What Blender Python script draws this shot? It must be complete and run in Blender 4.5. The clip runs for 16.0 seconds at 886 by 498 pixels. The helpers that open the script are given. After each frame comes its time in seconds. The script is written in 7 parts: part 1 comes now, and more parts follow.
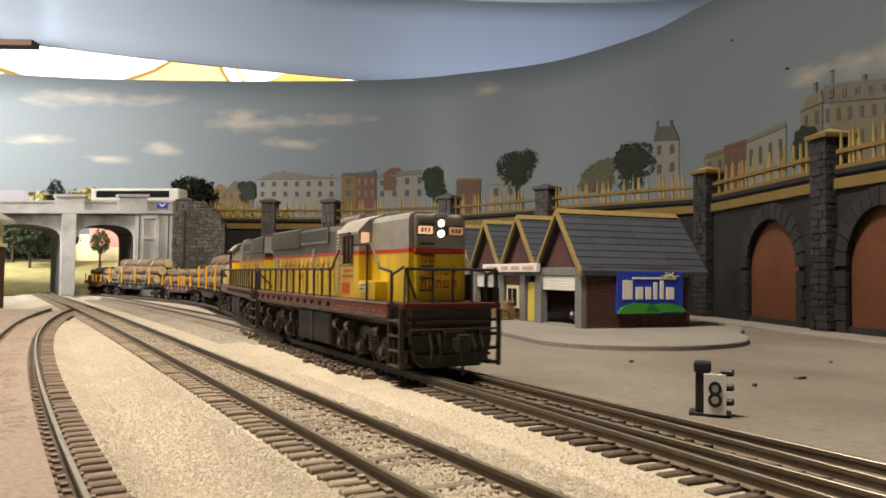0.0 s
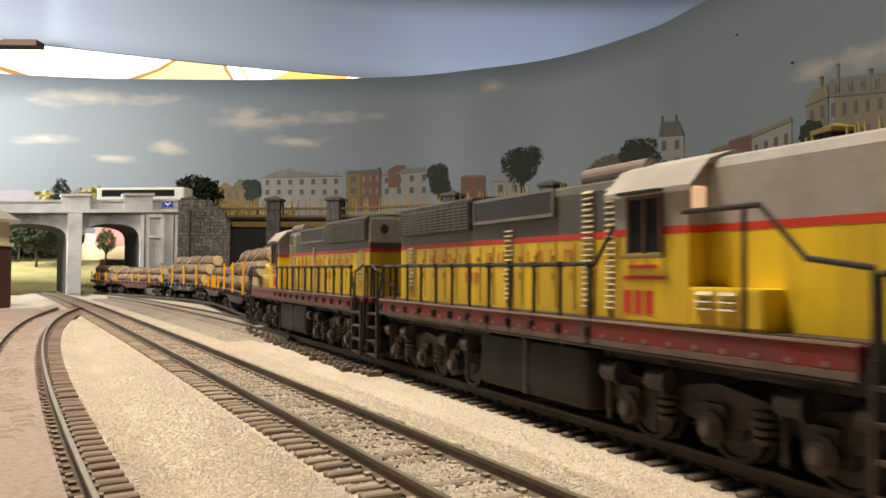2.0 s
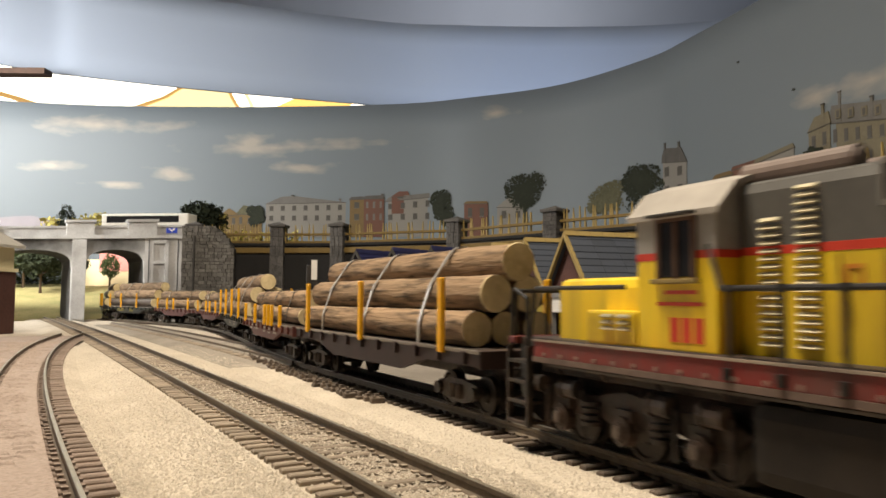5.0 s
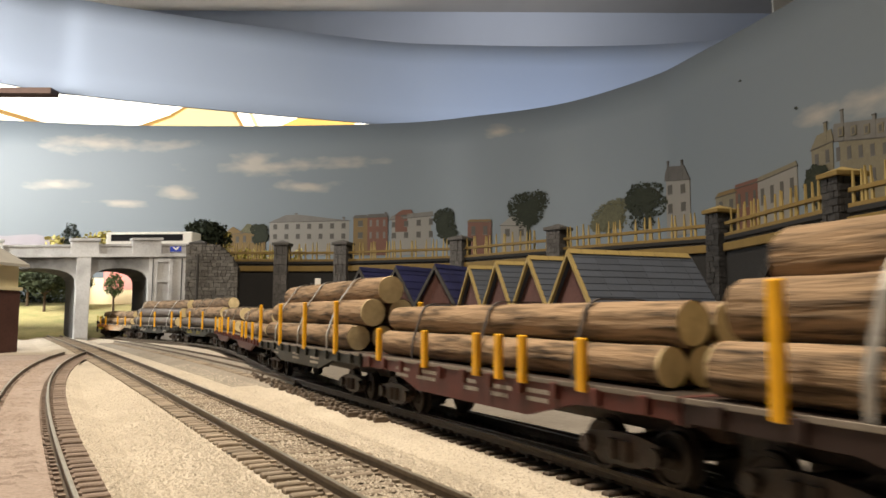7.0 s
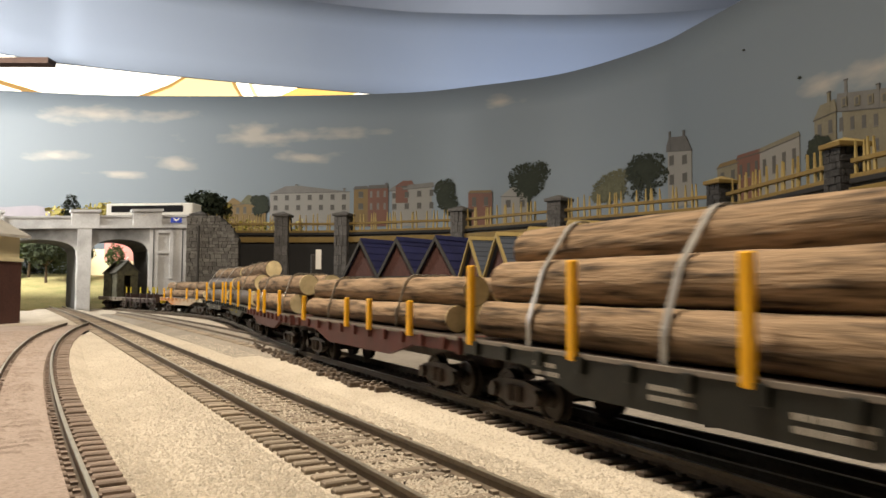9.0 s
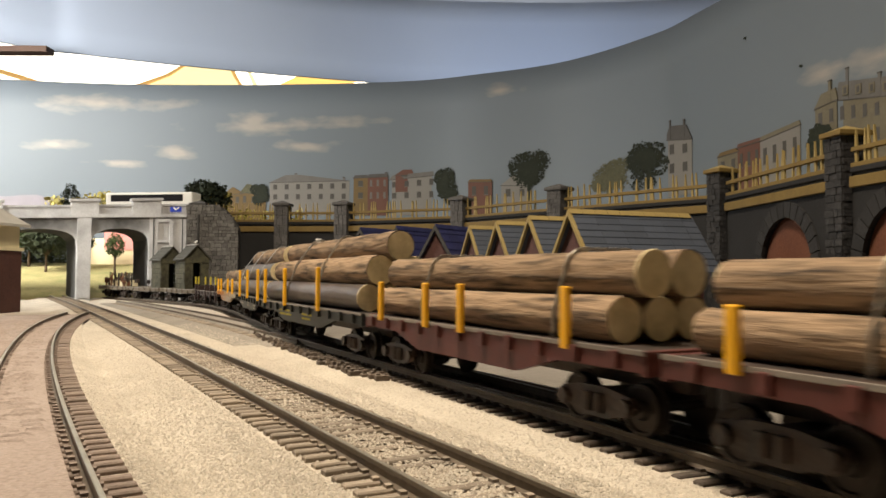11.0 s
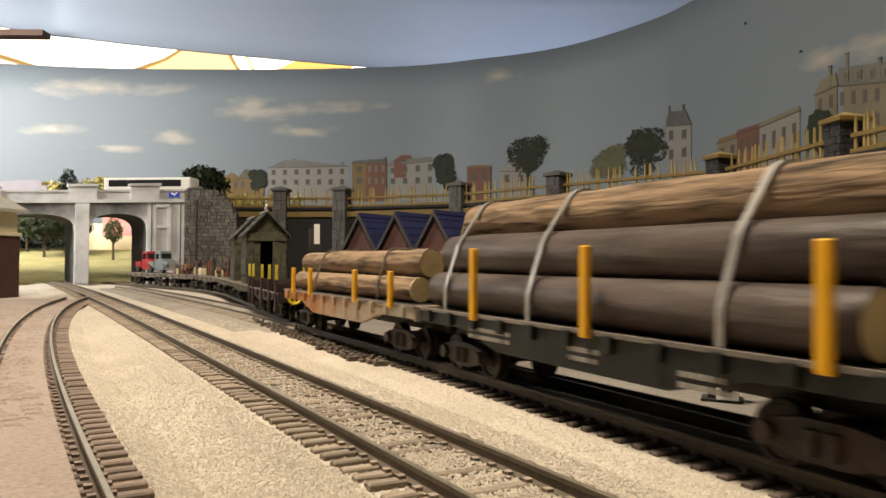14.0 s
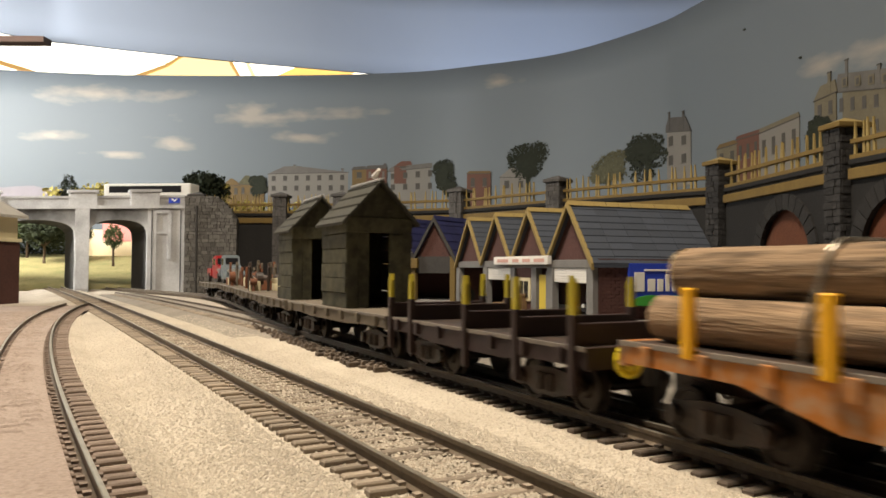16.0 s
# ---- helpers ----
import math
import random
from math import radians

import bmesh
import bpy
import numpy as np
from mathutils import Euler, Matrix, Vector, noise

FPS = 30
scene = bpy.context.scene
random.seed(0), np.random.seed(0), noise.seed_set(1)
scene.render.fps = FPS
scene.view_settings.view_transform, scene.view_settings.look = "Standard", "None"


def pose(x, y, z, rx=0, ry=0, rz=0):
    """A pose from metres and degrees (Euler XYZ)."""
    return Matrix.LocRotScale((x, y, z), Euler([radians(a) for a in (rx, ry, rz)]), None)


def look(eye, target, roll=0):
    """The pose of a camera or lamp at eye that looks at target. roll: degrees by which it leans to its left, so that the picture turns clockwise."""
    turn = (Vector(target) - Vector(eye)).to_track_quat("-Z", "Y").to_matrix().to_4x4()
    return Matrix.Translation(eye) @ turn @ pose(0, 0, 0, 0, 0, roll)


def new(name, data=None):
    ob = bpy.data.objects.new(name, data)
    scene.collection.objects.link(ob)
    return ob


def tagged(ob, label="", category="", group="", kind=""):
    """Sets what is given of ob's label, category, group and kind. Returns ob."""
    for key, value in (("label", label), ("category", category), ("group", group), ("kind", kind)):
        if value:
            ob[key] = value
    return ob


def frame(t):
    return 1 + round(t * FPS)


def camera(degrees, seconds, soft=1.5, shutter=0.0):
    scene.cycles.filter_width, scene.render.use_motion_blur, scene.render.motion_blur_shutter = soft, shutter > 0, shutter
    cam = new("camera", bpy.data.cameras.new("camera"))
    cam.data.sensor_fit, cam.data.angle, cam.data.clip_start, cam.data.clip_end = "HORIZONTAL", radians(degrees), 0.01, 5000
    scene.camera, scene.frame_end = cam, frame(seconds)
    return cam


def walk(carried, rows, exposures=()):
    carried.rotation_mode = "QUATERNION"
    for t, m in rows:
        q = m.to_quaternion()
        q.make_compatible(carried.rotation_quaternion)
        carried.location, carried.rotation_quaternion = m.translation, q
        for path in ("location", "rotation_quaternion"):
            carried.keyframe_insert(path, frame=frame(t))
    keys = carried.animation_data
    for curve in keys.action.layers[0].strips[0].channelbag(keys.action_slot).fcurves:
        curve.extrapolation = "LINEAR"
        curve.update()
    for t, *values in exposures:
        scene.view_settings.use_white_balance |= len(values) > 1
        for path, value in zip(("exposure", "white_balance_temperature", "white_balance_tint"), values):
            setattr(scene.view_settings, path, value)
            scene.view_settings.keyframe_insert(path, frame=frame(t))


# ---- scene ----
# Model railway in true size: track gauge 16.5 mm, rail heads 6 mm above the board.
cam = camera(62.0, 16.0, soft=1.6, shutter=0.5)
walk(cam, [
    (0, pose(0, 0, 0.0374, 92.011, -0.654, -0.864)),
    (0.5, pose(0, 0, 0.0374, 91.220, -0.998, -0.537)),
    (1, pose(0, 0, 0.0374, 91.807, -0.580, -0.550)),
    (1.5, pose(0, 0, 0.0374, 91.785, -0.362, -0.501)),
    (2, pose(0, 0, 0.0374, 91.779, -0.332, -0.471)),
    (2.5, pose(0, 0, 0.0374, 91.918, -0.359, -0.448)),
    (3, pose(0, 0, 0.0374, 91.918, -0.360, -0.369)),
    (3.5, pose(0, 0, 0.0374, 92.716, -0.368, -0.363)),
    (4, pose(0, 0, 0.0374, 93.423, -0.440, -0.425)),
    (6.3, pose(0, 0, 0.0374, 94.336, -0.223, 0.132)),
    (6.5, pose(0, 0, 0.0374, 95.089, -0.271, 0.102)),
    (7, pose(0, 0, 0.0374, 95.199, -0.319, 0.066)),
    (7.5, pose(0, 0, 0.0374, 94.388, -0.286, 0.059)),
    (8, pose(0, 0, 0.0374, 92.511, -0.318, 0.116)),
    (8.5, pose(0, 0, 0.0374, 92.261, -0.317, 0.136)),
    (9, pose(0, 0, 0.0374, 92.956, -0.302, 0.116)),
    (11.5, pose(0, 0, 0.0374, 92.008, -0.280, 0.113)),
    (12, pose(0, 0, 0.0374, 92.286, -0.270, 0.116)),
    (12.5, pose(0, 0, 0.0374, 92.805, -0.258, 0.103)),
    (13, pose(0, 0, 0.0374, 92.780, -0.312, 0.078)),
    (13.5, pose(0, 0, 0.0374, 91.777, -0.326, 0.052)),
    (14, pose(0, 0, 0.0374, 91.000, -0.363, -0.005)),
    (14.5, pose(0, 0, 0.0374, 91.049, -0.333, -0.024)),
    (15, pose(0, 0, 0.0374, 91.130, -0.359, -0.020)),
    (15.5, pose(0, 0, 0.0374, 91.180, -0.353, -0.010)),
    (16, pose(0, 0, 0.0374, 91.460, -0.350, 0.000)),
], exposures=[(0, 0.0), (16, 0.0)])

# ---- light ----
world = bpy.data.worlds.new("room")
world.use_nodes = True
world.node_tree.nodes["Background"].inputs[0].default_value = (0.75, 0.85, 1.0, 1)
world.node_tree.nodes["Background"].inputs[1].default_value = 0.012
scene.world = world


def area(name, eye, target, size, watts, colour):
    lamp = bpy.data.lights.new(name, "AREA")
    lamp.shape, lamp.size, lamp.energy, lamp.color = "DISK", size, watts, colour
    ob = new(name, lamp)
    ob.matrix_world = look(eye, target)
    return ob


# The ceiling lamp of the room, above the layout, then unseen fill lamps for single areas.
area("ceiling_light", (-0.17, 0.21, 0.75), (-0.10, 0.27, 0.0), 0.20, 11.9, (1.0, 0.857, 0.672))
# Added fill standing in for the bright end of the room; no lamp hangs here.
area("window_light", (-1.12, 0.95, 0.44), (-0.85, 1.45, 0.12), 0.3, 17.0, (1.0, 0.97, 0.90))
# Unseen helper that brightens the meadow behind the bridge arches.
area("meadow_light", (-0.85, 1.22, 0.40), (-0.75, 1.36, 0.0), 0.2, 1.2, (1.0, 0.93, 0.80))
# Bluish helper hidden behind the backdrop, added to brighten the pelmet.
area("cove_light", (0.25, 1.62, 0.46), (0.25, 2.1, 0.62), 0.6, 1.15, (0.66, 0.78, 1.0))
# No fitting here: added behind the pelmet to lift the far wall.
area("room_light", (0.3, 2.55, 1.30), (0.3, 3.3, 1.15), 0.4, 5.0, (1.0, 0.93, 0.86))


# ---- materials ----
MATS = {}


def mat(name, base, rough=0.7, metal=0.0, dark=None, grain=0.0, grain_size=400.0, bump=0.0, stain=0.0, stain_size=25.0, spec=0.4, per_piece=0.0, stretch=(1, 1, 1), per_island=0.0):
    """A procedural surface: base colour, fine grain, larger stains, relief, and a shift from piece to piece."""
    if name in MATS:
        return MATS[name]
    m = bpy.data.materials.new(name)
    m.use_nodes = True
    nt = m.node_tree
    n, l = nt.nodes, nt.links
    b = n["Principled BSDF"]
    b.inputs["Roughness"].default_value = rough
    b.inputs["Metallic"].default_value = metal
    b.inputs["Specular IOR Level"].default_value = spec
    dark = dark or tuple(c * 0.45 for c in base)
    co = n.new("ShaderNodeTexCoord")
    mp = n.new("ShaderNodeMapping")
    mp.inputs["Scale"].default_value = stretch
    l.new(co.outputs["Object"], mp.inputs["Vector"])
    colour = n.new("ShaderNodeRGB")
    colour.outputs[0].default_value = (*base, 1)
    last = colour.outputs[0]

    def noise_fac(size, lo, hi, amount, detail=4.0):
        t = n.new("ShaderNodeTexNoise")
        t.inputs["Scale"].default_value = size
        t.inputs["Detail"].default_value = detail
        l.new(mp.outputs[0], t.inputs["Vector"])
        r = n.new("ShaderNodeMapRange")
        r.inputs["From Min"].default_value, r.inputs["From Max"].default_value = lo, hi
        r.inputs["To Max"].default_value = amount
        l.new(t.outputs["Fac"], r.inputs["Value"])
        return t, r.outputs[0]

    def blend(a, fac, c):
        x = n.new("ShaderNodeMix")
        x.data_type = "RGBA"
        l.new(fac, x.inputs["Factor"])
        l.new(a, x.inputs["A"])
        x.inputs["B"].default_value = (*c, 1)
        return x.outputs["Result"]

    if stain:
        last = blend(last, noise_fac(stain_size, 0.42, 0.68, stain)[1], dark)
    if grain:
        last = blend(last, noise_fac(grain_size, 0.45, 0.7, grain)[1], dark)
        last = blend(last, noise_fac(grain_size * 1.7, 0.52, 0.75, grain * 0.6)[1], tuple(min(1, c * 1.45) for c in base))
    if per_island:
        gi = n.new("ShaderNodeNewGeometry")
        r = n.new("ShaderNodeMapRange")
        r.inputs["To Min"].default_value, r.inputs["To Max"].default_value = 1 - per_island, 1 + per_island * 0.5
        l.new(gi.outputs["Random Per Island"], r.inputs["Value"])
        h = n.new("ShaderNodeHueSaturation")
        l.new(r.outputs[0], h.inputs["Value"])
        l.new(last, h.inputs["Color"])
        last = h.outputs[0]
    if per_piece:
        oi = n.new("ShaderNodeObjectInfo")
        r = n.new("ShaderNodeMapRange")
        r.inputs["To Min"].default_value, r.inputs["To Max"].default_value = 1 - per_piece, 1 + per_piece
        l.new(oi.outputs["Random"], r.inputs["Value"])
        h = n.new("ShaderNodeHueSaturation")
        l.new(r.outputs[0], h.inputs["Value"])
        l.new(last, h.inputs["Color"])
        last = h.outputs[0]
    l.new(last, b.inputs["Base Color"])
    if bump:
        t, _ = noise_fac(grain_size, 0, 1, 1)
        bp = n.new("ShaderNodeBump")
        bp.inputs["Strength"].default_value = min(1, bump)
        bp.inputs["Distance"].default_value = 0.001
        l.new(t.outputs["Fac"], bp.inputs["Height"])
        l.new(bp.outputs[0], b.inputs["Normal"])
    MATS[name] = m
    return m


def glow(name, colour, strength):
    if name in MATS:
        return MATS[name]
    m = bpy.data.materials.new(name)
    m.use_nodes = True
    b = m.node_tree.nodes["Principled BSDF"]
    b.inputs["Base Color"].default_value = (*colour, 1)
    b.inputs["Emission Color"].default_value = (*colour, 1)
    b.inputs["Emission Strength"].default_value = strength
    MATS[name] = m
    return m


SAND = mat("sand ballast", (0.55, 0.488, 0.40), 0.95, dark=(0.27, 0.225, 0.165), grain=0.45, grain_size=1100, bump=0.9, stain=0.4, stain_size=28)
GRAIN = mat("ballast grain", (0.55, 0.488, 0.40), 0.95, grain=0.3, grain_size=500, per_island=0.2)
BED = mat("track bed", (0.33, 0.27, 0.20), 0.95, dark=(0.11, 0.085, 0.06), grain=0.6, grain_size=800, bump=0.9, stain=0.4, stain_size=30)
MIDBED = mat("brown granular track filling", (0.37, 0.315, 0.245), 0.95, dark=(0.16, 0.13, 0.10), grain=0.85, grain_size=900, bump=1.0, stain=0.5, stain_size=70)
PINKBED = mat("pinkish filled track bed", (0.35, 0.285, 0.245), 0.95, dark=(0.20, 0.15, 0.12), grain=0.6, grain_size=900, bump=0.8, stain=0.35, stain_size=22)
OLDSLEEPER = mat("dusty sleeper", (0.21, 0.17, 0.13), 0.9, dark=(0.36, 0.30, 0.23), grain=0.5, grain_size=600, bump=0.5, stain=0.5, stain_size=60, per_piece=0.25)
PINKSLEEPER = mat("ballast-dusted sleeper", (0.17, 0.13, 0.105), 0.95, dark=(0.28, 0.22, 0.18), grain=0.5, grain_size=600, bump=0.5, stain=0.5, stain_size=60, per_piece=0.15)
SLEEPER = mat("sleeper", (0.14, 0.108, 0.082), 0.85, dark=(0.05, 0.038, 0.03), grain=0.5, grain_size=600, bump=0.5, stain=0.5, stain_size=60, per_piece=0.25)
RAIL = mat("weathered rail side", (0.15, 0.115, 0.08), 0.6, 0.3, grain=0.4, grain_size=700, stain=0.4, stain_size=50)
RAILTOP = mat("polished rail head", (0.36, 0.33, 0.28), 0.42, 1.0, grain=0.3, grain_size=300)
YARD = mat("yard concrete", (0.20, 0.18, 0.155), 0.85, dark=(0.105, 0.09, 0.074), grain=0.45, grain_size=420, bump=0.3, stain=0.8, stain_size=11)
PAVE = mat("pavement", (0.235, 0.22, 0.205), 0.85, dark=(0.14, 0.125, 0.11), grain=0.3, grain_size=600, bump=0.2, stain=0.4, stain_size=20)
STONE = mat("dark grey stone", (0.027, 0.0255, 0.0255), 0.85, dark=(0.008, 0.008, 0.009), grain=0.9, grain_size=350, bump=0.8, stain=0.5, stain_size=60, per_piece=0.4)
WALLGREY = mat("slate grey wall", (0.011, 0.0103, 0.0103), 0.85, grain=0.6, grain_size=500, bump=0.3, stain=0.6, stain_size=30)
OCHRE = mat("ochre trim", (0.145, 0.095, 0.024), 0.75, dark=(0.09, 0.055, 0.014), grain=0.3, grain_size=500, stain=0.4, stain_size=60)
ARCHFILL = mat("terracotta brick filling", (0.105, 0.034, 0.0145), 0.85, grain=0.35, grain_size=500, bump=0.3, stain=0.3, stain_size=40, per_piece=0.08)
BRIDGE = mat("grey painted concrete", (0.47, 0.47, 0.475), 0.8, dark=(0.13, 0.12, 0.115), grain=0.2, grain_size=400, bump=0.15, stain=0.55, stain_size=18)
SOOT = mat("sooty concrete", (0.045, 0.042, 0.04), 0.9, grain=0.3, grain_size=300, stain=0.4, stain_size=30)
BLACK = mat("black plastic", (0.022, 0.021, 0.021), 0.5, dark=(0.05, 0.04, 0.033), grain=0.4, grain_size=500, stain=0.4, stain_size=90, spec=0.35)
UNDER = mat("weathered underframe", (0.024, 0.020, 0.017), 0.5, dark=(0.085, 0.05, 0.034), grain=0.5, grain_size=500, bump=0.3, stain=0.6, stain_size=110, spec=0.4)
WHEEL = mat("wheel steel", (0.045, 0.036, 0.03), 0.45, 0.6, stain=0.5, stain_size=90)
YELLOW = mat("yellow loco paint", (0.82, 0.58, 0.02), 0.4, dark=(0.24, 0.15, 0.03), grain=0.25, grain_size=300, stain=0.5, stain_size=85, stretch=(1, 1, 0.16))
GREY = mat("grey loco paint", (0.36, 0.35, 0.33), 0.5, dark=(0.16, 0.14, 0.12), grain=0.2, grain_size=300, stain=0.5, stain_size=50)
HOODTOP = mat("sooty grey hood", (0.10, 0.097, 0.09), 0.55, dark=(0.05, 0.046, 0.042), grain=0.25, grain_size=300, stain=0.6, stain_size=50)
ROOF = mat("sooty roof", (0.045, 0.043, 0.04), 0.6, dark=(0.12, 0.11, 0.10), grain=0.3, grain_size=300, stain=0.5, stain_size=70)
RED = mat("red lettering and stripe", (0.58, 0.045, 0.02), 0.5, stain=0.3, stain_size=60)
SILL = mat("faded red sill", (0.20, 0.024, 0.02), 0.6, dark=(0.10, 0.055, 0.045), grain=0.3, grain_size=400, stain=0.7, stain_size=70)
WHITE = mat("white paint", (0.74, 0.72, 0.68), 0.6, stain=0.2, stain_size=40)
GLASS = mat("dark glazing", (0.02, 0.02, 0.022), 0.08, spec=0.6)
LAMP = glow("lit headlamp", (1.0, 0.88, 0.68), 7.0)
NUMBERGLOW = glow("lit number board", (1.0, 0.52, 0.30), 1.1)
CABGLOW = glow("warm cab light", (1.0, 0.66, 0.40), 0.55)
STAKE = mat("yellow stake plastic", (0.83, 0.42, 0.01), 0.4, stain=0.15, stain_size=120)
BAND = mat("silver band", (0.42, 0.40, 0.37), 0.35, 0.45, grain=0.3, grain_size=900)
DARKBAND = mat("dark strap", (0.06, 0.05, 0.045), 0.6)
CHAIN = mat("tarnished chain", (0.30, 0.27, 0.22), 0.35, 0.5, grain=0.3, grain_size=900)
BARK = mat("rough bark", (0.28, 0.19, 0.115), 0.95, dark=(0.03, 0.02, 0.013), grain=1.0, grain_size=520, bump=1.0, stain=0.4, stain_size=40, per_piece=0.12, stretch=(0.10, 1, 1))
SMOOTHBARK = mat("smooth grey bark", (0.095, 0.072, 0.06), 0.42, dark=(0.018, 0.013, 0.011), grain=0.9, grain_size=230, bump=0.7, stain=0.5, stain_size=45, stretch=(0.16, 1, 1))
ENDGRAIN = mat("pale sawn log end", (0.72, 0.60, 0.36), 0.9, dark=(0.30, 0.21, 0.09), grain=0.3, grain_size=300, bump=0.3, stain=0.35, stain_size=90)
MAROON = mat("maroon wagon paint", (0.105, 0.028, 0.022), 0.55, dark=(0.04, 0.016, 0.013), grain=0.25, grain_size=350, stain=0.4, stain_size=60)
DARKGREEN = mat("black-green wagon paint", (0.010, 0.0125, 0.011), 0.42, dark=(0.03, 0.026, 0.021), grain=0.3, grain_size=350, stain=0.4, stain_size=60, spec=0.35)
BROWNWAGON = mat("dark brown wagon paint", (0.032, 0.016, 0.014), 0.6, grain=0.25, grain_size=350, stain=0.4, stain_size=60)
ORANGEWAGON = mat("rusty orange wagon paint", (0.42, 0.15, 0.022), 0.6, dark=(0.40, 0.36, 0.27), grain=0.5, grain_size=350, stain=1.0, stain_size=22)
GREYWAGON = mat("grey-brown plank deck", (0.14, 0.115, 0.085), 0.85, dark=(0.1, 0.08, 0.06), grain=0.4, grain_size=350, bump=0.3, stain=0.5, stain_size=60)
HUT = mat("olive planks", (0.07, 0.066, 0.038), 0.85, dark=(0.02, 0.019, 0.012), grain=0.7, grain_size=250, bump=0.4, stain=0.7, stain_size=60, per_piece=0.15)
HUTROOF = mat("worn felt roof", (0.055, 0.053, 0.042), 0.85, grain=0.4, grain_size=300, stain=0.4, stain_size=60)
SLATE = mat("blue-grey slate", (0.042, 0.05, 0.068), 0.7, dark=(0.04, 0.045, 0.055), grain=0.3, grain_size=350, bump=0.2, stain=0.3, stain_size=40, per_piece=0.12)
BLUESLATE = mat("blue slate", (0.018, 0.02, 0.075), 0.6, grain=0.3, grain_size=350, stain=0.3, stain_size=40, per_piece=0.12)
BRICK = mat("dark red brick", (0.085, 0.036, 0.031), 0.85, dark=(0.045, 0.022, 0.02), grain=0.35, grain_size=500, bump=0.3, stain=0.3, stain_size=50)
BARGE = mat("cream barge board", (0.235, 0.172, 0.06), 0.7, dark=(0.3, 0.22, 0.07), stain=0.4, stain_size=80)
FRAMEGREY = mat("grey door frame", (0.17, 0.165, 0.16), 0.75, grain=0.2, grain_size=400, stain=0.3, stain_size=60)
CREAM = mat("cream boards", (0.62, 0.55, 0.36), 0.75, dark=(0.4, 0.33, 0.2), stain=0.3, stain_size=50)
BROWN = mat("dark brown brick base", (0.07, 0.028, 0.022), 0.8, grain=0.4, grain_size=400, bump=0.3, stain=0.3, stain_size=50)
BUSWHITE = mat("white bus paint", (0.75, 0.74, 0.70), 0.3)
BLUE = mat("blue paint", (0.02, 0.05, 0.42), 0.5)
GREEN = mat("green paint", (0.05, 0.30, 0.04), 0.5, stain=0.3, stain_size=120)
LEAF = mat("dark foliage", (0.016, 0.024, 0.012), 0.9, grain=0.4, grain_size=500)
LEAF2 = mat("green foliage", (0.07, 0.10, 0.03), 0.9, dark=(0.03, 0.045, 0.015), grain=0.4, grain_size=500)
HEDGE = mat("yellow-green hedge", (0.42, 0.36, 0.10), 0.9, dark=(0.18, 0.17, 0.04), grain=0.5, grain_size=300)
TRUNK = mat("trunk", (0.10, 0.065, 0.04), 0.9, grain=0.4, grain_size=300)
GRASS = mat("dry grass", (0.36, 0.30, 0.13), 0.95, dark=(0.14, 0.16, 0.05), grain=0.5, grain_size=300, bump=0.6, stain=0.6, stain_size=22)
ROOMWALL = mat("room wall paint", (0.40, 0.46, 0.58), 0.9, dark=(0.34, 0.39, 0.50), stain=0.3, stain_size=3)
CEIL = mat("ceiling paint", (0.5, 0.49, 0.48), 0.9, stain=0.2, stain_size=3)
BEAM = mat("dark wood beam", (0.09, 0.05, 0.035), 0.7, grain=0.4, grain_size=60)
CARPET = mat("room floor", (0.12, 0.10, 0.085), 0.95, grain=0.4, grain_size=90)


# ---- mesh helpers; sizes in millimetres ----
def quadbox(bm, x0, x1, y0, y1, z0, z1, m=None):
    v = [bm.verts.new(p) for p in ((x0, y0, z0), (x1, y0, z0), (x1, y1, z0), (x0, y1, z0), (x0, y0, z1), (x1, y0, z1), (x1, y1, z1), (x0, y1, z1))]
    if m is not None:
        for a in v:
            a.co = m @ a.co
    for f in ((3, 2, 1, 0), (4, 5, 6, 7), (0, 1, 5, 4), (1, 2, 6, 5), (2, 3, 7, 6), (3, 0, 4, 7)):
        bm.faces.new([v[i] for i in f])
    return v


def box(x0, x1, y0, y1, z0, z1, bevel=0.0):
    bm = bmesh.new()
    quadbox(bm, min(x0, x1), max(x0, x1), min(y0, y1), max(y0, y1), min(z0, z1), max(z0, z1))
    if bevel:
        bmesh.ops.bevel(bm, geom=bm.edges[:], offset=bevel, segments=2, affect="EDGES", profile=0.6)
    return bm


def rod(bm, a, b, r, n=8, r2=None):
    a, b = Vector(a), Vector(b)
    q = (b - a).to_track_quat("Z", "Y")
    r2 = r if r2 is None else r2
    lo = [bm.verts.new(a + q @ Vector((r * math.cos(2 * math.pi * i / n), r * math.sin(2 * math.pi * i / n), 0))) for i in range(n)]
    hi = [bm.verts.new(b + q @ Vector((r2 * math.cos(2 * math.pi * i / n), r2 * math.sin(2 * math.pi * i / n), 0))) for i in range(n)]
    for i in range(n):
        bm.faces.new((lo[i], lo[(i + 1) % n], hi[(i + 1) % n], hi[i]))
    bm.faces.new(lo[::-1])
    bm.faces.new(hi)


def prism(bm, poly, a, b, axis="x"):
    """Extrudes a polygon, given in the plane across the axis, from a to b."""
    def place(p, s):
        return {"x": (s, p[0], p[1]), "y": (p[0], s, p[1]), "z": (p[0], p[1], s)}[axis]
    lo = [bm.verts.new(place(p, a)) for p in poly]
    hi = [bm.verts.new(place(p, b)) for p in poly]
    n = len(poly)
    for i in range(n):
        bm.faces.new((lo[i], lo[(i + 1) % n], hi[(i + 1) % n], hi[i]))
    bm.faces.new(lo[::-1])
    bm.faces.new(hi)


SHAPE = [Matrix.Identity(4)]


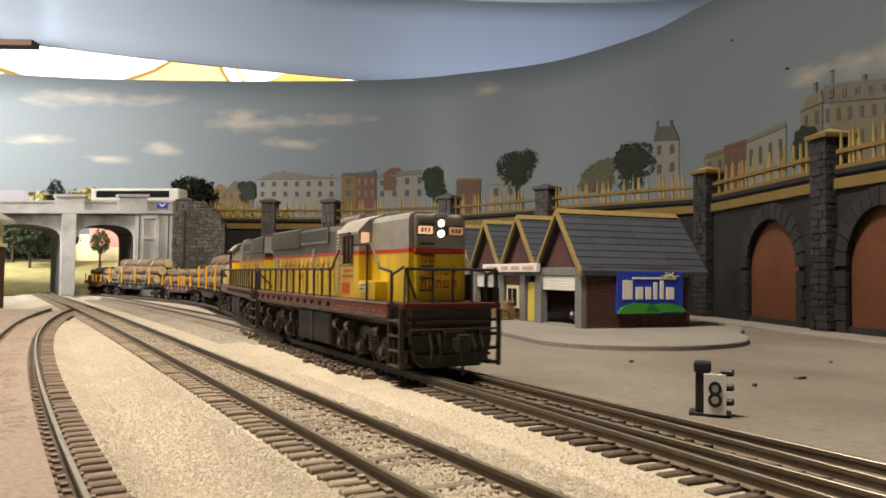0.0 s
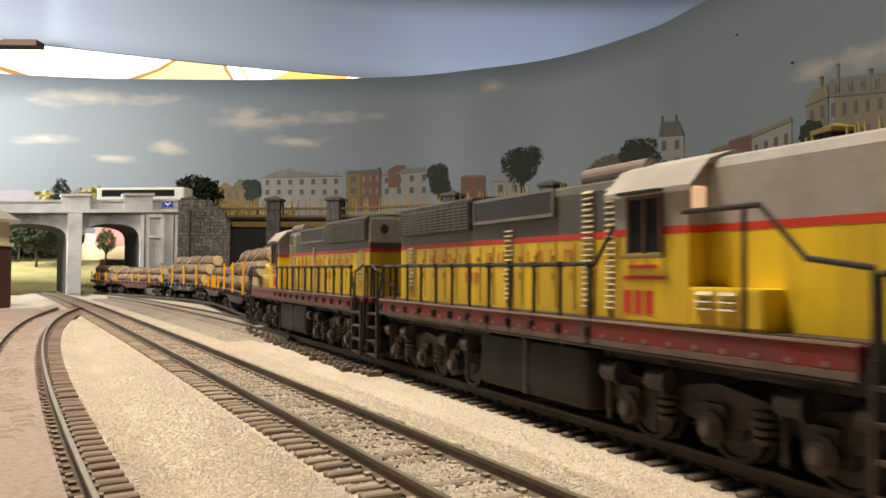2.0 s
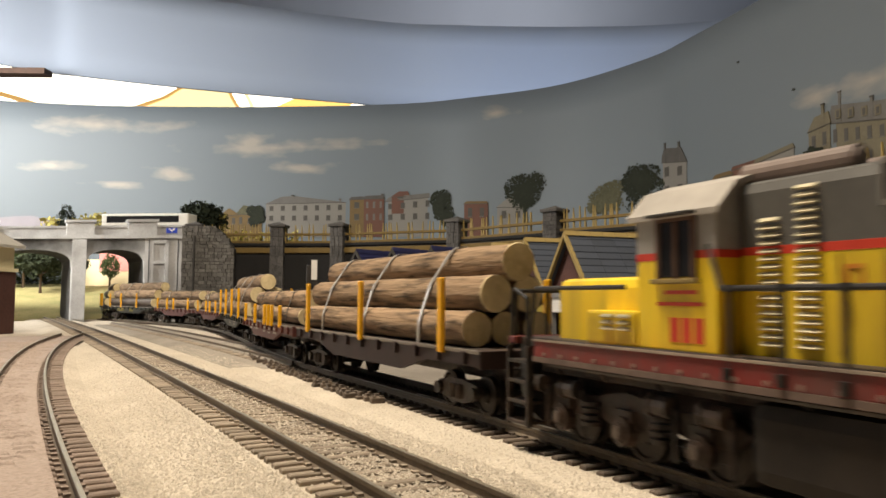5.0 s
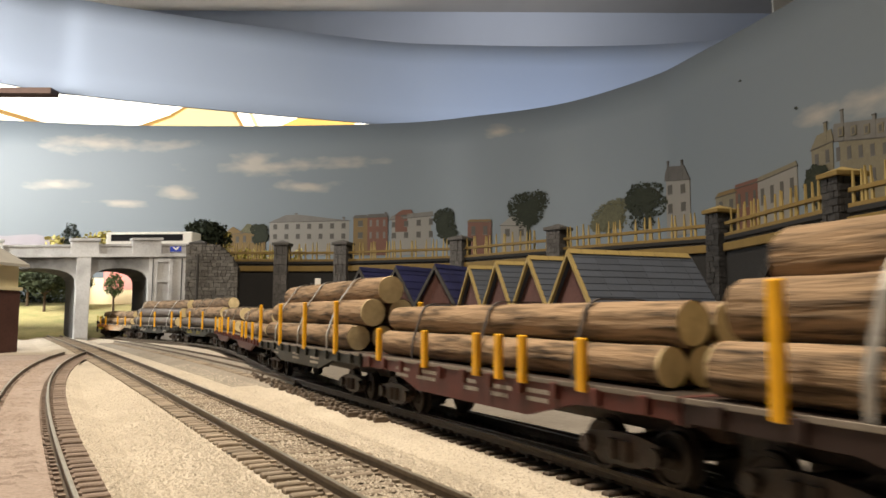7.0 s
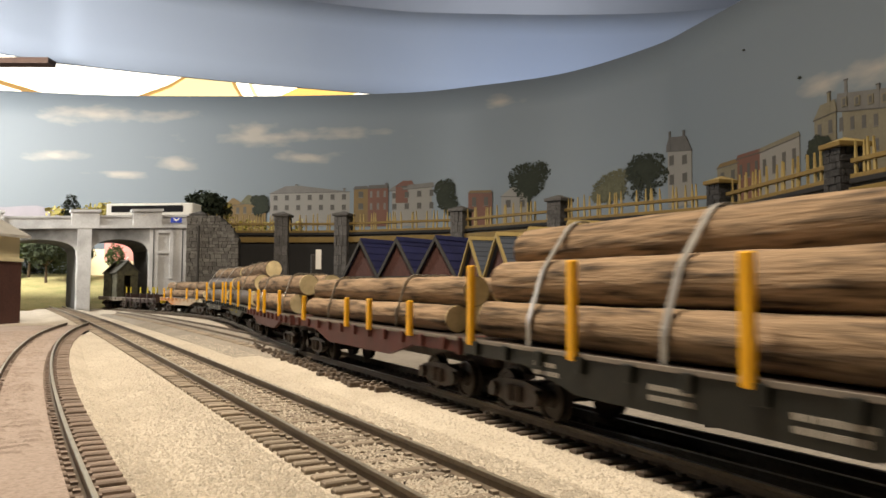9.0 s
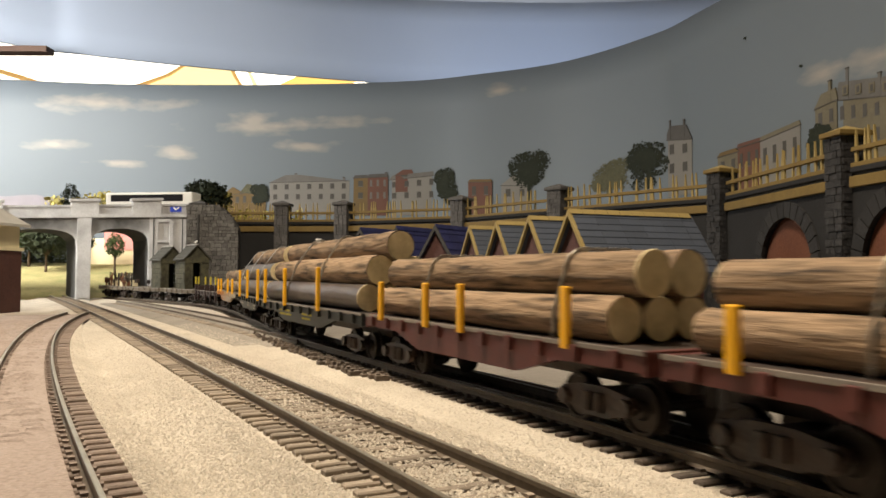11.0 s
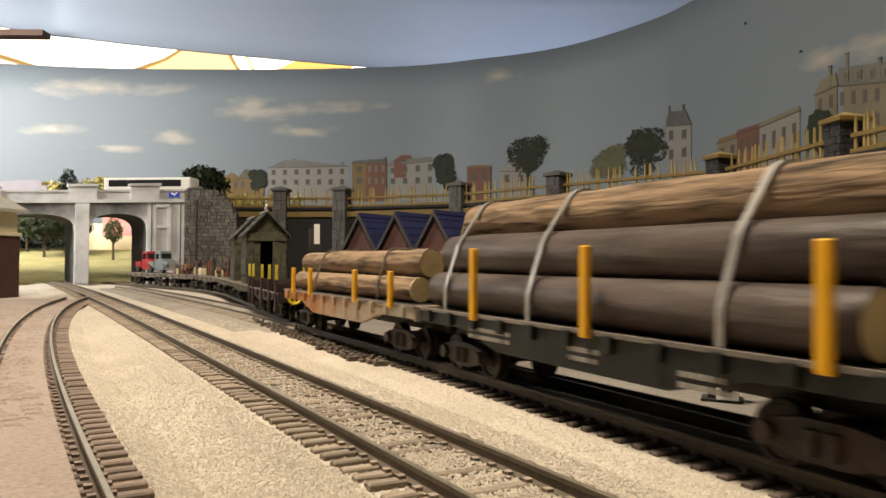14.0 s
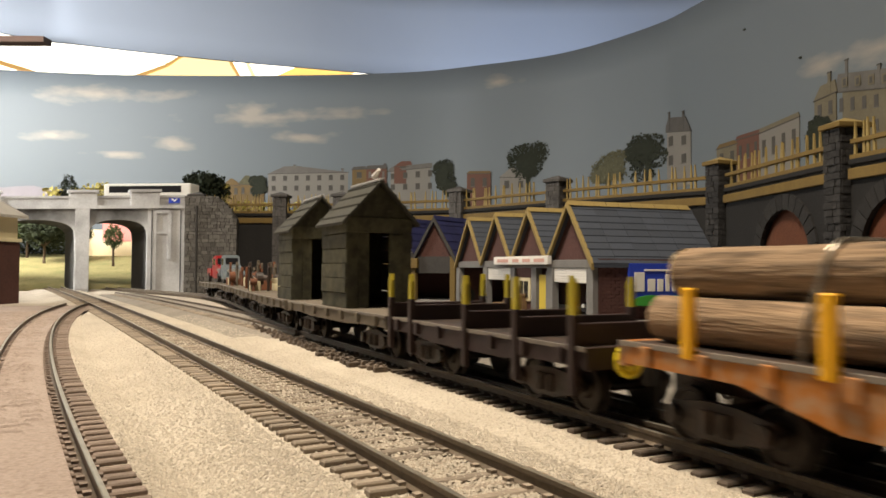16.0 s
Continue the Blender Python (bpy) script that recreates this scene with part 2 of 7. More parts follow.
def shaped(x=1.0, y=1.0, z=1.0, shear=0.0):
    """Proportions of what is built next: stretch along the axes, and a shear of x by y."""
    m = Matrix.Diagonal((x, y, z, 1.0))
    m[0][1] = shear * y
    SHAPE[0] = m


def mesh_of(bm, name, material, smooth=False):
    bmesh.ops.recalc_face_normals(bm, faces=bm.faces[:])
    for v in bm.verts:
        v.co = SHAPE[0] @ v.co * 0.001
    me = bpy.data.meshes.new(name)
    bm.to_mesh(me)
    bm.free()
    me.materials.append(material)
    if smooth:
        for p in me.polygons:
            p.use_smooth = True
    return me


def part(name, bm, material, parent=None, label="", smooth=False):
    ob = new(name, mesh_of(bm, name, material, smooth))
    if parent is not None:
        ob.parent = parent
    if label:
        tagged(ob, label)
    return ob


def piece(name, me, parent, m):
    ob = new(name, me)
    ob.parent = parent
    ob.matrix_basis = m
    return ob


def thing(name, label, category, m=None, group="", kind=""):
    ob = new(name)
    ob.empty_display_size = 0.01
    if m is not None:
        ob.matrix_basis = m
    return tagged(ob, label, category, group, kind)


def at(x, y, z=0.0, turn=0.0):
    return pose(x * 0.001, y * 0.001, z * 0.001, 0, 0, turn)


def text_mesh(body, size, depth=0.15):
    """The outlines of characters as a mesh, in millimetres, centred."""
    cu = bpy.data.curves.new("writing", "FONT")
    cu.body, cu.size, cu.extrude, cu.align_x, cu.align_y = body, size, depth, "CENTER", "CENTER"
    ob = bpy.data.objects.new("writing", cu)
    me = bpy.data.meshes.new_from_object(ob)
    bpy.data.objects.remove(ob)
    bm = bmesh.new()
    bm.from_mesh(me)
    return bm


# ---- the lines of the tracks, in metres: x as a polynomial of y ----
MAIN = (0.0352, -0.1807, -0.4290, 0.1156)
MIDDLE = (-0.032, -0.5530, 0.0690)
LEFT = (0.1647, 0.086, -0.6247, 0.0069)


def line_x(c, y, lo=0.1, hi=1.2):
    q = min(max(y, lo), hi)
    n = len(c) - 1
    value = sum(k * q ** (n - i) for i, k in enumerate(c))
    slope = sum(k * (n - i) * q ** (n - i - 1) for i, k in enumerate(c) if i < n)
    return value + slope * (y - q)


class Line:
    """A track's centre line by its length, counted from y = 0.1 m away from the camera; past a given length it may follow headings, and it may end in an arc and a straight."""

    def __init__(self, c, lo=0.1, hi=1.2, y0=-1.95, y1=2.0, arc=None, turns=None):
        y = np.linspace(y0, y1 if arc is None else hi, 2401)
        x = np.array([line_x(c, v, lo, hi) for v in y])
        if turns:
            at_length, degrees = (np.array(q) for q in zip(*turns))
            s = np.concatenate([[0], np.cumsum(np.hypot(np.diff(x), np.diff(y)))])
            s -= np.interp(0.1, y, s)
            keep = s < at_length[0]
            x, y = x[keep], y[keep]
            way = np.radians(np.interp(np.arange(s[keep][-1], at_length[-1], 0.002), at_length, degrees))
            x = np.concatenate([x, x[-1] + np.cumsum(np.cos(way)) * 0.002])
            y = np.concatenate([y, y[-1] + np.cumsum(np.sin(way)) * 0.002])
        if arc:
            radius, turn, straight = arc
            h = math.atan2(y[-1] - y[-2], x[-1] - x[-2])
            cx, cy = x[-1] + radius * math.sin(h), y[-1] - radius * math.cos(h)
            w = h - np.radians(np.linspace(0, turn, 300)[1:])
            ax, ay = cx - radius * np.sin(w), cy + radius * np.cos(w)
            d = np.linspace(0, straight, 100)[1:]
            x = np.concatenate([x, ax, ax[-1] + d * math.cos(w[-1])])
            y = np.concatenate([y, ay, ay[-1] + d * math.sin(w[-1])])
        s = np.concatenate([[0], np.cumsum(np.hypot(np.diff(x), np.diff(y)))])
        k = int(np.argmax(y > 0.1)) + 20
        self.x, self.y, self.s = x, y, s - np.interp(0.1, y[:k], s[:k])

    def raw(self, u):
        return Vector((np.interp(u, self.s, self.x), np.interp(u, self.s, self.y), 0.0))

    def point(self, u, off=0.0):
        d = (self.raw(u + 0.002) - self.raw(u - 0.002)).normalized()
        return self.raw(u) + Vector((d.y, -d.x, 0)) * off

    def heading(self, u):
        """Degrees of the way towards the camera."""
        d = self.raw(u - 0.002) - self.raw(u + 0.002)
        return math.degrees(math.atan2(d.y, d.x))


main_line = Line(MAIN, hi=1.12, arc=(0.2, 172.0, 1.0), turns=((0.20, 117.5), (0.28, 116.5), (0.36, 112.0), (0.44, 111.0), (0.60, 112.0), (0.68, 115.5), (0.76, 122.0), (0.84, 129.0), (0.92, 132.5), (1.10, 130.0)))
branch_line = Line(MAIN, hi=1.0, y1=1.05)
middle_line, left_line = Line(MIDDLE, hi=1.0, y1=1.42), Line(LEFT, 0.1, 0.7)


RUSTHEAD = mat("dull rail head", (0.30, 0.265, 0.20), 0.4, 0.7, grain=0.4, grain_size=300)


# ---- the large structure ----
def strip(name, line, u0, u1, off0, off1, z0, z1, material, step=0.006, slope=0.0):
    """A band that follows a line, with sloped shoulders."""
    bm = bmesh.new()
    rows = []
    n = int((u1 - u0) / step)
    for i in range(n + 1):
        u = u0 + (u1 - u0) * i / n
        row = []
        for off, z in ((off0 - slope, z0), (off0, z1), (off1, z1), (off1 + slope, z0)):
            p = line.point(u, off * 0.001) * 1000
            row.append(bm.verts.new((p.x, p.y, z)))
        rows.append(row)
    for a, b in zip(rows, rows[1:]):
        for k in range(3):
            bm.faces.new((a[k], a[k + 1], b[k + 1], b[k]))
    return part(name, bm, material)


bm = bmesh.new()
quadbox(bm, -1500, 1000, -2000, 2050, -30, 0)
ground = tagged(part("ground", bm, SAND), "layout baseboard covered in pale sandy ballast", "ground", kind="structure")
bm = bmesh.new()
quadbox(bm, -3000, 3000, -2600, 3600, -950, -930)
tagged(part("floor", bm, CARPET), "dark carpeted room floor under the layout", "floor", kind="structure")
bm = bmesh.new()
for x in (-1400, 900):
    for y in (-1900, 1950):
        quadbox(bm, x - 30, x + 30, y - 30, y + 30, -930, -30)
tagged(part("baseboard_legs", bm, BEAM), "square wooden legs under the baseboard", "legs", kind="structure")


def track(name, line, u0, u1, label, bed, skip=None, pitch=0.0052, bed_top=2.4, bed_side=(-11.0, 11.0), slope=1.5, head=None, wood=None):
    """Bed, sleepers one by one, and two rails with a foot, a web and a bright head."""
    root = thing(name, label, "track", kind="structure")
    b = strip("track_bed", line, u0, u1, *bed_side, 0.1, bed_top, bed, slope=slope)
    b.parent = root
    bm = bmesh.new()
    quadbox(bm, -1.15, 1.15, -15.2, 15.2, 0.6, 3.4)
    bmesh.ops.bevel(bm, geom=[e for e in bm.edges if e.verts[0].co.z > 3 and e.verts[1].co.z > 3], offset=0.3, segments=1, affect="EDGES")
    for s in (-8.25, 8.25):
        for k in (-1, 1):
            quadbox(bm, -0.7, 0.7, s + k * 1.35 - 0.6, s + k * 1.35 + 0.6, 3.3, 3.95)
    me = mesh_of(bm, "sleeper", wood or SLEEPER)
    far = bmesh.new()
    u, k, rnd = u0 + 0.003, 0, random.Random(len(name))
    while u < u1:
        p = line.point(u)
        m = pose(p.x, p.y, rnd.uniform(-0.0002, 0.0002), rnd.uniform(-0.6, 0.6), 0, line.heading(u) + rnd.uniform(-2.2, 2.2))
        if not (skip and skip(u)):
            if u > -0.03 and k < 230:
                piece("sleeper", me, root, m)
                k += 1
            else:
                quadbox(far, -1.15, 1.15, -15.2, 15.2, 0.6, 3.4, Matrix.Scale(1000, 4) @ m @ Matrix.Scale(0.001, 4))
        u += pitch
    if far.verts:
        tagged(part("sleeper_row", far, wood or SLEEPER, root), kind="stuff")
    else:
        far.free()
    for side in (-8.25, 8.25):
        for nm, prof, ma in (("rail", ((-0.9, 3.4), (0.9, 3.4), (0.3, 3.9), (0.27, 5.0), (0.47, 5.2), (0.47, 5.92), (-0.47, 5.92), (-0.47, 5.2), (-0.27, 5.0), (-0.3, 3.9)), RAIL), ("rail_head", ((-0.44, 5.925), (0.44, 5.925), (0.32, 6.05), (-0.32, 6.05)), head or RAILTOP)):
            rail_along(nm, line, u0, u1, side, prof, ma, root)
    return root


def rail_along(name, line, u0, u1, side, prof, material, root, bend=None):
    bm = bmesh.new()
    rows = []
    n = max(2, int((u1 - u0) / 0.008))
    for i in range(n + 1):
        u = u0 + (u1 - u0) * i / n
        off = side + (bend(u) if bend else 0)
        rows.append([bm.verts.new((*((line.point(u, (off + p[0]) * 0.001) * 1000).xy), p[1])) for p in prof])
    c = len(prof)
    for a, b in zip(rows, rows[1:]):
        for k in range(c):
            bm.faces.new((a[k], a[(k + 1) % c], b[(k + 1) % c], b[k]))
    bm.faces.new(rows[0])
    bm.faces.new(rows[-1][::-1])
    return part(name, bm, material, root)


tagged(strip("ballast_shoulder", main_line, -0.4, 1.25, -26, 8, 0.05, 2.6, SAND, slope=12), "low shoulder of pale ballast under the main track", "ballast", kind="structure")
tagged(strip("ballast_shoulder", branch_line, 0.30, 0.93, -22, 20, 0.3, 2.75, mat("grey dirty ballast", (0.30, 0.265, 0.22), 0.95, dark=(0.16, 0.14, 0.115), grain=0.6, grain_size=900, bump=0.8, stain=0.5, stain_size=22), slope=10), "low bank of grey dirty ballast under the branch track towards the bridge", "ballast", kind="structure")
tagged(strip("ballast_shoulder", middle_line, -0.4, 1.2, -24, 24, 0.05, 2.45, SAND, slope=12), "low shoulder of pale ballast under the second track", "ballast", kind="structure")
tagged(strip("ballast_shoulder", left_line, -0.3, 0.56, 2, 17, 0.05, 2.45, SAND, slope=6), "low shoulder of pale ballast beside the siding track", "ballast", kind="structure")
main_track = track("main_track", main_line, -1.95, 2.62, "double-railed main track on dark sleepers in pale ballast", BED)
branch_track = track("branch_track", branch_line, 0.30, 0.92, "disused branch track filled with grey dirty ballast", mat("grey dirty ballast", (0.3, 0.265, 0.22)), bed_top=4.6, bed_side=(-9.0, 7.0), slope=4.0, head=mat("rusty rail head", (0.16, 0.12, 0.085), 0.6, 0.3, grain=0.4, grain_size=300), wood=OLDSLEEPER)
middle_track = track("middle_track", middle_line, -0.5, 1.4, "second track with brown sleepers half buried in ballast", MIDBED, bed_top=2.75, bed_side=(-9.0, 9.0), slope=2.2, head=RUSTHEAD, wood=OLDSLEEPER)
left_track = track("left_track", left_line, -0.5, 0.585, "curving siding track filled with pinkish brown ballast", PINKBED, bed_top=3.6, bed_side=(-60.0, 5.6), slope=1.5, head=mat("worn pale rail head", (0.42, 0.39, 0.31), 0.38, 0.7, grain=0.4, grain_size=300), wood=PINKSLEEPER)

# The turnout beside the yard: two more rails that leave the main track.
PROF = ((-0.9, 3.4), (0.9, 3.4), (0.3, 3.9), (0.27, 5.0), (0.47, 5.2), (0.47, 5.92), (-0.47, 5.92), (-0.47, 5.2), (-0.27, 5.0), (-0.3, 3.9))
HEAD = ((-0.44, 5.925), (0.44, 5.925), (0.32, 6.05), (-0.32, 6.05))
turnout = thing("turnout", "diverging turnout rails with bright worn heads", "track", kind="structure")
for side, spread in ((-6.6, 6.5), (9.9, 9.0)):
    def bend(u, spread=spread):
        return spread * max(0.0, (0.17 - u) / 0.17) ** 1.3
    rail_along("switch_rail", main_line, -0.08, 0.165, side, PROF, RAIL, turnout, bend)
    rail_along("switch_rail_head", main_line, -0.08, 0.165, side, HEAD, RAILTOP, turnout, bend)

# Sleeper ends, chairs and point gear that lie in the ballast beside the main track.
rnd = random.Random(9)
u = 0.172
while u < 0.42:
    near = 0.185 < u < 0.225
    w = rnd.uniform(1.0, 1.7) * (1.3 if near else 1.0)
    p = main_line.point(u, (-0.0195 if near else -0.0172) - rnd.uniform(0, 0.0016))
    long = rnd.uniform(2.2, 3.4)
    bm = box(-w, w, -long, long, 0.4, rnd.uniform(3.5, 4.6), 0.3)
    for side in (-1, 1):
        quadbox(bm, -w * 0.5, w * 0.5, side * long * 0.55 - 0.6, side * long * 0.55 + 0.6, 3.3, 5.0)
    ob = tagged(part("sleeper_end", bm, SLEEPER), "dark brown sleeper end lying in the ballast", "sleeper", group="loose sleeper ends")
    ob.matrix_basis = pose(p.x, p.y, 0.0, 0, 0, main_line.heading(u) + rnd.uniform(-9, 9))
    u += rnd.uniform(0.0042, 0.0075) if u < 0.30 else rnd.uniform(0.008, 0.02)

# Yard surface: a slab whose edge runs beside the main track.
bm = bmesh.new()
inner = [main_line.point(u, 0.0185) * 1000 for u in np.linspace(-0.1, 0.9, 50)]
vs = []
for p in inner:
    far_x = max(p.x + 40, 520 - max(0, p.y - 500) * 0.55)
    vs.append((bm.verts.new((p.x - 3, p.y, 0.2)), bm.verts.new((p.x, p.y, 1.2)), bm.verts.new((far_x, p.y, 1.2))))
for a, b in zip(vs, vs[1:]):
    for k in range(2):
        bm.faces.new((a[k], a[k + 1], b[k + 1], b[k]))
tagged(part("yard", bm, YARD), "smooth grey-brown concrete goods yard with dark stains", "yard", kind="structure")


# ---- backdrop and room ----
def smooth_path(points, n=12):
    """A curve through plan points (Catmull-Rom)."""
    p = [Vector(q) for q in points]
    p = [2 * p[0] - p[1]] + p + [2 * p[-1] - p[-2]]
    out = []
    for i in range(1, len(p) - 2):
        for k in range(n):
            t = k / n
            a, b, c, d = p[i - 1:i + 3]
            out.append(0.5 * (2 * b + (c - a) * t + (2 * a - 5 * b + 4 * c - d) * t * t + (3 * b - a - 3 * c + d) * t ** 3))
    return out + [p[-2]]


def ribbon(path, z0, z1, thick=4.0, rise=8):
    """An upright sheet along a plan curve."""
    bm = bmesh.new()
    cols = []
    for i, p in enumerate(path):
        d = (path[min(i + 1, len(path) - 1)] - path[max(i - 1, 0)]).normalized()
        nrm = Vector((-d.y, d.x)) * thick
        cols.append([bm.verts.new((p.x, p.y, z0 + (z1 - z0) * k / rise)) for k in range(rise + 1)] + [bm.verts.new((p.x + nrm.x, p.y + nrm.y, z0 + (z1 - z0) * k / rise)) for k in range(rise, -1, -1)])
    c = len(cols[0])
    for a, b in zip(cols, cols[1:]):
        for k in range(c):
            bm.faces.new((a[k], a[(k + 1) % c], b[(k + 1) % c], b[k]))
    bm.faces.new(cols[0])
    bm.faces.new(cols[-1])
    return bm


# Clouds on the printed sky: centre in metres, half length, half height.
CLOUDS = (
    ((-0.72, 1.541, 0.398), 0.16, 0.020), ((-0.34, 1.542, 0.352), 0.21, 0.017), ((-0.40, 1.545, 0.362), 0.05, 0.03),
    ((-0.566, 1.548, 0.292), 0.06, 0.017), ((-0.814, 1.528, 0.308), 0.06, 0.017), ((-0.687, 1.544, 0.272), 0.07, 0.012),
    ((-0.298, 1.539, 0.308), 0.07, 0.014), ((0.107, 1.437, 0.404), 0.045, 0.012), ((0.452, 0.876, 0.283), 0.04, 0.020), ((0.471, 0.793, 0.279), 0.06, 0.022))


def sky_material():
    """Printed sky: grey blue, paler low down, with streaky cream clouds."""
    m = bpy.data.materials.new("printed sky")
    m.use_nodes = True
    n, l = m.node_tree.nodes, m.node_tree.links
    b = n["Principled BSDF"]
    b.inputs["Roughness"].default_value = 0.55
    b.inputs["Specular IOR Level"].default_value = 0.25
    co = n.new("ShaderNodeTexCoord")
    sep = n.new("ShaderNodeSeparateXYZ")
    l.new(co.outputs["Object"], sep.inputs[0])
    rg = n.new("ShaderNodeMapRange")
    rg.inputs["From Min"].default_value, rg.inputs["From Max"].default_value = 0.10, 0.44
    l.new(sep.outputs["Z"], rg.inputs["Value"])
    ramp = n.new("ShaderNodeValToRGB")
    ramp.color_ramp.elements[0].color = (0.124, 0.145, 0.165, 1)
    ramp.color_ramp.elements[1].color = (0.122, 0.142, 0.164, 1)
    l.new(rg.outputs[0], ramp.inputs[0])
    # clouds: each a flat-bottomed bank round its own centre, its edge broken by noise
    mp = n.new("ShaderNodeMapping")
    mp.inputs["Scale"].default_value = (1.0, 1.0, 2.6)
    l.new(co.outputs["Object"], mp.inputs[0])
    t = n.new("ShaderNodeTexNoise")
    t.inputs["Scale"].default_value, t.inputs["Detail"].default_value = 13.0, 7.0
    l.new(mp.outputs[0], t.inputs["Vector"])
    nearest = None
    for (cx, cy, cz), rx, rz in CLOUDS:
        v = n.new("ShaderNodeVectorMath")
        v.operation = "SUBTRACT"
        l.new(co.outputs["Object"], v.inputs[0])
        v.inputs[1].default_value = (cx, cy, cz)
        q = n.new("ShaderNodeVectorMath")
        q.operation = "MULTIPLY"
        l.new(v.outputs[0], q.inputs[0])
        q.inputs[1].default_value = (1 / rx, 1 / rx, 1 / rz)
        d = n.new("ShaderNodeVectorMath")
        d.operation = "LENGTH"
        l.new(q.outputs[0], d.inputs[0])
        if nearest is None:
            nearest = d.outputs["Value"]
        else:
            least = n.new("ShaderNodeMath")
            least.operation = "MINIMUM"
            l.new(nearest, least.inputs[0])
            l.new(d.outputs["Value"], least.inputs[1])
            nearest = least.outputs[0]
    away = n.new("ShaderNodeMath")
    away.operation = "MULTIPLY_ADD"
    l.new(nearest, away.inputs[0])
    away.inputs[1].default_value, away.inputs[2].default_value = -0.33, 0.28
    both = n.new("ShaderNodeMath")
    l.new(away.outputs[0], both.inputs[0])
    l.new(t.outputs["Fac"], both.inputs[1])
    cr = n.new("ShaderNodeMapRange")
    cr.inputs["From Min"].default_value, cr.inputs["From Max"].default_value, cr.inputs["To Max"].default_value = 0.47, 0.78, 0.6
    l.new(both.outputs[0], cr.inputs["Value"])
    x = n.new("ShaderNodeMix")
    x.data_type = "RGBA"
    x.inputs["B"].default_value = (0.36, 0.315, 0.26, 1)
    l.new(cr.outputs[0], x.inputs["Factor"])
    l.new(ramp.outputs[0], x.inputs["A"])
    l.new(x.outputs["Result"], b.inputs["Base Color"])
    return m


SKY = sky_material()
# Backdrop curve in plan.
BACK = smooth_path([(-1450, 850), (-1380, 1150), (-1150, 1420), (-809, 1529), (-461, 1547), (-101, 1516), (72, 1453), (225, 1365), (341, 1216), (386, 1100), (470, 800), (540, 400), (580, 0), (600, -400)], 10)
backdrop = tagged(part("backdrop", ribbon(BACK, 0.0, 440.0), SKY, smooth=True), "curved printed sky backdrop with pale streaky clouds", "backdrop", kind="structure")
BACK_S = np.concatenate([[0], np.cumsum([(q - p).length for p, q in zip(BACK, BACK[1:])])])


def on_back(s, off=1.2):
    """Pose on the face of the backdrop: x along it, y into it, z up."""
    i = min(max(int(np.searchsorted(BACK_S, s)) - 1, 0), len(BACK) - 2)
    f = (s - BACK_S[i]) / (BACK_S[i + 1] - BACK_S[i])
    p, d = BACK[i].lerp(BACK[i + 1], f), (BACK[i + 1] - BACK[i]).normalized()
    n = Vector((d.y, -d.x)) * off
    return at(p.x + n.x, p.y + n.y, 0, math.degrees(math.atan2(d.y, d.x)))


def printed_house(s0, s1, z, left, right, wall, roof, cols, rows, rise=10.0, hip=(0.15, 0.85), chimneys=(), windows=None):
    """A house printed on the backdrop: a thin flat relief, eaves at two heights, a hipped or gabled roof, windows with pale frames."""
    w = s1 - s0
    house_windows = windows or PRINTDARK
    bm = bmesh.new()
    prism(bm, ((-w / 2, z - 30), (w / 2, z - 30), (w / 2, right), (-w / 2, left)), -0.5, 0.4, "y")
    house = part("printed_house", bm, wall, backdrop)
    house.matrix_basis = on_back((s0 + s1) / 2)

    def eave(f):
        return left + (right - left) * f

    bm = bmesh.new()
    a, b = hip
    prism(bm, ((-w / 2 - 1.5, left - 1), (w / 2 + 1.5, right - 1), (w * (b - 0.5), eave(b) + rise), (w * (a - 0.5), eave(a) + rise)), -0.9, 0.3, "y")
    part("printed_roof", bm, roof, house)
    bm = bmesh.new()
    prism(bm, ((-w / 2 - 1.5, left - 1.8), (w / 2 + 1.5, right - 1.8), (w / 2 + 1.5, right - 0.6), (-w / 2 - 1.5, left - 0.6)), -1.1, 0.3, "y")
    part("printed_eave", bm, PRINTDARK, house)
    for f, tall in chimneys:
        x, top = w * (f - 0.5), eave(f) + rise + tall
        part("printed_chimney", box(x - 2.0, x + 2.0, -1.2, 0.2, eave(f), top), roof, house)
        part("chimney_pot", box(x - 2.8, x + 2.8, -1.4, 0.2, top - 1.6, top), PRINTDARK, house)
    for i in range(cols):
        f = (i + 0.5) / cols
        for j in range(rows):
            low = z + (eave(f) - z) * (j + 0.25) / rows
            h, half = (eave(f) - z) / rows * 0.48, w / cols * 0.17
            win = part("printed_window", box(w * (f - 0.5) - half, w * (f - 0.5) + half, -0.85, -0.4, low, low + h), house_windows, house)
            part("sill", box(w * (f - 0.5) - half - 0.8, w * (f - 0.5) + half + 0.8, -1.0, -0.4, low - 1.2, low - 0.2), PGREY, win)


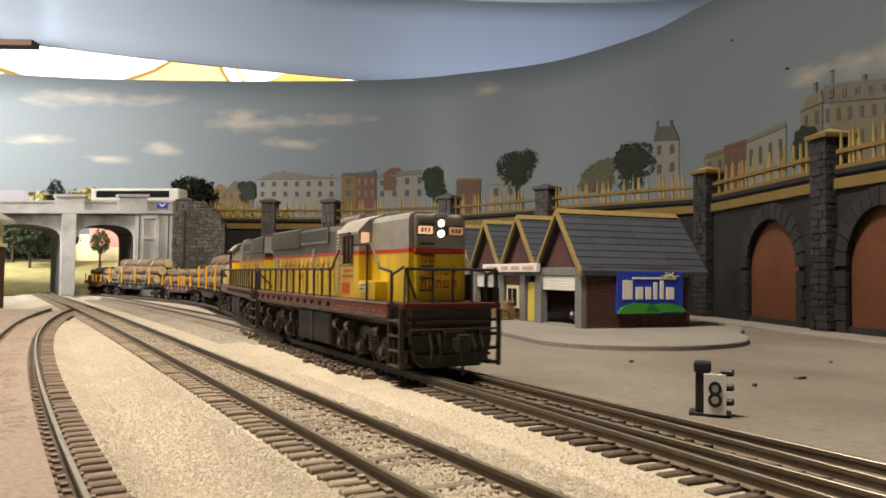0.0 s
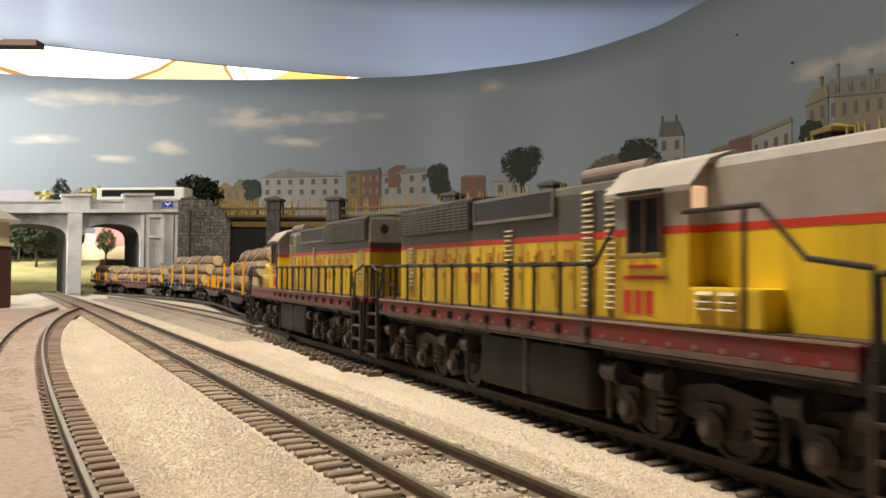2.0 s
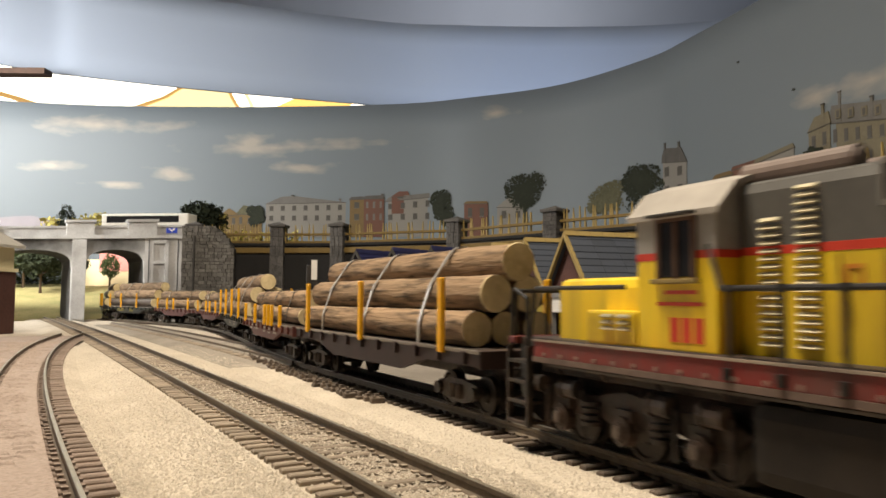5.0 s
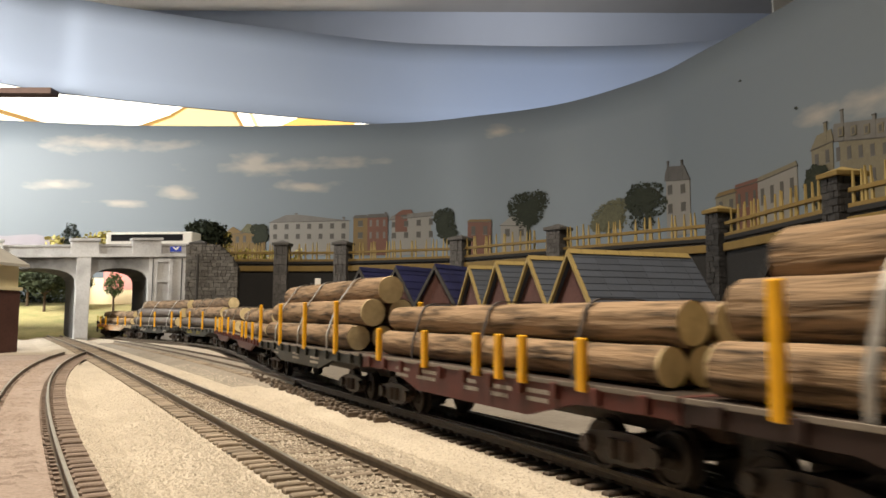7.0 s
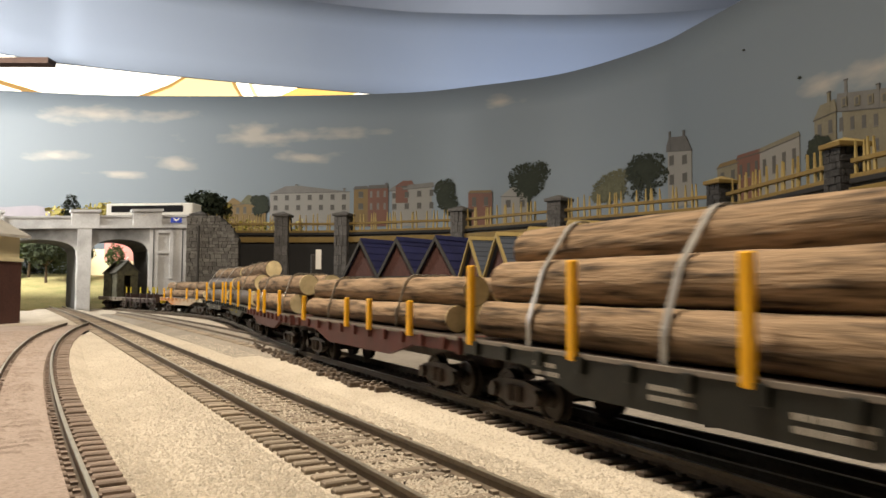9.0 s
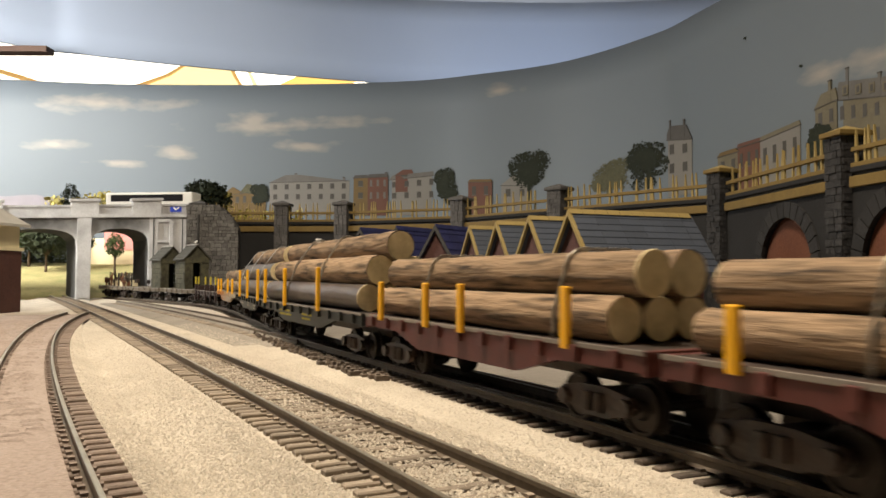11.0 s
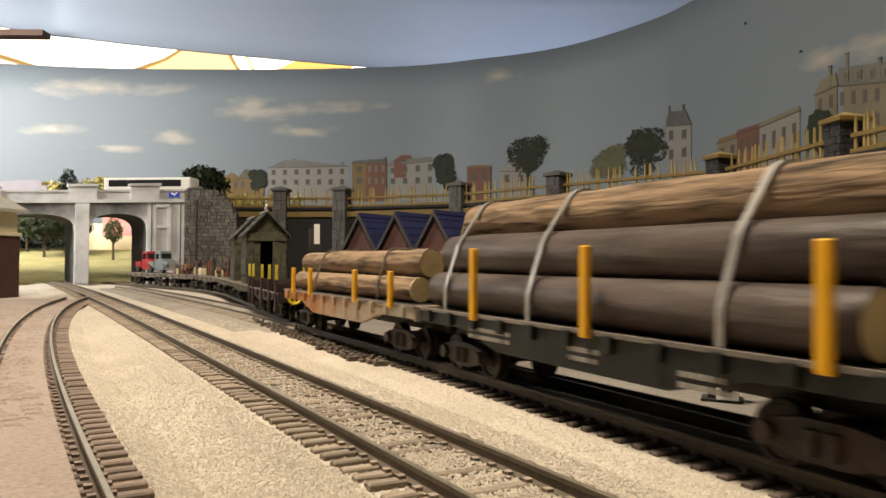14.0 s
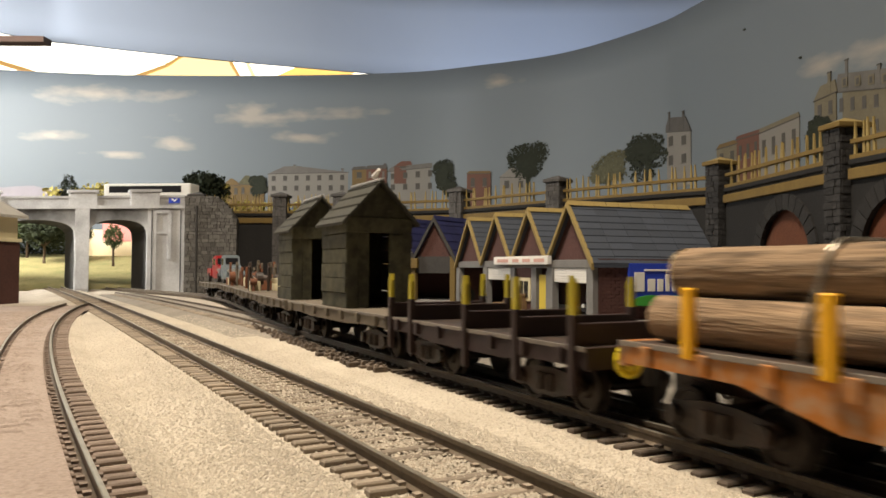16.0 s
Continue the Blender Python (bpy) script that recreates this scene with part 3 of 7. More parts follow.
def printed_tree(s, w, z, h, material, seed, stem=0.2):
    rnd = random.Random(seed)
    bm = bmesh.new()
    prism(bm, ((-w * 0.05, z - 8), (w * 0.05, z - 8), (w * 0.03, z + h * 0.5), (-w * 0.03, z + h * 0.5)), -1.0, -0.2, "y")
    lobes = [(rnd.uniform(-0.26, 0.26) * w, z + h * rnd.uniform(stem + 0.12, 0.74), rnd.uniform(0.2, 0.3)) for _ in range(11)]
    for k in range(1500):
        cx, cz, r = rnd.choice(lobes)
        a, q = rnd.uniform(0, 2 * math.pi), math.sqrt(rnd.random()) * r
        x, zz = cx + w * q * math.cos(a), cz + h * q * 0.9 * math.sin(a)
        e = rnd.uniform(1.2, 3.6)
        b = rnd.uniform(0, 3.1)
        y = rnd.uniform(-2.4, -0.4)
        bm.faces.new([bm.verts.new((x + e * math.cos(b + g), y, zz + e * rnd.uniform(0.5, 1) * math.sin(b + g))) for g in (0, 1.6, 3.1, 4.7)])
    ob = part("printed_tree", bm, material, backdrop)
    ob.matrix_basis = on_back(s + w / 2)


PRINTDARK = mat("printed dark window", (0.055, 0.05, 0.045), 0.8)
PWHITE = mat("printed pale wall", (0.156, 0.147, 0.135), 0.8, dark=(0.17, 0.155, 0.14), stain=0.5, stain_size=40, grain=0.3, grain_size=250)
PCREAM = mat("printed cream stone", (0.129, 0.112, 0.078), 0.8, dark=(0.10, 0.085, 0.055), stain=0.6, stain_size=40, grain=0.4, grain_size=250)
PRED = mat("printed red brick", (0.102, 0.044, 0.030), 0.8, dark=(0.08, 0.04, 0.03), stain=0.5, stain_size=40, grain=0.3, grain_size=250)
PGREY = mat("printed grey roof", (0.112, 0.105, 0.098), 0.8, dark=(0.08, 0.075, 0.07), stain=0.5, stain_size=40, grain=0.3, grain_size=250)
PTAN = mat("printed tan wall", (0.120, 0.078, 0.030), 0.8, dark=(0.09, 0.06, 0.025), stain=0.6, stain_size=60, grain=0.3, grain_size=250)
PDARKROOF = mat("printed slate roof", (0.07, 0.065, 0.062), 0.8, stain=0.4, stain_size=40)
PLEAF = mat("printed dark leaves", (0.013, 0.016, 0.010), 0.9, dark=(0.03, 0.035, 0.02), grain=0.5, grain_size=300)
POLIVE = mat("printed olive bush", (0.085, 0.082, 0.05), 0.9, dark=(0.04, 0.04, 0.024), grain=0.6, grain_size=200)
printed_house(1372, 1412, 184, 206, 210, PTAN, PTAN, 2, 1, 14, (0.45, 0.55))
printed_house(1408, 1462, 184, 212, 208, PTAN, POLIVE, 3, 1, 18, (0.25, 0.4))
printed_house(1470, 1640, 192, 233, 236, PWHITE, PGREY, 7, 2, 14, (0.2, 0.38), ((0.33, 3), (0.93, -7)))
printed_house(1649, 1679, 192, 241, 242, PTAN, PDARKROOF, 1, 2, 5, (0.1, 0.95))
printed_house(1679, 1722, 192, 242, 243, PRED, PDARKROOF, 3, 2, 6, (0.05, 0.95), ((0.9, 3),), PGREY)
printed_house(1722, 1828, 192, 236, 244, PWHITE, PGREY, 4, 2, 8, (0.1, 0.9))
printed_house(1738, 1776, 240, 246, 246, PRED, PRED, 1, 1, 10, (0.4, 0.9))
printed_house(1896, 1947, 190, 226, 224, PRED, PTAN, 2, 1, 4, (0.1, 0.95))
printed_house(1966, 2024, 186, 216, 212, PWHITE, PWHITE, 2, 1, 17, (0.38, 0.5))
printed_house(2322, 2391, 196, 260, 250, PWHITE, PDARKROOF, 2, 2, 22, (0.16, 0.8), ((0.18, 9), (0.72, 9)))
printed_house(2452, 2497, 180, 212, 214, PCREAM, PTAN, 2, 1, 5)
printed_house(2495, 2541, 180, 219, 221, PRED, PRED, 3, 1, 4, (0.02, 0.98))
printed_house(2540, 2612, 176, 220, 229, PWHITE, PCREAM, 4, 1, 5, (0.02, 0.98))
printed_house(2638, 2672, 182, 242, 246, PCREAM, PCREAM, 2, 2, 14, (0.3, 0.95), ((0.7, 12),), PDARKROOF)
printed_house(2670, 2860, 182, 246, 214, PCREAM, PGREY, 11, 2, 20, (0.02, 0.98), ((0.09, 16), (0.34, 6), (0.52, 16), (0.8, 12)), PDARKROOF)
for s in np.linspace(2686, 2840, 9):
    f = (s - 2670) / 190
    dormer = part("printed_dormer", box(-4, 4, -1.4, -0.8, 250 - 32 * f, 261 - 32 * f), PCREAM, backdrop)
    dormer.matrix_basis = on_back(s)
    part("printed_window", box(-2, 2, -1.6, -1.3, 251.5 - 32 * f, 259 - 32 * f), PDARKROOF, dormer)
# Small marks on the sky sheet.
for s, z in ((2511, 368), (2614, 301)):
    bm = bmesh.new()
    prism(bm, ((-3, -0.6), (-1, 1.6), (2.2, 1.0), (2.8, -0.8), (0.5, -1.8)), -0.5, 0.4, "y")
    spot = part("dark_spot", bm, PLEAF, backdrop)
    spot.matrix_basis = on_back(s) @ at(0, 0, z)
printed_tree(1820, 58, 192, 70, PLEAF, 1, -0.05)
printed_tree(1980, 88, 190, 94, PLEAF, 2, 0.22)
printed_tree(2234, 104, 192, 76, PLEAF, 3, -0.05)
printed_tree(2150, 96, 192, 58, POLIVE, 4, 0.0)
printed_tree(1430, 40, 190, 44, PLEAF, 6, 0.0)
printed_tree(2625, 40, 176, 50, PLEAF, 5, 0.0)
bm = bmesh.new()
prism(bm, [(-180, 120)] + [(-180 + 30 * k, 178 + 22 * math.sin(math.pi * k / 12) + 3 * math.sin(k * 2.1)) for k in range(13)] + [(180, 120)], -0.6, 0.4, "y")
hill = part("printed_hill", bm, mat("printed mauve hill", (0.22, 0.20, 0.225), 0.8, stain=0.4, stain_size=12), backdrop)
hill.matrix_basis = on_back(960)
PELMET = smooth_path([(-1500, 900), (-1350, 1250), (-959, 1620), (-833, 1694), (-622, 1785), (-411, 1859), (-144, 1940), (18, 1958), (329, 1966), (630, 1938), (848, 1843), (1150, 1500), (1300, 900), (1350, 0), (1250, -900)], 10)
tagged(part("pelmet", ribbon(PELMET, 549, 777, 12, 4), ROOMWALL, smooth=True), "curved pale blue-grey pelmet above the backdrop", "pelmet", kind="structure")
bm = box(-2900, 2900, -2500, 3500, 1500, 1530)
tagged(part("ceiling", bm, CEIL), "plain pale grey ceiling over the layout", "ceiling", kind="structure")
for nm, q in (("wall_north", (-2900, 2900, 3440, 3500)), ("wall_south", (-2900, 2900, -2500, -2440)), ("wall_east", (2840, 2900, -2440, 3440)), ("wall_west", (-2900, -2840, -2440, 3440))):
    tagged(part(nm, box(*q, -930, 1500), ROOMWALL), "plain pale painted room wall", "wall", kind="structure")
WINDOWGLOW = glow("bright window", (1.0, 0.93, 0.80), 3.0)
# Daylight through the cloth is set as emission; curtains and hems glow by themselves.
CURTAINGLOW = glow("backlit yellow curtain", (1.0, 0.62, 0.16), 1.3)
win = thing("window_1", "bright window behind a backlit yellow curtain", "window", kind="structure")
part("pane", box(-2300, -230, 3428, 3436, 850, 1300), WINDOWGLOW, win)
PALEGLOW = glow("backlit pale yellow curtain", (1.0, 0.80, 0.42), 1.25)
RIMGLOW = glow("dim glowing curtain hem", (0.72, 0.42, 0.14), 0.85)
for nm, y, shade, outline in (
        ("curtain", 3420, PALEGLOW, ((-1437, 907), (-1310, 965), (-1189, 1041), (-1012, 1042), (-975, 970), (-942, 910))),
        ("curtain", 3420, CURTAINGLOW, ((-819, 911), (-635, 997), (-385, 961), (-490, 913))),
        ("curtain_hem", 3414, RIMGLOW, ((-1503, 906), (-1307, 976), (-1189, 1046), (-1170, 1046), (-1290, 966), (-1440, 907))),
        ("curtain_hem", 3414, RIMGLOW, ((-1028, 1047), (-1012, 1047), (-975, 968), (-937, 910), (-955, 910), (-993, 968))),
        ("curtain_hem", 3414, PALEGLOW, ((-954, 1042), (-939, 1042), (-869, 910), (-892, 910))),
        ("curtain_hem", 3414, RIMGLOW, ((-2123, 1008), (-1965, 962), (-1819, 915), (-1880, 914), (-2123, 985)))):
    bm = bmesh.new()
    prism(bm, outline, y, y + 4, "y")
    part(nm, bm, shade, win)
bm = bmesh.new()
quadbox(bm, -1500, -880, 1606, 1640, 528, 541)
tagged(part("trim", bm, BEAM), "dark brown wooden shelf edge under the pelmet", "shelf edge", kind="structure")


post = thing("window_2", "narrow bright window beside a beige reveal above the pelmet", "window", kind="structure")
part("reveal", box(801, 1000, 1741, 1751, 745, 1499, 1.0), mat("beige reveal", (0.36, 0.34, 0.30), 0.9, stain=0.2, stain_size=4), post)
part("pane", box(892, 960, 1736, 1740, 776, 960), WINDOWGLOW, post)


# ---- the retaining wall along the back ----
WALL = smooth_path([(325, 120), (292, 330), (263, 487), (246, 660), (122, 798), (18, 910), (-136, 978), (-219, 990), (-345, 996)], 10)
WALL_S = np.concatenate([[0], np.cumsum([(b - a).length for a, b in zip(WALL, WALL[1:])])])


def wall_at(s):
    i = min(max(int(np.searchsorted(WALL_S, s)) - 1, 0), len(WALL) - 2)
    f = (s - WALL_S[i]) / (WALL_S[i + 1] - WALL_S[i])
    d = (WALL[i + 1] - WALL[i]).normalized()
    return WALL[i].lerp(WALL[i + 1], f), math.degrees(math.atan2(d.y, d.x))


def nearest_s(x, y):
    return min(WALL_S, key=lambda s: (wall_at(s)[0] - Vector((x, y))).length)


VOUSSOIR = mat("charcoal arch stone", (0.017, 0.016, 0.016), 0.85, grain=0.4, grain_size=400, bump=0.4, stain=0.3, stain_size=60, per_piece=0.2)


def wall_bay(s0, s1, arch, first):
    """One bay between two pillars, in its own frame: x along the wall, the yard side at -y... built as wall, band, fence."""
    a, b = wall_at(s0)[0], wall_at(s1)[0]
    length, turn = (b - a).length, math.degrees(math.atan2((b - a).y, (b - a).x))
    root = thing("retaining_wall", "dark grey retaining wall bay with ochre band and pale picket railing", "wall", at(a.x, a.y, 0, turn), group="retaining wall bays", kind="structure")
    # the yard lies on the left of the way along the wall
    c, r = length * (0.5, 0.69, 0.38)[min(first, 3) % 3], min(36.0, length * 0.245)
    spring, rise = 38.0, 32.0

    def curve(k, grow=0.0):
        w = math.pi * k / 14
        return c - (r + grow) * math.cos(w), spring + (rise + grow) * math.sin(w)

    bm = bmesh.new()
    if arch:
        quadbox(bm, 0, c - r, -6, 0, 0, 88)
        quadbox(bm, c + r, length, -6, 0, 0, 88)
        for k in range(14):
            p, q = curve(k), curve(k + 1)
            prism(bm, (p, q, (q[0], 88), (p[0], 88)), -6, 0, "y")
        bmesh.ops.remove_doubles(bm, verts=bm.verts[:], dist=0.01)
    else:
        quadbox(bm, 0, length, -6, 0, 0, 88)
    part("wall_face", bm, WALLGREY, root)
    bm = bmesh.new()
    quadbox(bm, 0, length, -10, -6.2, 0, 88)
    part("wall_backing", bm, WALLGREY, root)
    if arch:
        bm = bmesh.new()
        quadbox(bm, c - r + 0.2, c + r - 0.2, -6, -3.4, 6, spring + 0.05)
        for k in range(14):
            p, q = curve(k, -0.2), curve(k + 1, -0.2)
            prism(bm, (p, q, (q[0], spring), (p[0], spring)), -6, -3.4, "y")
        part("arch_filling", bm, ARCHFILL, root, "terracotta brick arch filling")
        bm = bmesh.new()
        quadbox(bm, c - r, c + r, -5.5, -0.5, 0, 6)
        part("arch_sill", bm, STONE, root)
        for k in range(14):
            bm = bmesh.new()
            prism(bm, [curve(k + 0.05, -1), curve(k + 0.95, -1), curve(k + 0.95, 9), curve(k + 0.05, 9)], -1, 1.6, "y")
            part("arch_stone", bm, VOUSSOIR, root)
        for k in range(4):
            for sx in (-1, 1):
                bm = bmesh.new()
                x0, x1 = sorted((c + sx * (r - 1), c + sx * (r + (9 if k % 2 else 7))))
                quadbox(bm, x0, x1, -1, 1.6, k * 9 + 0.3, k * 9 + 8.7)
                part("arch_stone", bm, VOUSSOIR, root)
    part("band", box(0, length, -4, 2.4, 80, 86, 0.5), OCHRE, root, "ochre string course")
    part("coping", box(0, length, -7, 1.8, 88, 91, 0.5), WALLGREY, root)
    for z0, z1, d in ((91, 93.4, 2.2), (99.5, 102, 1.8)):
        part("rail_beam", box(0, length, -d - 1, d - 1, z0, z1, 0.3), OCHRE, root)
    bm = bmesh.new()
    k, x = 0, 3.0
    rnd = random.Random(int(s0))
    me = None
    while x < length - 2:
        if me is None:
            p = bmesh.new()
            prism(p, ((-1.0, 93), (1.0, 93), (1.0, 103), (0.25, 112), (-0.25, 112), (-1.0, 103)), -0.6, 0.6, "y")
            me = mesh_of(p, "picket", BARGE)
        piece("picket", me, root, pose(x * 0.001, -0.001, rnd.uniform(-0.0012, 0.0008), 0, rnd.uniform(-3, 3), 0))
        x += 7.2
    bm.free()
    return root


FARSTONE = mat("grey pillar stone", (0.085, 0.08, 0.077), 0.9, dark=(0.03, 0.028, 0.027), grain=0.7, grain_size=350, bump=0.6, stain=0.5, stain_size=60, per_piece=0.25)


def pillar(s, w=22.0, h=112.0, small=False, stone=STONE):
    p, turn = wall_at(s)
    root = thing("stone_pillar", "square rough grey stone pillar with ochre capped top", "pillar", at(p.x, p.y, 0, turn), group="stone pillars", kind="structure")
    part("core", box(-w / 2 + 0.7, w / 2 - 0.7, -13, 5.3, 0, h - 3), SOOT, root)
    rnd = random.Random(int(s) + 5)
    rows = 10 if small else 27
    hh = (h - 3) / rows
    for i in range(rows):
        x = -w / 2
        while x < w / 2 - 1:
            x1 = min(w / 2, x + rnd.uniform(3.0, 7.5))
            if w / 2 - x1 < 3:
                x1 = w / 2
            bm = bmesh.new()
            v = quadbox(bm, x + 0.25, x1 - 0.25, 3.5, 6.0 + rnd.uniform(-0.4, 0.5), i * hh + 0.22, (i + 1) * hh - 0.22)
            part("stone", bm, stone, root)
            x = x1
        for sx in (-1, 1):
            y = -12
            while y < 3:
                y1 = min(5.2, y + rnd.uniform(5, 10))
                bm = bmesh.new()
                x0, x1 = sorted((sx * (w / 2 - 1.2), sx * (w / 2 + rnd.uniform(-0.2, 0.4))))
                quadbox(bm, x0, x1, y + 0.2, y1 - 0.2, i * hh + 0.22, (i + 1) * hh - 0.22)
                part("stone", bm, stone, root)
                y = y1
    part("cap", box(-w / 2 - 2, w / 2 + 2, -14, 8, h - 3, h, 0.6), OCHRE if stone is STONE else stone, root, "projecting cap stone")
    bm = bmesh.new()
    lo = [bm.verts.new(q) for q in ((-w / 2 - 1, -13, h), (w / 2 + 1, -13, h), (w / 2 + 1, 7, h), (-w / 2 - 1, 7, h))]
    tip = bm.verts.new((0, -3, h + 3.5))
    for k in range(4):
        bm.faces.new((lo[k], lo[(k + 1) % 4], tip))
    bm.faces.new(lo[::-1])
    part("cap_pyramid", bm, BARGE if stone is STONE else stone, root)
    return root


PILLARS = [20, nearest_s(290, 345), nearest_s(263, 487), nearest_s(246, 660), nearest_s(122, 798), nearest_s(18, 915), nearest_s(-136, 978), nearest_s(-219, 988), nearest_s(-328, 996)]
shaped(1.12, 1.1, 1.2)
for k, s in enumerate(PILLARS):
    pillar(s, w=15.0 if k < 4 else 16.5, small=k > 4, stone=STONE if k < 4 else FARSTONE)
shaped(1.0, 1.1, 1.2)
for k, (s0, s1) in enumerate(zip(PILLARS, PILLARS[1:])):
    wall_bay(s0 + 10, s1 - 10, k < 5, k)

shaped()
# The pavement at the foot of the wall, and the raised ground behind it.
bm = bmesh.new()
foot = [wall_at(s) for s in np.linspace(0, WALL_S[-1] * 0.62, 40)]
vs = []
for p, turn in foot:
    n = Vector((-math.sin(radians(turn)), math.cos(radians(turn))))
    q = p + n * 30
    vs.append([bm.verts.new((w.x, w.y, z)) for w, z in ((p, 3.2), (p + n * 29, 3.2), (q, 2.6), (q, 0.5))])
for a, b in zip(vs, vs[1:]):
    for k in range(3):
        bm.faces.new((a[k], a[k + 1], b[k + 1], b[k]))
tagged(part("pavement", bm, PAVE), "grey pavement with a kerb along the foot of the wall", "pavement", kind="structure")
bm = bmesh.new()
vs = []
for p in WALL:
    near = min(BACK, key=lambda q: (q - p).length)
    d = (near - p)
    vs.append([bm.verts.new((w.x, w.y, z)) for w, z in ((p + d.normalized() * 12, 104), (p + d * 0.5, 107), (near - d.normalized() * 3, 109))])
for a, b in zip(vs, vs[1:]):
    for k in range(2):
        bm.faces.new((a[k], a[k + 1], b[k + 1], b[k]))
tagged(part("upper_ground", bm, GRASS), "raised grassy ground behind the retaining wall", "ground", kind="structure")


# ---- the goods shed with the billboard, and the blue-roofed shed ----
def gable_shed(name, label, m, bays, pitch, depth, eave, ridge, roof_mat, slate_rows, detail):
    """Gabled bays side by side: x into the depth, y along the front; the front is x = 0."""
    root = thing(name, label, "shed", m)
    total = bays * pitch
    t = 2.0
    part("end_wall", box(2, depth, 0, t, 0, eave + 1), BRICK, root)
    part("end_wall", box(2, depth, total - t, total, 0, eave), BRICK, root)
    part("back_wall", box(depth - t, depth, t, total - t, 0, eave), BRICK, root)
    part("floor_slab", box(0, depth, 0, total, 0, 0.6), PAVE, root)
    slope = math.hypot(pitch / 2, ridge - eave)
    for k in range(bays):
        y0, ym, y1 = k * pitch, (k + 0.5) * pitch, (k + 1) * pitch
        bm = bmesh.new()
        prism(bm, ((y0 + 0.5, eave), (y1 - 0.5, eave), (ym, ridge - 1)), 1.5, 3.5)
        part("gable", bm, BRICK if detail else BROWN, root)
        bm = bmesh.new()
        prism(bm, ((y0 + 0.5, eave), (y1 - 0.5, eave), (ym, ridge - 1)), depth - 3, depth - 1)
        part("gable", bm, BRICK if detail else BROWN, root)
        for side in (0, 1):
            ya = y0 - (1.4 if k == 0 else 0) if side == 0 else y1 + (1.4 if k == bays - 1 else 0)
            za = eave - (ridge - eave) / (pitch / 2) * (1.4 if (k == 0 and side == 0) or (k == bays - 1 and side == 1) else 0)
            bm = bmesh.new()
            prism(bm, ((ya, za), (ym, ridge), (ym, ridge - 1.4), (ya, za - 1.4)), -1.5, depth + 11)
            part("roof_board", bm, roof_mat, root)
            # slates: courses that overlap
            if side == 0:
                for i in range(slate_rows):
                    f0, f1 = i / slate_rows, (i + 1) / slate_rows
                    rnd = random.Random(i + 31 * k)
                    x, j = -1.6, 0
                    cut = 14 if k == 0 else 60
                    while x < depth + 11:
                        x1 = min(depth + 11.1, x + cut)
                        up = 0.7 + rnd.uniform(0, 0.25)
                        bm = bmesh.new()
                        p0 = (ya + (ym - ya) * f0, za + (ridge - za) * f0)
                        p1 = (ya + (ym - ya) * min(1, f1 + 0.02), za + (ridge - za) * min(1, f1 + 0.02))
                        prism(bm, ((p0[0], p0[1] + 0.2), (p1[0], p1[1] + 0.15), (p1[0], p1[1] + 0.35), (p0[0], p0[1] + 0.2 + up)), x + 0.06, x1 - 0.06)
                        part("slate", bm, roof_mat, root)
                        x = x1
            # barge boards on the front
            bm = bmesh.new()
            prism(bm, ((ya, za - 2.6), (ym, ridge - 2.2), (ym, ridge + 1.0), (ya, za + 0.8)), -3.0, -1.2)
            part("barge_board", bm, BARGE if detail else SOOT, root, "cream barge board" if detail else "")
        for i in range(10 if k == 0 else 6):
            w = (depth + 12) / (10 if k == 0 else 6)
            bm = bmesh.new()
            prism(bm, ((ym - 1.8, ridge - 1.0), (ym, ridge + 1.7), (ym + 1.8, ridge - 1.0), (ym, ridge + 0.2)), -2.4 + i * w + 0.15, -2.4 + (i + 1) * w - 0.15)
            part("ridge_tile", bm, BARGE if detail else roof_mat, root)
    return root


SHED_TURN = 20.0
shaped(1.27, 1.58, 1.25)
shed = gable_shed("goods_shed", "long brick goods shed with four slate gables and cream barge boards", at(97, 472, 4.0, SHED_TURN), 4, 38.0, 66.0, 31.0, 62.0, SLATE, 9, True)
# Front of the goods shed: piers, lintel, shutters, door, window, fascia.
for y in (0, 34, 50, 73, 108, 149):
    part("pier", box(-1.0, 3.0, y, y + 5.0, 0, 27), FRAMEGREY, shed)
part("lintel", box(-0.6, 2.6, 0, 152, 27, 31.5, 0.4), FRAMEGREY, shed)
part("front_panel", box(0.3, 2.4, 55, 73, 0, 27), BRICK, shed)
for y0, y1 in ((5, 34), (78, 108)):
    sh = part("roller_shutter", box(0.6, 2.0, y0, y1, 19, 27), WHITE, shed, "half-raised white roller shutter")
    for k in range(5):
        part("slat", box(0.1, 0.7, y0, y1, 19.2 + k * 1.55, 20.4 + k * 1.55, 0.2), WHITE, sh)
part("fascia", box(-4.2, -1.4, 34, 93, 29.0, 34.0, 0.3), WHITE, shed, "white fascia board with faded red bars")
bm = bmesh.new()
for y0, y1 in ((37, 47), (51, 59), (63, 70), (75, 88)):
    quadbox(bm, -4.5, -4.1, y0, y1, 30.4, 32.4)
part("faded_writing", bm, mat("faded red writing", (0.55, 0.33, 0.28), 0.8), shed)
door = part("door", box(0.5, 2.0, 41, 49, 0.6, 23), mat("yellow door paint", (0.55, 0.42, 0.05), 0.6, stain=0.3), shed, "yellow personnel door")
part("door_frame", box(-0.6, 1.8, 39, 40.8, 0.6, 25), FRAMEGREY, shed)
wf = part("window", box(-0.5, 0.8, 57, 70, 7, 21), CREAM, shed, "cream framed window")
part("pane", box(-0.9, -0.3, 59, 63, 9, 19), GLASS, wf)
part("pane", box(-0.9, -0.3, 64.2, 68, 9, 19), GLASS, wf)
# The brick end wall: courses of bricks, and the sign panel.
brick_me = {}
rnd = random.Random(11)
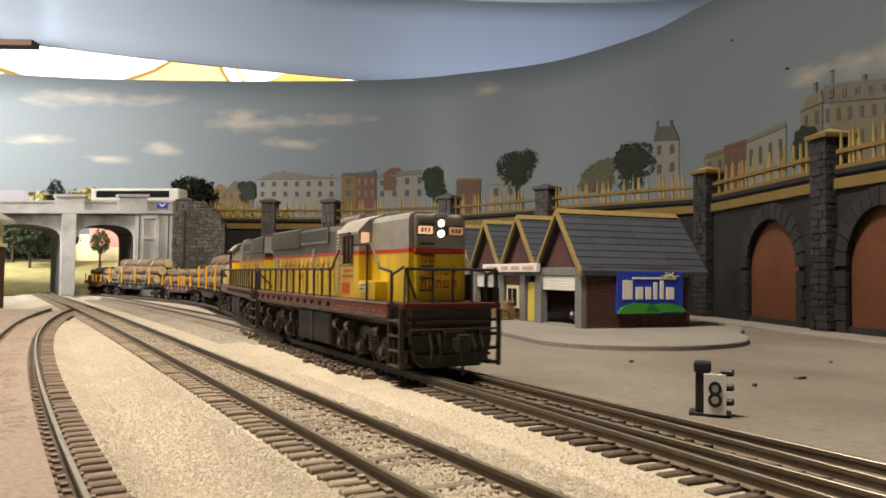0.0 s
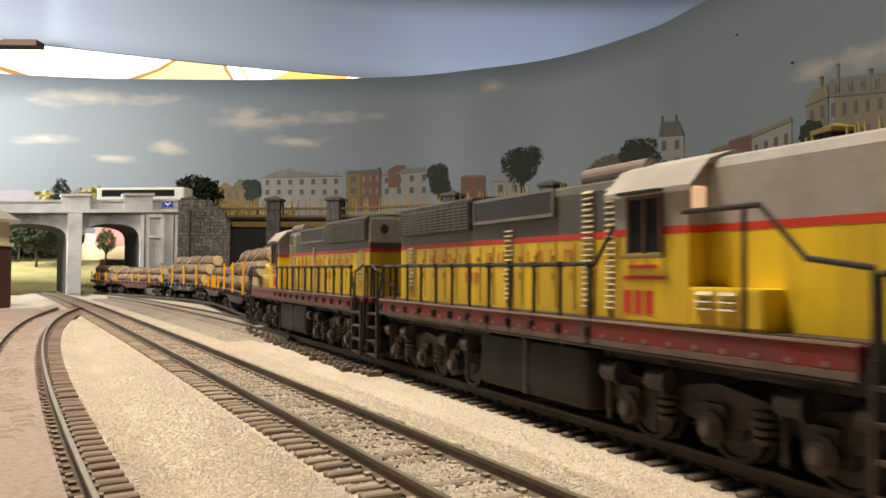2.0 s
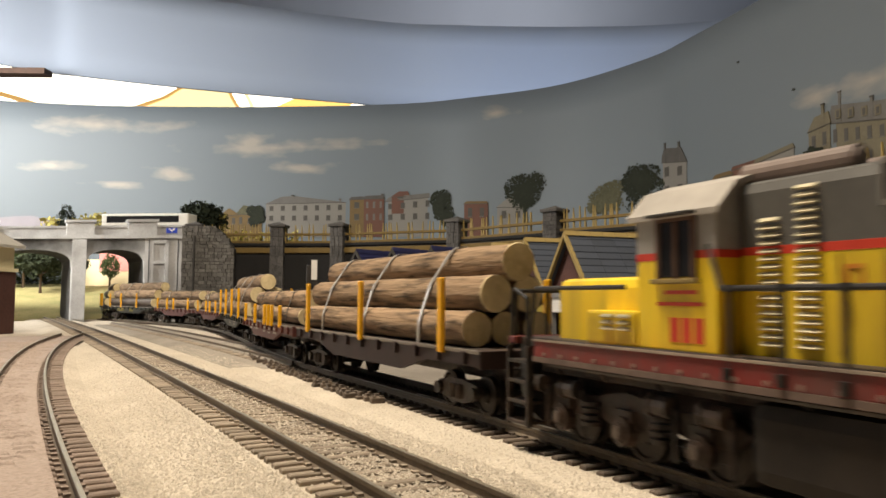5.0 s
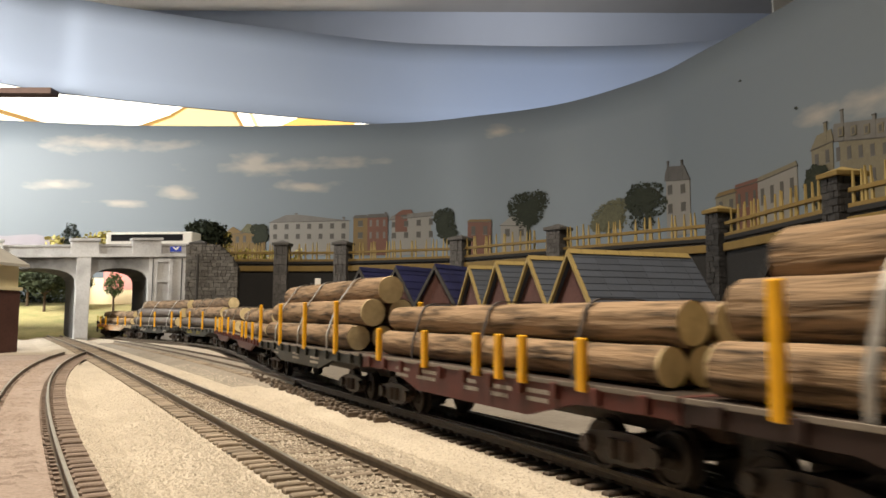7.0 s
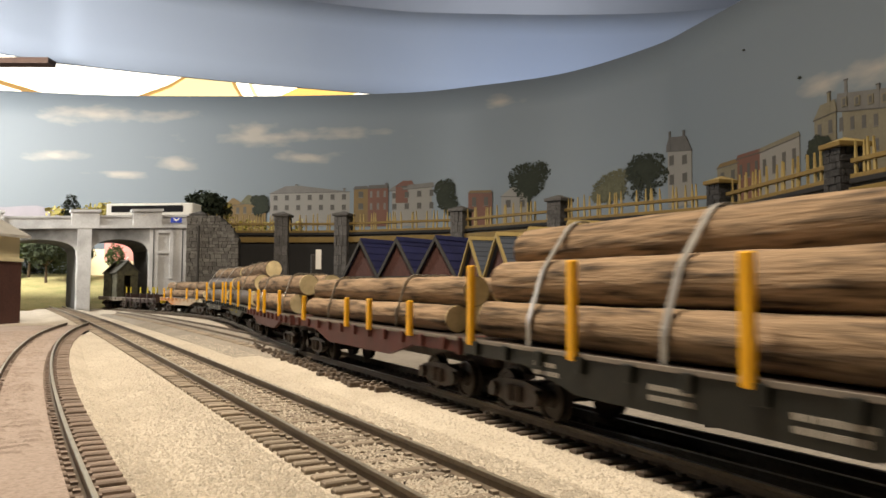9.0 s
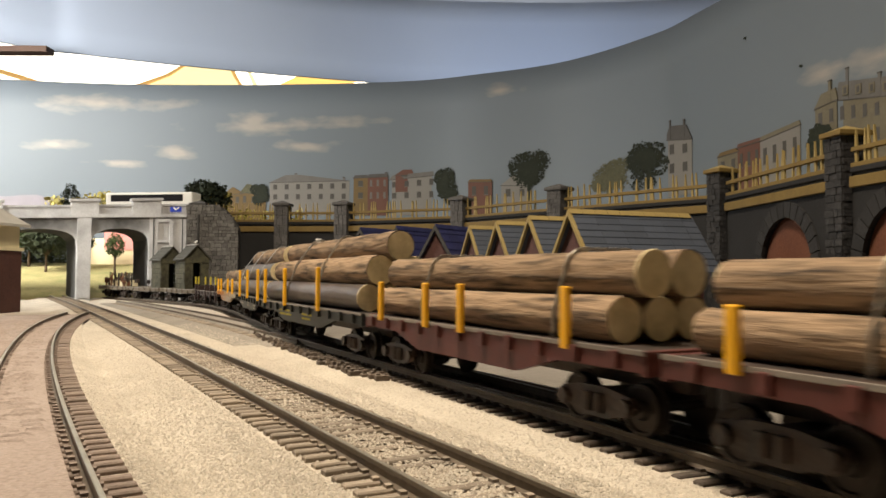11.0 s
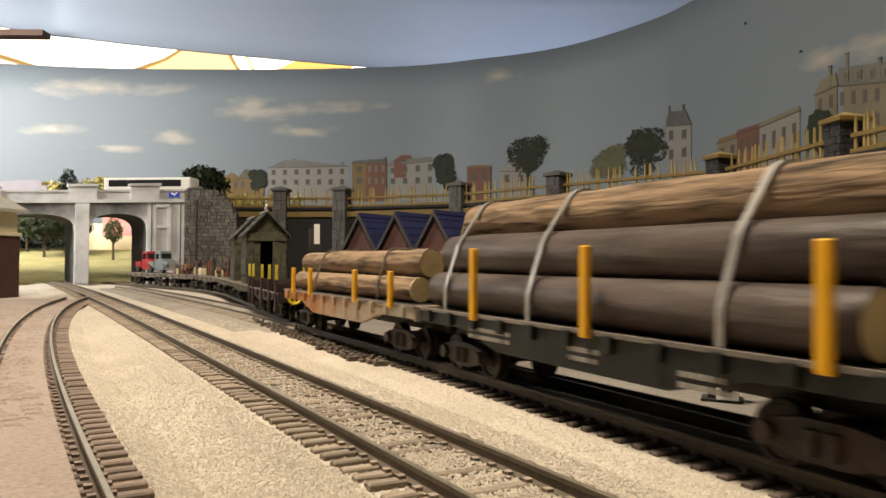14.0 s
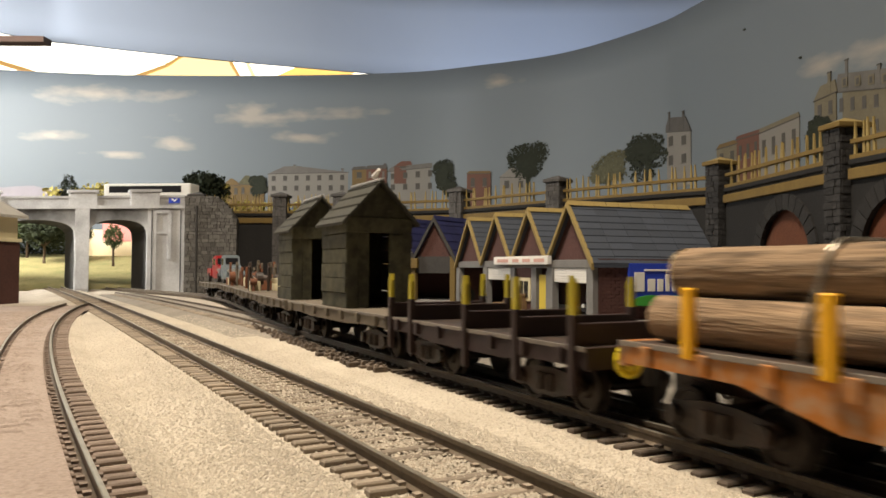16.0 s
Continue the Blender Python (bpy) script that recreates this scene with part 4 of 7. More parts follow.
for row in range(17):
    x = 2.2 - (2.4 if row % 2 else 0)
    while x < 66:
        x0, x1 = max(x, 2.0), min(x + 4.6, 66.0)
        key = round(x1 - x0, 1)
        if key > 0.8:
            if key not in brick_me:
                bm = bmesh.new()
                quadbox(bm, 0, key, -0.35, 0.2, 0.0, 1.55)
                brick_me[key] = mesh_of(bm, "brick", BRICK)
            piece("brick", brick_me[key], shed, pose(x0 * 0.00127, rnd.uniform(-0.0001, 0.0001), (0.7 + row * 1.83) * 0.00125))
        x += 4.9
board = part("billboard", box(19, 60, -1.8, -0.5, 7.5, 29.6, 0.2), BLUE, shed, "blue billboard with a white plain bar mark and green hills")
for x0, x1, z0, z1 in ((22, 28, 15, 25), (30, 34.5, 15, 21.5), (36, 39.5, 15, 21.5), (41, 43.4, 15, 24), (45, 47.4, 15, 25), (49, 54, 15, 21.5), (28, 55, 25.6, 26.6)):
    part("logo_bar", box(x0, x1, -2.1, -1.7, z0, z1, 0.15), WHITE, board, "white plain bar of the mark")
for cx, w, h, z in ((32, 13, 5.5, 7.6), (48, 13, 4.6, 8.2)):
    bm = bmesh.new()
    prism(bm, [(cx - w * math.cos(math.pi * k / 12), z + h * math.sin(math.pi * k / 12)) for k in range(13)], -2.3 if cx < 30 else -2.6, -1.7, "y")
    part("green_hill", bm, GREEN, board)
bm = bmesh.new()
for k in range(9):
    w = math.pi * k / 8
    prism(bm, [(51 + 0.8 * math.cos(w + 1.57), 26.5 + 0.8 * math.sin(w + 1.57)), (51 + 6.5 * math.cos(w) * (0.7 + 0.3 * (k % 2)), 26.5 + 3.4 * math.sin(w) * (0.75 + 0.25 * (k % 2))), (51 + 0.8 * math.cos(w - 1.57), 26.5 + 0.8 * math.sin(w - 1.57))], -2.2, -1.7, "y")
part("sunburst", bm, mat("pale yellow print", (0.8, 0.75, 0.35), 0.6), board)

shaped()
# Rounded pavement under the shed.
bm = bmesh.new()
edge = smooth_path([(-90, 760), (0, 600), (45, 434), (60, 385), (87, 364), (128, 365), (162, 387), (179, 414), (190, 450), (215, 560), (100, 760)], 8)
for z0, z1, inset in ((0.5, 3.4, 0.0), (3.4, 4.0, 0.7)):
    lo = [bm.verts.new((p.x, p.y, z0)) for p in edge]
    c = Vector((90, 560))
    hi = [bm.verts.new((*(p + (c - p).normalized() * (0.7 if z0 > 1 else 0.0)), z1)) for p in edge]
    for i in range(len(edge)):
        j = (i + 1) % len(edge)
        bm.faces.new((lo[i], lo[j], hi[j], hi[i]))
bm.faces.new(hi)
tagged(part("pavement", bm, PAVE), "raised pale grey pavement with a rounded kerb round the shed", "pavement", kind="structure")

shaped(1.0, 1.45, 1.65)
shed_b = gable_shed("blue_roofed_shed", "low brick shed with blue slate gables", at(12, 716, 4.0, 55), 3, 34.0, 60.0, 27.0, 50.0, BLUESLATE, 5, False)
part("fascia", box(-4.2, -1.6, 30, 60, 20, 26, 0.3), OCHRE, shed_b, "ochre name board")
for y in (0, 33, 66, 98):
    part("pier", box(-1, 3, y, y + 4, 0, 27), OCHRE, shed_b)
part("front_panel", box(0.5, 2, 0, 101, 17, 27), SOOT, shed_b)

shaped()
# ---- the ground signal with its number plate ----
sig = thing("ground_signal", "small black ground signal with a white number plate", "signal", at(74, 196, 1.2, -22))
part("base", box(-5, 5.5, -3.5, 3.5, 0, 0.8, 0.2), BLACK, sig)
part("post", box(-3.4, -0.2, -2.2, 2.2, 0.8, 13.0, 0.5), BLACK, sig)
part("head", box(-3.8, 0.6, -2.8, 2.4, 11.2, 14.0, 0.7), BLACK, sig)
part("side_post", box(2.6, 4.3, -1.0, 1.6, 0.8, 11.5, 0.3), BLACK, sig)
for z in (3.6, 7.4, 11.2):
    bm = bmesh.new()
    rod(bm, (3.4, -0.4, z), (6.0, -1.2, z + 0.2), 0.9, 12)
    part("lamp_hood", bm, BLACK, sig)
pl = part("number_plate", box(-1.2, 4.3, -4.3, -3.6, 0.8, 11.2, 0.1), mat("bright white card", (0.86, 0.85, 0.82), 0.5), sig, "white plate with a black numeral eight")
bm = text_mesh("8", 9.5, 0.1)
for v in bm.verts:
    v.co = Vector((v.co.x * 0.82 + 1.55, -4.45 - v.co.z, v.co.y + 5.6))
part("numeral", bm, BLACK, pl)

# Scraps on the yard.
for x, y, w, turn in ((134, 267, 2.0, 20), (109, 248, 1.0, 50), (85, 313, 0.9, 10), (173, 318, 1.0, 70)):
    ob = tagged(part("debris", box(-w, w, -w * 0.6, w * 0.6, 0, 1.0, 0.25), SLEEPER), "small dark scrap lying on the yard", "debris", group="yard debris")
    ob.matrix_basis = at(x, y, 1.2, turn)


# Tall signal behind the main track, crates, a car in the shed and a white van.
sig = thing("post_signal", "slim black post signal with a white plate", "signal", at(-104, 598, 1.2, 15))
part("post", box(-1.6, 1.6, -1.6, 1.6, 0, 58, 0.4), BLACK, sig)
part("head", box(-4.5, 4.5, -2.5, 2.5, 44, 62, 0.8), BLACK, sig)
part("plate", box(-1.0, 3.6, -3.2, -2.6, 50, 66, 0.2), WHITE, sig, "white plate")
part("base", box(-5, 5, -5, 5, 0, 1.2, 0.3), BLACK, sig)
for k, (x, y, w, hh) in enumerate(((52, 560, 5, 9), (60, 566, 4, 14), (46, 572, 5, 7), (58, 578, 4, 10))):
    cr = thing("wooden_crate", "small brown wooden crate on the shed pavement", "crate", at(x, y, 4.0, 15 + 9 * k), group="shed crates")
    part("body", box(-w, w, -w, w, 0, hh, 0.3), mat("crate wood", (0.20, 0.12, 0.055), 0.85, grain=0.4, stain=0.4, stain_size=90), cr)
    for zz in (0.6, hh - 1.8):
        part("batten", box(-w - 0.4, w + 0.4, -w - 0.4, w + 0.4, zz, zz + 1.2, 0.2), mat("crate batten", (0.26, 0.17, 0.08), 0.85, stain=0.4), cr)


def small_van(name, label, category, m, paint, tall):
    root = thing(name, label, category, m)
    bm = bmesh.new()
    top = 24 if tall else 15.5
    prof = ((-24, 3), (24, 3), (24, 9), (21, 11), (14, 12), (8, top), (-22, top), (-24, top - 3)) if tall else ((-25, 3), (25, 3), (25, 8), (20, 9.6), (11, 10.2), (5, top), (-11, top), (-17, 10.2), (-25, 9))
    prism(bm, prof, -9.5, 9.5, "y")
    bmesh.ops.bevel(bm, geom=bm.edges[:], offset=1.0, segments=2, affect="EDGES")
    body = part("body", bm, paint, root)
    for s in (-1, 1):
        y0, y1 = sorted((s * 9.3, s * 9.8))
        part("side_window", box(-9, 5, y0, y1, top - 5.4, top - 1.4, 0.3), GLASS, body)
        for x in (-15, 15):
            bm = bmesh.new()
            rod(bm, (x, s * 7.0, 3.8), (x, s * 9.9, 3.8), 3.8, 18)
            wh = part("wheel", bm, BLACK, root)
            bm = bmesh.new()
            rod(bm, (x, s * 9.7, 3.8), (x, s * 10.1, 3.8), 1.9, 12)
            part("hub", bm, GREY, wh)
        bm = bmesh.new()
        rod(bm, (24.0, s * 6.5, 7.4), (25.4, s * 6.5, 7.4), 1.4, 12)
        part("headlight", bm, WHITE, root)
    return root


small_van("white_van", "small white van parked by the blue-roofed shed", "van", at(-52, 628, 1.2, 150), BUSWHITE, True)
inside = shed.matrix_basis @ at(34, 30, 0.8, 200)
small_van("dark_car", "dark saloon car standing inside the open shed bay", "car", inside, mat("dark car paint", (0.03, 0.03, 0.035), 0.25), False)


# ---- the road bridge ----
BT = 173.0
SKEW = -0.85
bridge = thing("road_bridge", "grey concrete road bridge with two arches, streaked with soot", "bridge", at(-348, 1013, 0, BT))
shaped(1.0, 1.0, 1.17, SKEW)
DEPTH = -84.0


def soot_face(name, cx, cz, rx, rz):
    """Grey concrete with a soot stain round an arch crown."""
    m = bpy.data.materials[BRIDGE.name].copy()
    m.name = name
    n, l = m.node_tree.nodes, m.node_tree.links
    b = n["Principled BSDF"]
    base = b.inputs["Base Color"].links[0].from_socket
    co = n.new("ShaderNodeTexCoord")
    sep = n.new("ShaderNodeSeparateXYZ")
    l.new(co.outputs["Object"], sep.inputs[0])
    terms = []
    for axis, c, r in (("X", cx, rx), ("Z", cz, rz)):
        q = n.new("ShaderNodeMapRange")
        q.clamp = False
        q.inputs["From Min"].default_value, q.inputs["From Max"].default_value = c * 0.001, (c + r) * 0.001
        l.new(sep.outputs[axis], q.inputs["Value"])
        sq = n.new("ShaderNodeMath")
        sq.operation = "POWER"
        sq.inputs[1].default_value = 2.0
        l.new(q.outputs[0], sq.inputs[0])
        terms.append(sq)
    add = n.new("ShaderNodeMath")
    l.new(terms[0].outputs[0], add.inputs[0])
    l.new(terms[1].outputs[0], add.inputs[1])
    t = n.new("ShaderNodeTexNoise")
    t.inputs["Scale"].default_value = 45.0
    l.new(co.outputs["Object"], t.inputs["Vector"])
    add2 = n.new("ShaderNodeMath")
    l.new(add.outputs[0], add2.inputs[0])
    l.new(t.outputs["Fac"], add2.inputs[1])
    fac = n.new("ShaderNodeMapRange")
    fac.inputs["From Min"].default_value, fac.inputs["From Max"].default_value = 0.5, 1.9
    fac.inputs["To Min"].default_value, fac.inputs["To Max"].default_value = 0.96, 0.0
    l.new(add2.outputs[0], fac.inputs["Value"])
    x = n.new("ShaderNodeMix")
    x.data_type = "RGBA"
    x.inputs["B"].default_value = (0.03, 0.028, 0.026, 1)
    l.new(fac.outputs[0], x.inputs["Factor"])
    l.new(base, x.inputs["A"])
    l.new(x.outputs["Result"], b.inputs["Base Color"])
    return m


def arch_face(x0, x1, spring, top, y0, y1, material, name="arch_wall"):
    c, r, rise = (x0 + x1) / 2, (x1 - x0) / 2, top - spring
    bm = bmesh.new()
    low = [(c - r * math.cos(math.pi * k / 14), spring + rise * math.sin(math.pi * k / 14) ** 0.5) for k in range(15)]
    for p, q in zip(low, low[1:]):
        prism(bm, (p, q, (q[0], 102), (p[0], 102)), y0, y1, "y")
    bmesh.ops.remove_doubles(bm, verts=bm.verts[:], dist=0.01)
    return part(name, bm, material, bridge)


part("abutment", box(0, 62, DEPTH, 0, 0, 102), BRIDGE, bridge)
part("abutment_return", box(-30, 0, DEPTH, -10, 0, 114), BRIDGE, bridge)
# Arch insides and linings: soot, with the shade inside put into the dark colour.
for x0, x1 in ((62, 149), (170, 292), (313, 430)):
    arch_face(x0, x1, 62, 87, -6, 0, soot_face("soot-stained concrete", (x0 + x1) / 2 + 4, 116, (x1 - x0) * 0.68, 27))
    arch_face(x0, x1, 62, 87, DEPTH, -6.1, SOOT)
for x0, x1 in ((149, 170), (292, 313)):
    part("pier", box(x0, x1, DEPTH, 3, 0, 102), BRIDGE, bridge)
part("abutment", box(430, 640, DEPTH, 0, 0, 102), BRIDGE, bridge)
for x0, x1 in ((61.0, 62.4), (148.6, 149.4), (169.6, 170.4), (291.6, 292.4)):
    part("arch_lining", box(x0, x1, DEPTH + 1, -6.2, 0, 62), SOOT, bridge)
part("string_course", box(-4, 640, -2, 3.5, 100, 104), BRIDGE, bridge)
part("deck", box(-30, 640, DEPTH, -2, 102, 106), PAVE, bridge)
part("parapet", box(-4, 640, -4, 0, 104, 113), BRIDGE, bridge)
part("parapet_coping", box(-4, 640, -5, 1.5, 113, 115.5), BRIDGE, bridge)
part("parapet", box(-4, 640, DEPTH, DEPTH + 4, 104, 110), BRIDGE, bridge)
for x0, x1 in ((46, 88), (138, 180), (284, 322)):
    part("parapet_block", box(x0, x1, -6, 3.5, 104, 119.5), BRIDGE, bridge)
for x0, x1, z0, z1 in ((50, 55, 4, 96), (8, 12, 4, 96), (28, 33, 40, 98), (28, 50, 94, 98), (33, 50, 70, 73), (150, 169, 4, 62)):
    part("pilaster", box(x0, x1, -0.5, 2.4 if z1 > 66 else 4.4, z0, z1), BRIDGE, bridge)
part("blue_sign", box(17, 33, 3.6, 4.2, 106, 112), BLUE, bridge, "small blue and white sign")
bm = bmesh.new()
prism(bm, ((20, 111), (25, 107.5), (30, 111), (28, 111.6), (25, 109.4), (22, 111.6)), 4.2, 4.6, "y")
part("sign_mark", bm, WHITE, bridge)
shaped()

# Downpipe and weathered ledges on the bridge's face.
shaped(1.0, 1.0, 1.17, SKEW)
for x in (14.5, 56.5):
    bm = bmesh.new()
    rod(bm, (x, 2.2, 2), (x, 2.2, 98), 0.9, 8)
    part("downpipe", bm, SOOT, bridge)
for x0, x1 in ((46, 88), (138, 180), (284, 322)):
    part("block_cap", box(x0 - 2, x1 + 2, -8, 5.5, 119.5, 122.5), BRIDGE, bridge)
shaped()

# ---- the coach on the bridge ----
coach = thing("coach", "long white coach with dark windows crossing the bridge", "bus", bridge.matrix_basis @ at(76, -30, 124, 0))
part("body", box(-68, 62, -14, 14, 3, 30, 2.2), BUSWHITE, coach)
for sy in (-14.2, 13.4):
    part("window_band", box(-54, 54, sy, sy + 0.8, 17, 26.5, 0.2), GLASS, coach, "dark tinted side windows")
part("windscreen", box(61.6, 62.4, -12, 12, 13, 27, 0.2), GLASS, coach)
for x in (-38, 34):
    for sy in (-13, 9):
        bm = bmesh.new()
        rod(bm, (x, sy, 5), (x, sy + 4, 5), 5, 16)
        wh = part("wheel", bm, BLACK, coach)
        bm = bmesh.new()
        rod(bm, (x, sy - 0.2, 5), (x, sy + 4.2, 5), 2.6, 12)
        part("hub", bm, GREY, wh)

# ---- the signal cabin ----
shaped(1, 1, 1.1)
cabin = thing("signal_cabin", "small cabin with a dark brick base and cream boarded windows", "building", at(-424, 668, 0, -6))
part("base", box(-80, 0, 0, 60, 0, 56, 0.5), BROWN, cabin)
part("upper_storey", box(-78, -1.5, 1.5, 58, 56, 78), CREAM, cabin)
part("floor_band", box(-80.5, 1.5, -1.5, 61, 54.5, 57.5, 0.3), CREAM, cabin)
for x in range(-76, -4, 13):
    w = part("window", box(x, x + 11, 0.2, 1.4, 60, 75), mat("pale window pane", (0.42, 0.40, 0.33), 0.2), cabin)
    for dx in (0, 3.4, 6.9, 10.3):
        part("glazing_bar", box(x + dx, x + dx + 0.7, -0.5, 0.3, 60, 75), WHITE, w)
    for dz in (60, 64.8, 69.7, 74.4):
        part("glazing_bar", box(x, x + 11, -0.55, 0.28, dz, dz + 0.7), WHITE, w)
bm = bmesh.new()
prism(bm, ((-86, 75.5), (-86, 78), (-40, 100), (6, 78), (6, 75.5), (-40, 97.5)), -5, 64, "y")
part("roof", bm, mat("pale grey roof", (0.42, 0.40, 0.36), 0.8, stain=0.4), cabin)
for k in range(8):
    f0, f1 = k / 8, (k + 0.85) / 8
    bm = bmesh.new()
    quadbox(bm, 6 - 46 * f1, 6 - 46 * f0, -6.4, -4.6, 73.5 + 22 * f0, 77.5 + 22 * f0)
    part("verge_board", bm, CREAM, cabin)
bm = bmesh.new()
prism(bm, ((-80, 77.5), (0, 77.5), (-40, 97)), 1.5, 4, "y")
part("gable", bm, CREAM, cabin)
bm = bmesh.new()
rod(bm, (4, -5, 78), (8, -6, 78), 1.6, 10)
part("lamp", bm, WHITE, cabin)


shaped()
# ---- trees, hedges and the ground beyond the bridge ----
def tree(name, x, y, z, h, spread, material, seed, trunk=0.4, clumps=150, label="model tree with a dark bushy crown"):
    rnd = random.Random(seed)
    root = thing(name, label, "tree", at(x, y, z))
    bm = bmesh.new()
    rod(bm, (0, 0, 0), (rnd.uniform(-1, 1), 0, h * trunk), h * 0.035, 8, h * 0.022)
    top = h * trunk
    for k in range(6):
        w = 2 * math.pi * k / 6 + rnd.uniform(-0.4, 0.4)
        rod(bm, (0, 0, top * 0.92), (spread * 0.6 * math.cos(w), spread * 0.6 * math.sin(w), top + h * rnd.uniform(0.12, 0.35)), h * 0.016, 6, h * 0.006)
    part("trunk", bm, TRUNK, root)
    bm = bmesh.new()
    for k in range(clumps):
        w, c = rnd.uniform(0, 2 * math.pi), rnd.uniform(-1, 1)
        rr = rnd.uniform(0.35, 1.0) ** 0.5
        s = math.sqrt(1 - c * c)
        p = Vector((spread * rr * s * math.cos(w), spread * rr * s * math.sin(w), top + (h - top) * 0.5 + (h - top) * 0.5 * rr * c))
        r = spread * rnd.uniform(0.10, 0.2)
        for j in range(9):
            q = p + Vector([rnd.gauss(0, r * 0.6) for _ in range(3)])
            e1, e2 = (Vector([rnd.gauss(0, 1) for _ in range(3)]).normalized() * r * rnd.uniform(0.4, 0.8) for _ in range(2))
            vs = [bm.verts.new(q + v) for v in (e1, e2, -e1 * 0.8, -e2 * 0.9)]
            bm.faces.new(vs)
    part("crown", bm, material, root)
    return root


DEEPLEAF = mat("deep green foliage", (0.035, 0.045, 0.02), 0.9, dark=(0.015, 0.02, 0.01), grain=0.4, grain_size=500)
tree("tree", -362, 1112, 124, 52, 33, LEAF, 1, 0.15, 420, label="rounded dark tree beyond the bridge road")
tree("tree", -575, 1130, 124, 52, 13, LEAF, 2, 0.1, 220, label="narrow dark shrub beyond the bridge road")
for k, (x, y, h, s) in enumerate(((-725, 1340, 78, 40), (-790, 1400, 84, 42), (-690, 1400, 70, 22), (-586, 1310, 74, 17), (-880, 1350, 85, 46), (-845, 1420, 80, 44))):
    tree("tree", x, y, 3 + (y - 1100) * 0.16, h, s, LEAF2 if k in (1, 3) else DEEPLEAF, 10 + k, 0.42, 190, label="green tree standing in the dry grass beyond the bridge")
bm = bmesh.new()
prism(bm, ((1085, -1), (1085, 1.0), (1250, 26), (1400, 52), (1520, 62), (1520, -1)), -1300, -440)
tagged(part("meadow", bm, GRASS), "dry yellow-green grass beyond the bridge", "grass", kind="stuff")


def hedge(x0, y0, x1, y1, z, h, n, seed, material, label):
    rnd = random.Random(seed)
    bm = bmesh.new()
    for k in range(n):
        f = rnd.random()
        p = Vector((x0 + (x1 - x0) * f + rnd.gauss(0, 3), y0 + (y1 - y0) * f + rnd.gauss(0, 5), z + h * rnd.random() ** 1.4 * (0.75 + 0.4 * noise.noise(Vector((f * 14, seed, 0))))))
        e1, e2 = (Vector([rnd.gauss(0, 1) for _ in range(3)]).normalized() * rnd.uniform(1.5, 4.5) for _ in range(2))
        bm.faces.new([bm.verts.new(p + v) for v in (e1, e2, -e1, -e2)])
    return tagged(part("hedge", bm, material), label, "hedge", kind="stuff")


hedge(-640, 1190, -330, 1120, 120, 54, 4200, 3, HEDGE, "yellow-green hedge behind the bridge road")
hedge(-1000, 1490, -690, 1500, 55, 62, 3000, 8, DEEPLEAF, "dark thicket at the edge of the meadow")
hedge(-330, 1060, -200, 1040, 106, 30, 600, 4, HEDGE, "low yellow-green bushes behind the wall")
bld = thing("pink_building", "low pale building with a pink wall in bright light", "building", at(-690, 1462, 57, 4))
part("wall", box(-40, 150, 0, 40, -4, 52, 0.5), mat("cream render", (0.80, 0.66, 0.42), 0.8, stain=0.2), bld)
part("pink_panel", box(14, 150, -1.5, 0, 29, 66, 0.3), mat("pink render", (0.72, 0.28, 0.25), 0.8, stain=0.2), bld)
part("roof", box(-44, 154, -4, 44, 66, 69, 0.5), WHITE, bld)


# ---- the rubble wing wall at the bridge's end ----
def wing_wall():
    """Rough grey rubble: stones one by one on a core, the top stepping down in a curve."""
    root = thing("wing_wall", "rough pale grey rubble wing wall beside the bridge", "wall", at(-345, 984, 0, -2), kind="structure")
    rnd = random.Random(31)

    def top(x):
        return 131.0 if x < 42 else 131.0 - 30 * ((x - 42) / 28) ** 1.6

    bm = bmesh.new()
    edge = [(x, top(x) - 1.5) for x in range(0, 71, 5)]
    prism(bm, [(0, 0), (70, 0)] + edge[::-1], -1.0, 9.0, "y")
    part("core", bm, SOOT, root)
    z = 0.0
    while z < 131:
        h = rnd.uniform(3.4, 6.2)
        x = rnd.uniform(-2, 0)
        while x < 69:
            w = rnd.uniform(4, 10)
            if z + h * 0.6 < top(x + w / 2):
                bm = bmesh.new()
                v = quadbox(bm, max(0, x) + 0.3, min(70.5, x + w) - 0.3, -2.2 - rnd.uniform(0, 1.2), 0.5, z + 0.3, min(top(x + w / 2), z + h) - 0.2)
                for a in v:
                    a.co += Vector((rnd.uniform(-0.4, 0.4), 0, rnd.uniform(-0.4, 0.4)))
                part("stone", bm, RUBBLE, root)
            x += w
        z += h
    part("drain_pipe", box(16, 18.4, -5, -2.5, 0, 118, 0.4), SOOT, root)
    return root


RUBBLE = mat("pale rubble stone", (0.145, 0.138, 0.13), 0.9, dark=(0.06, 0.056, 0.05), grain=0.5, grain_size=350, bump=0.8, stain=0.5, stain_size=60, per_piece=0.3)
wing_wall()


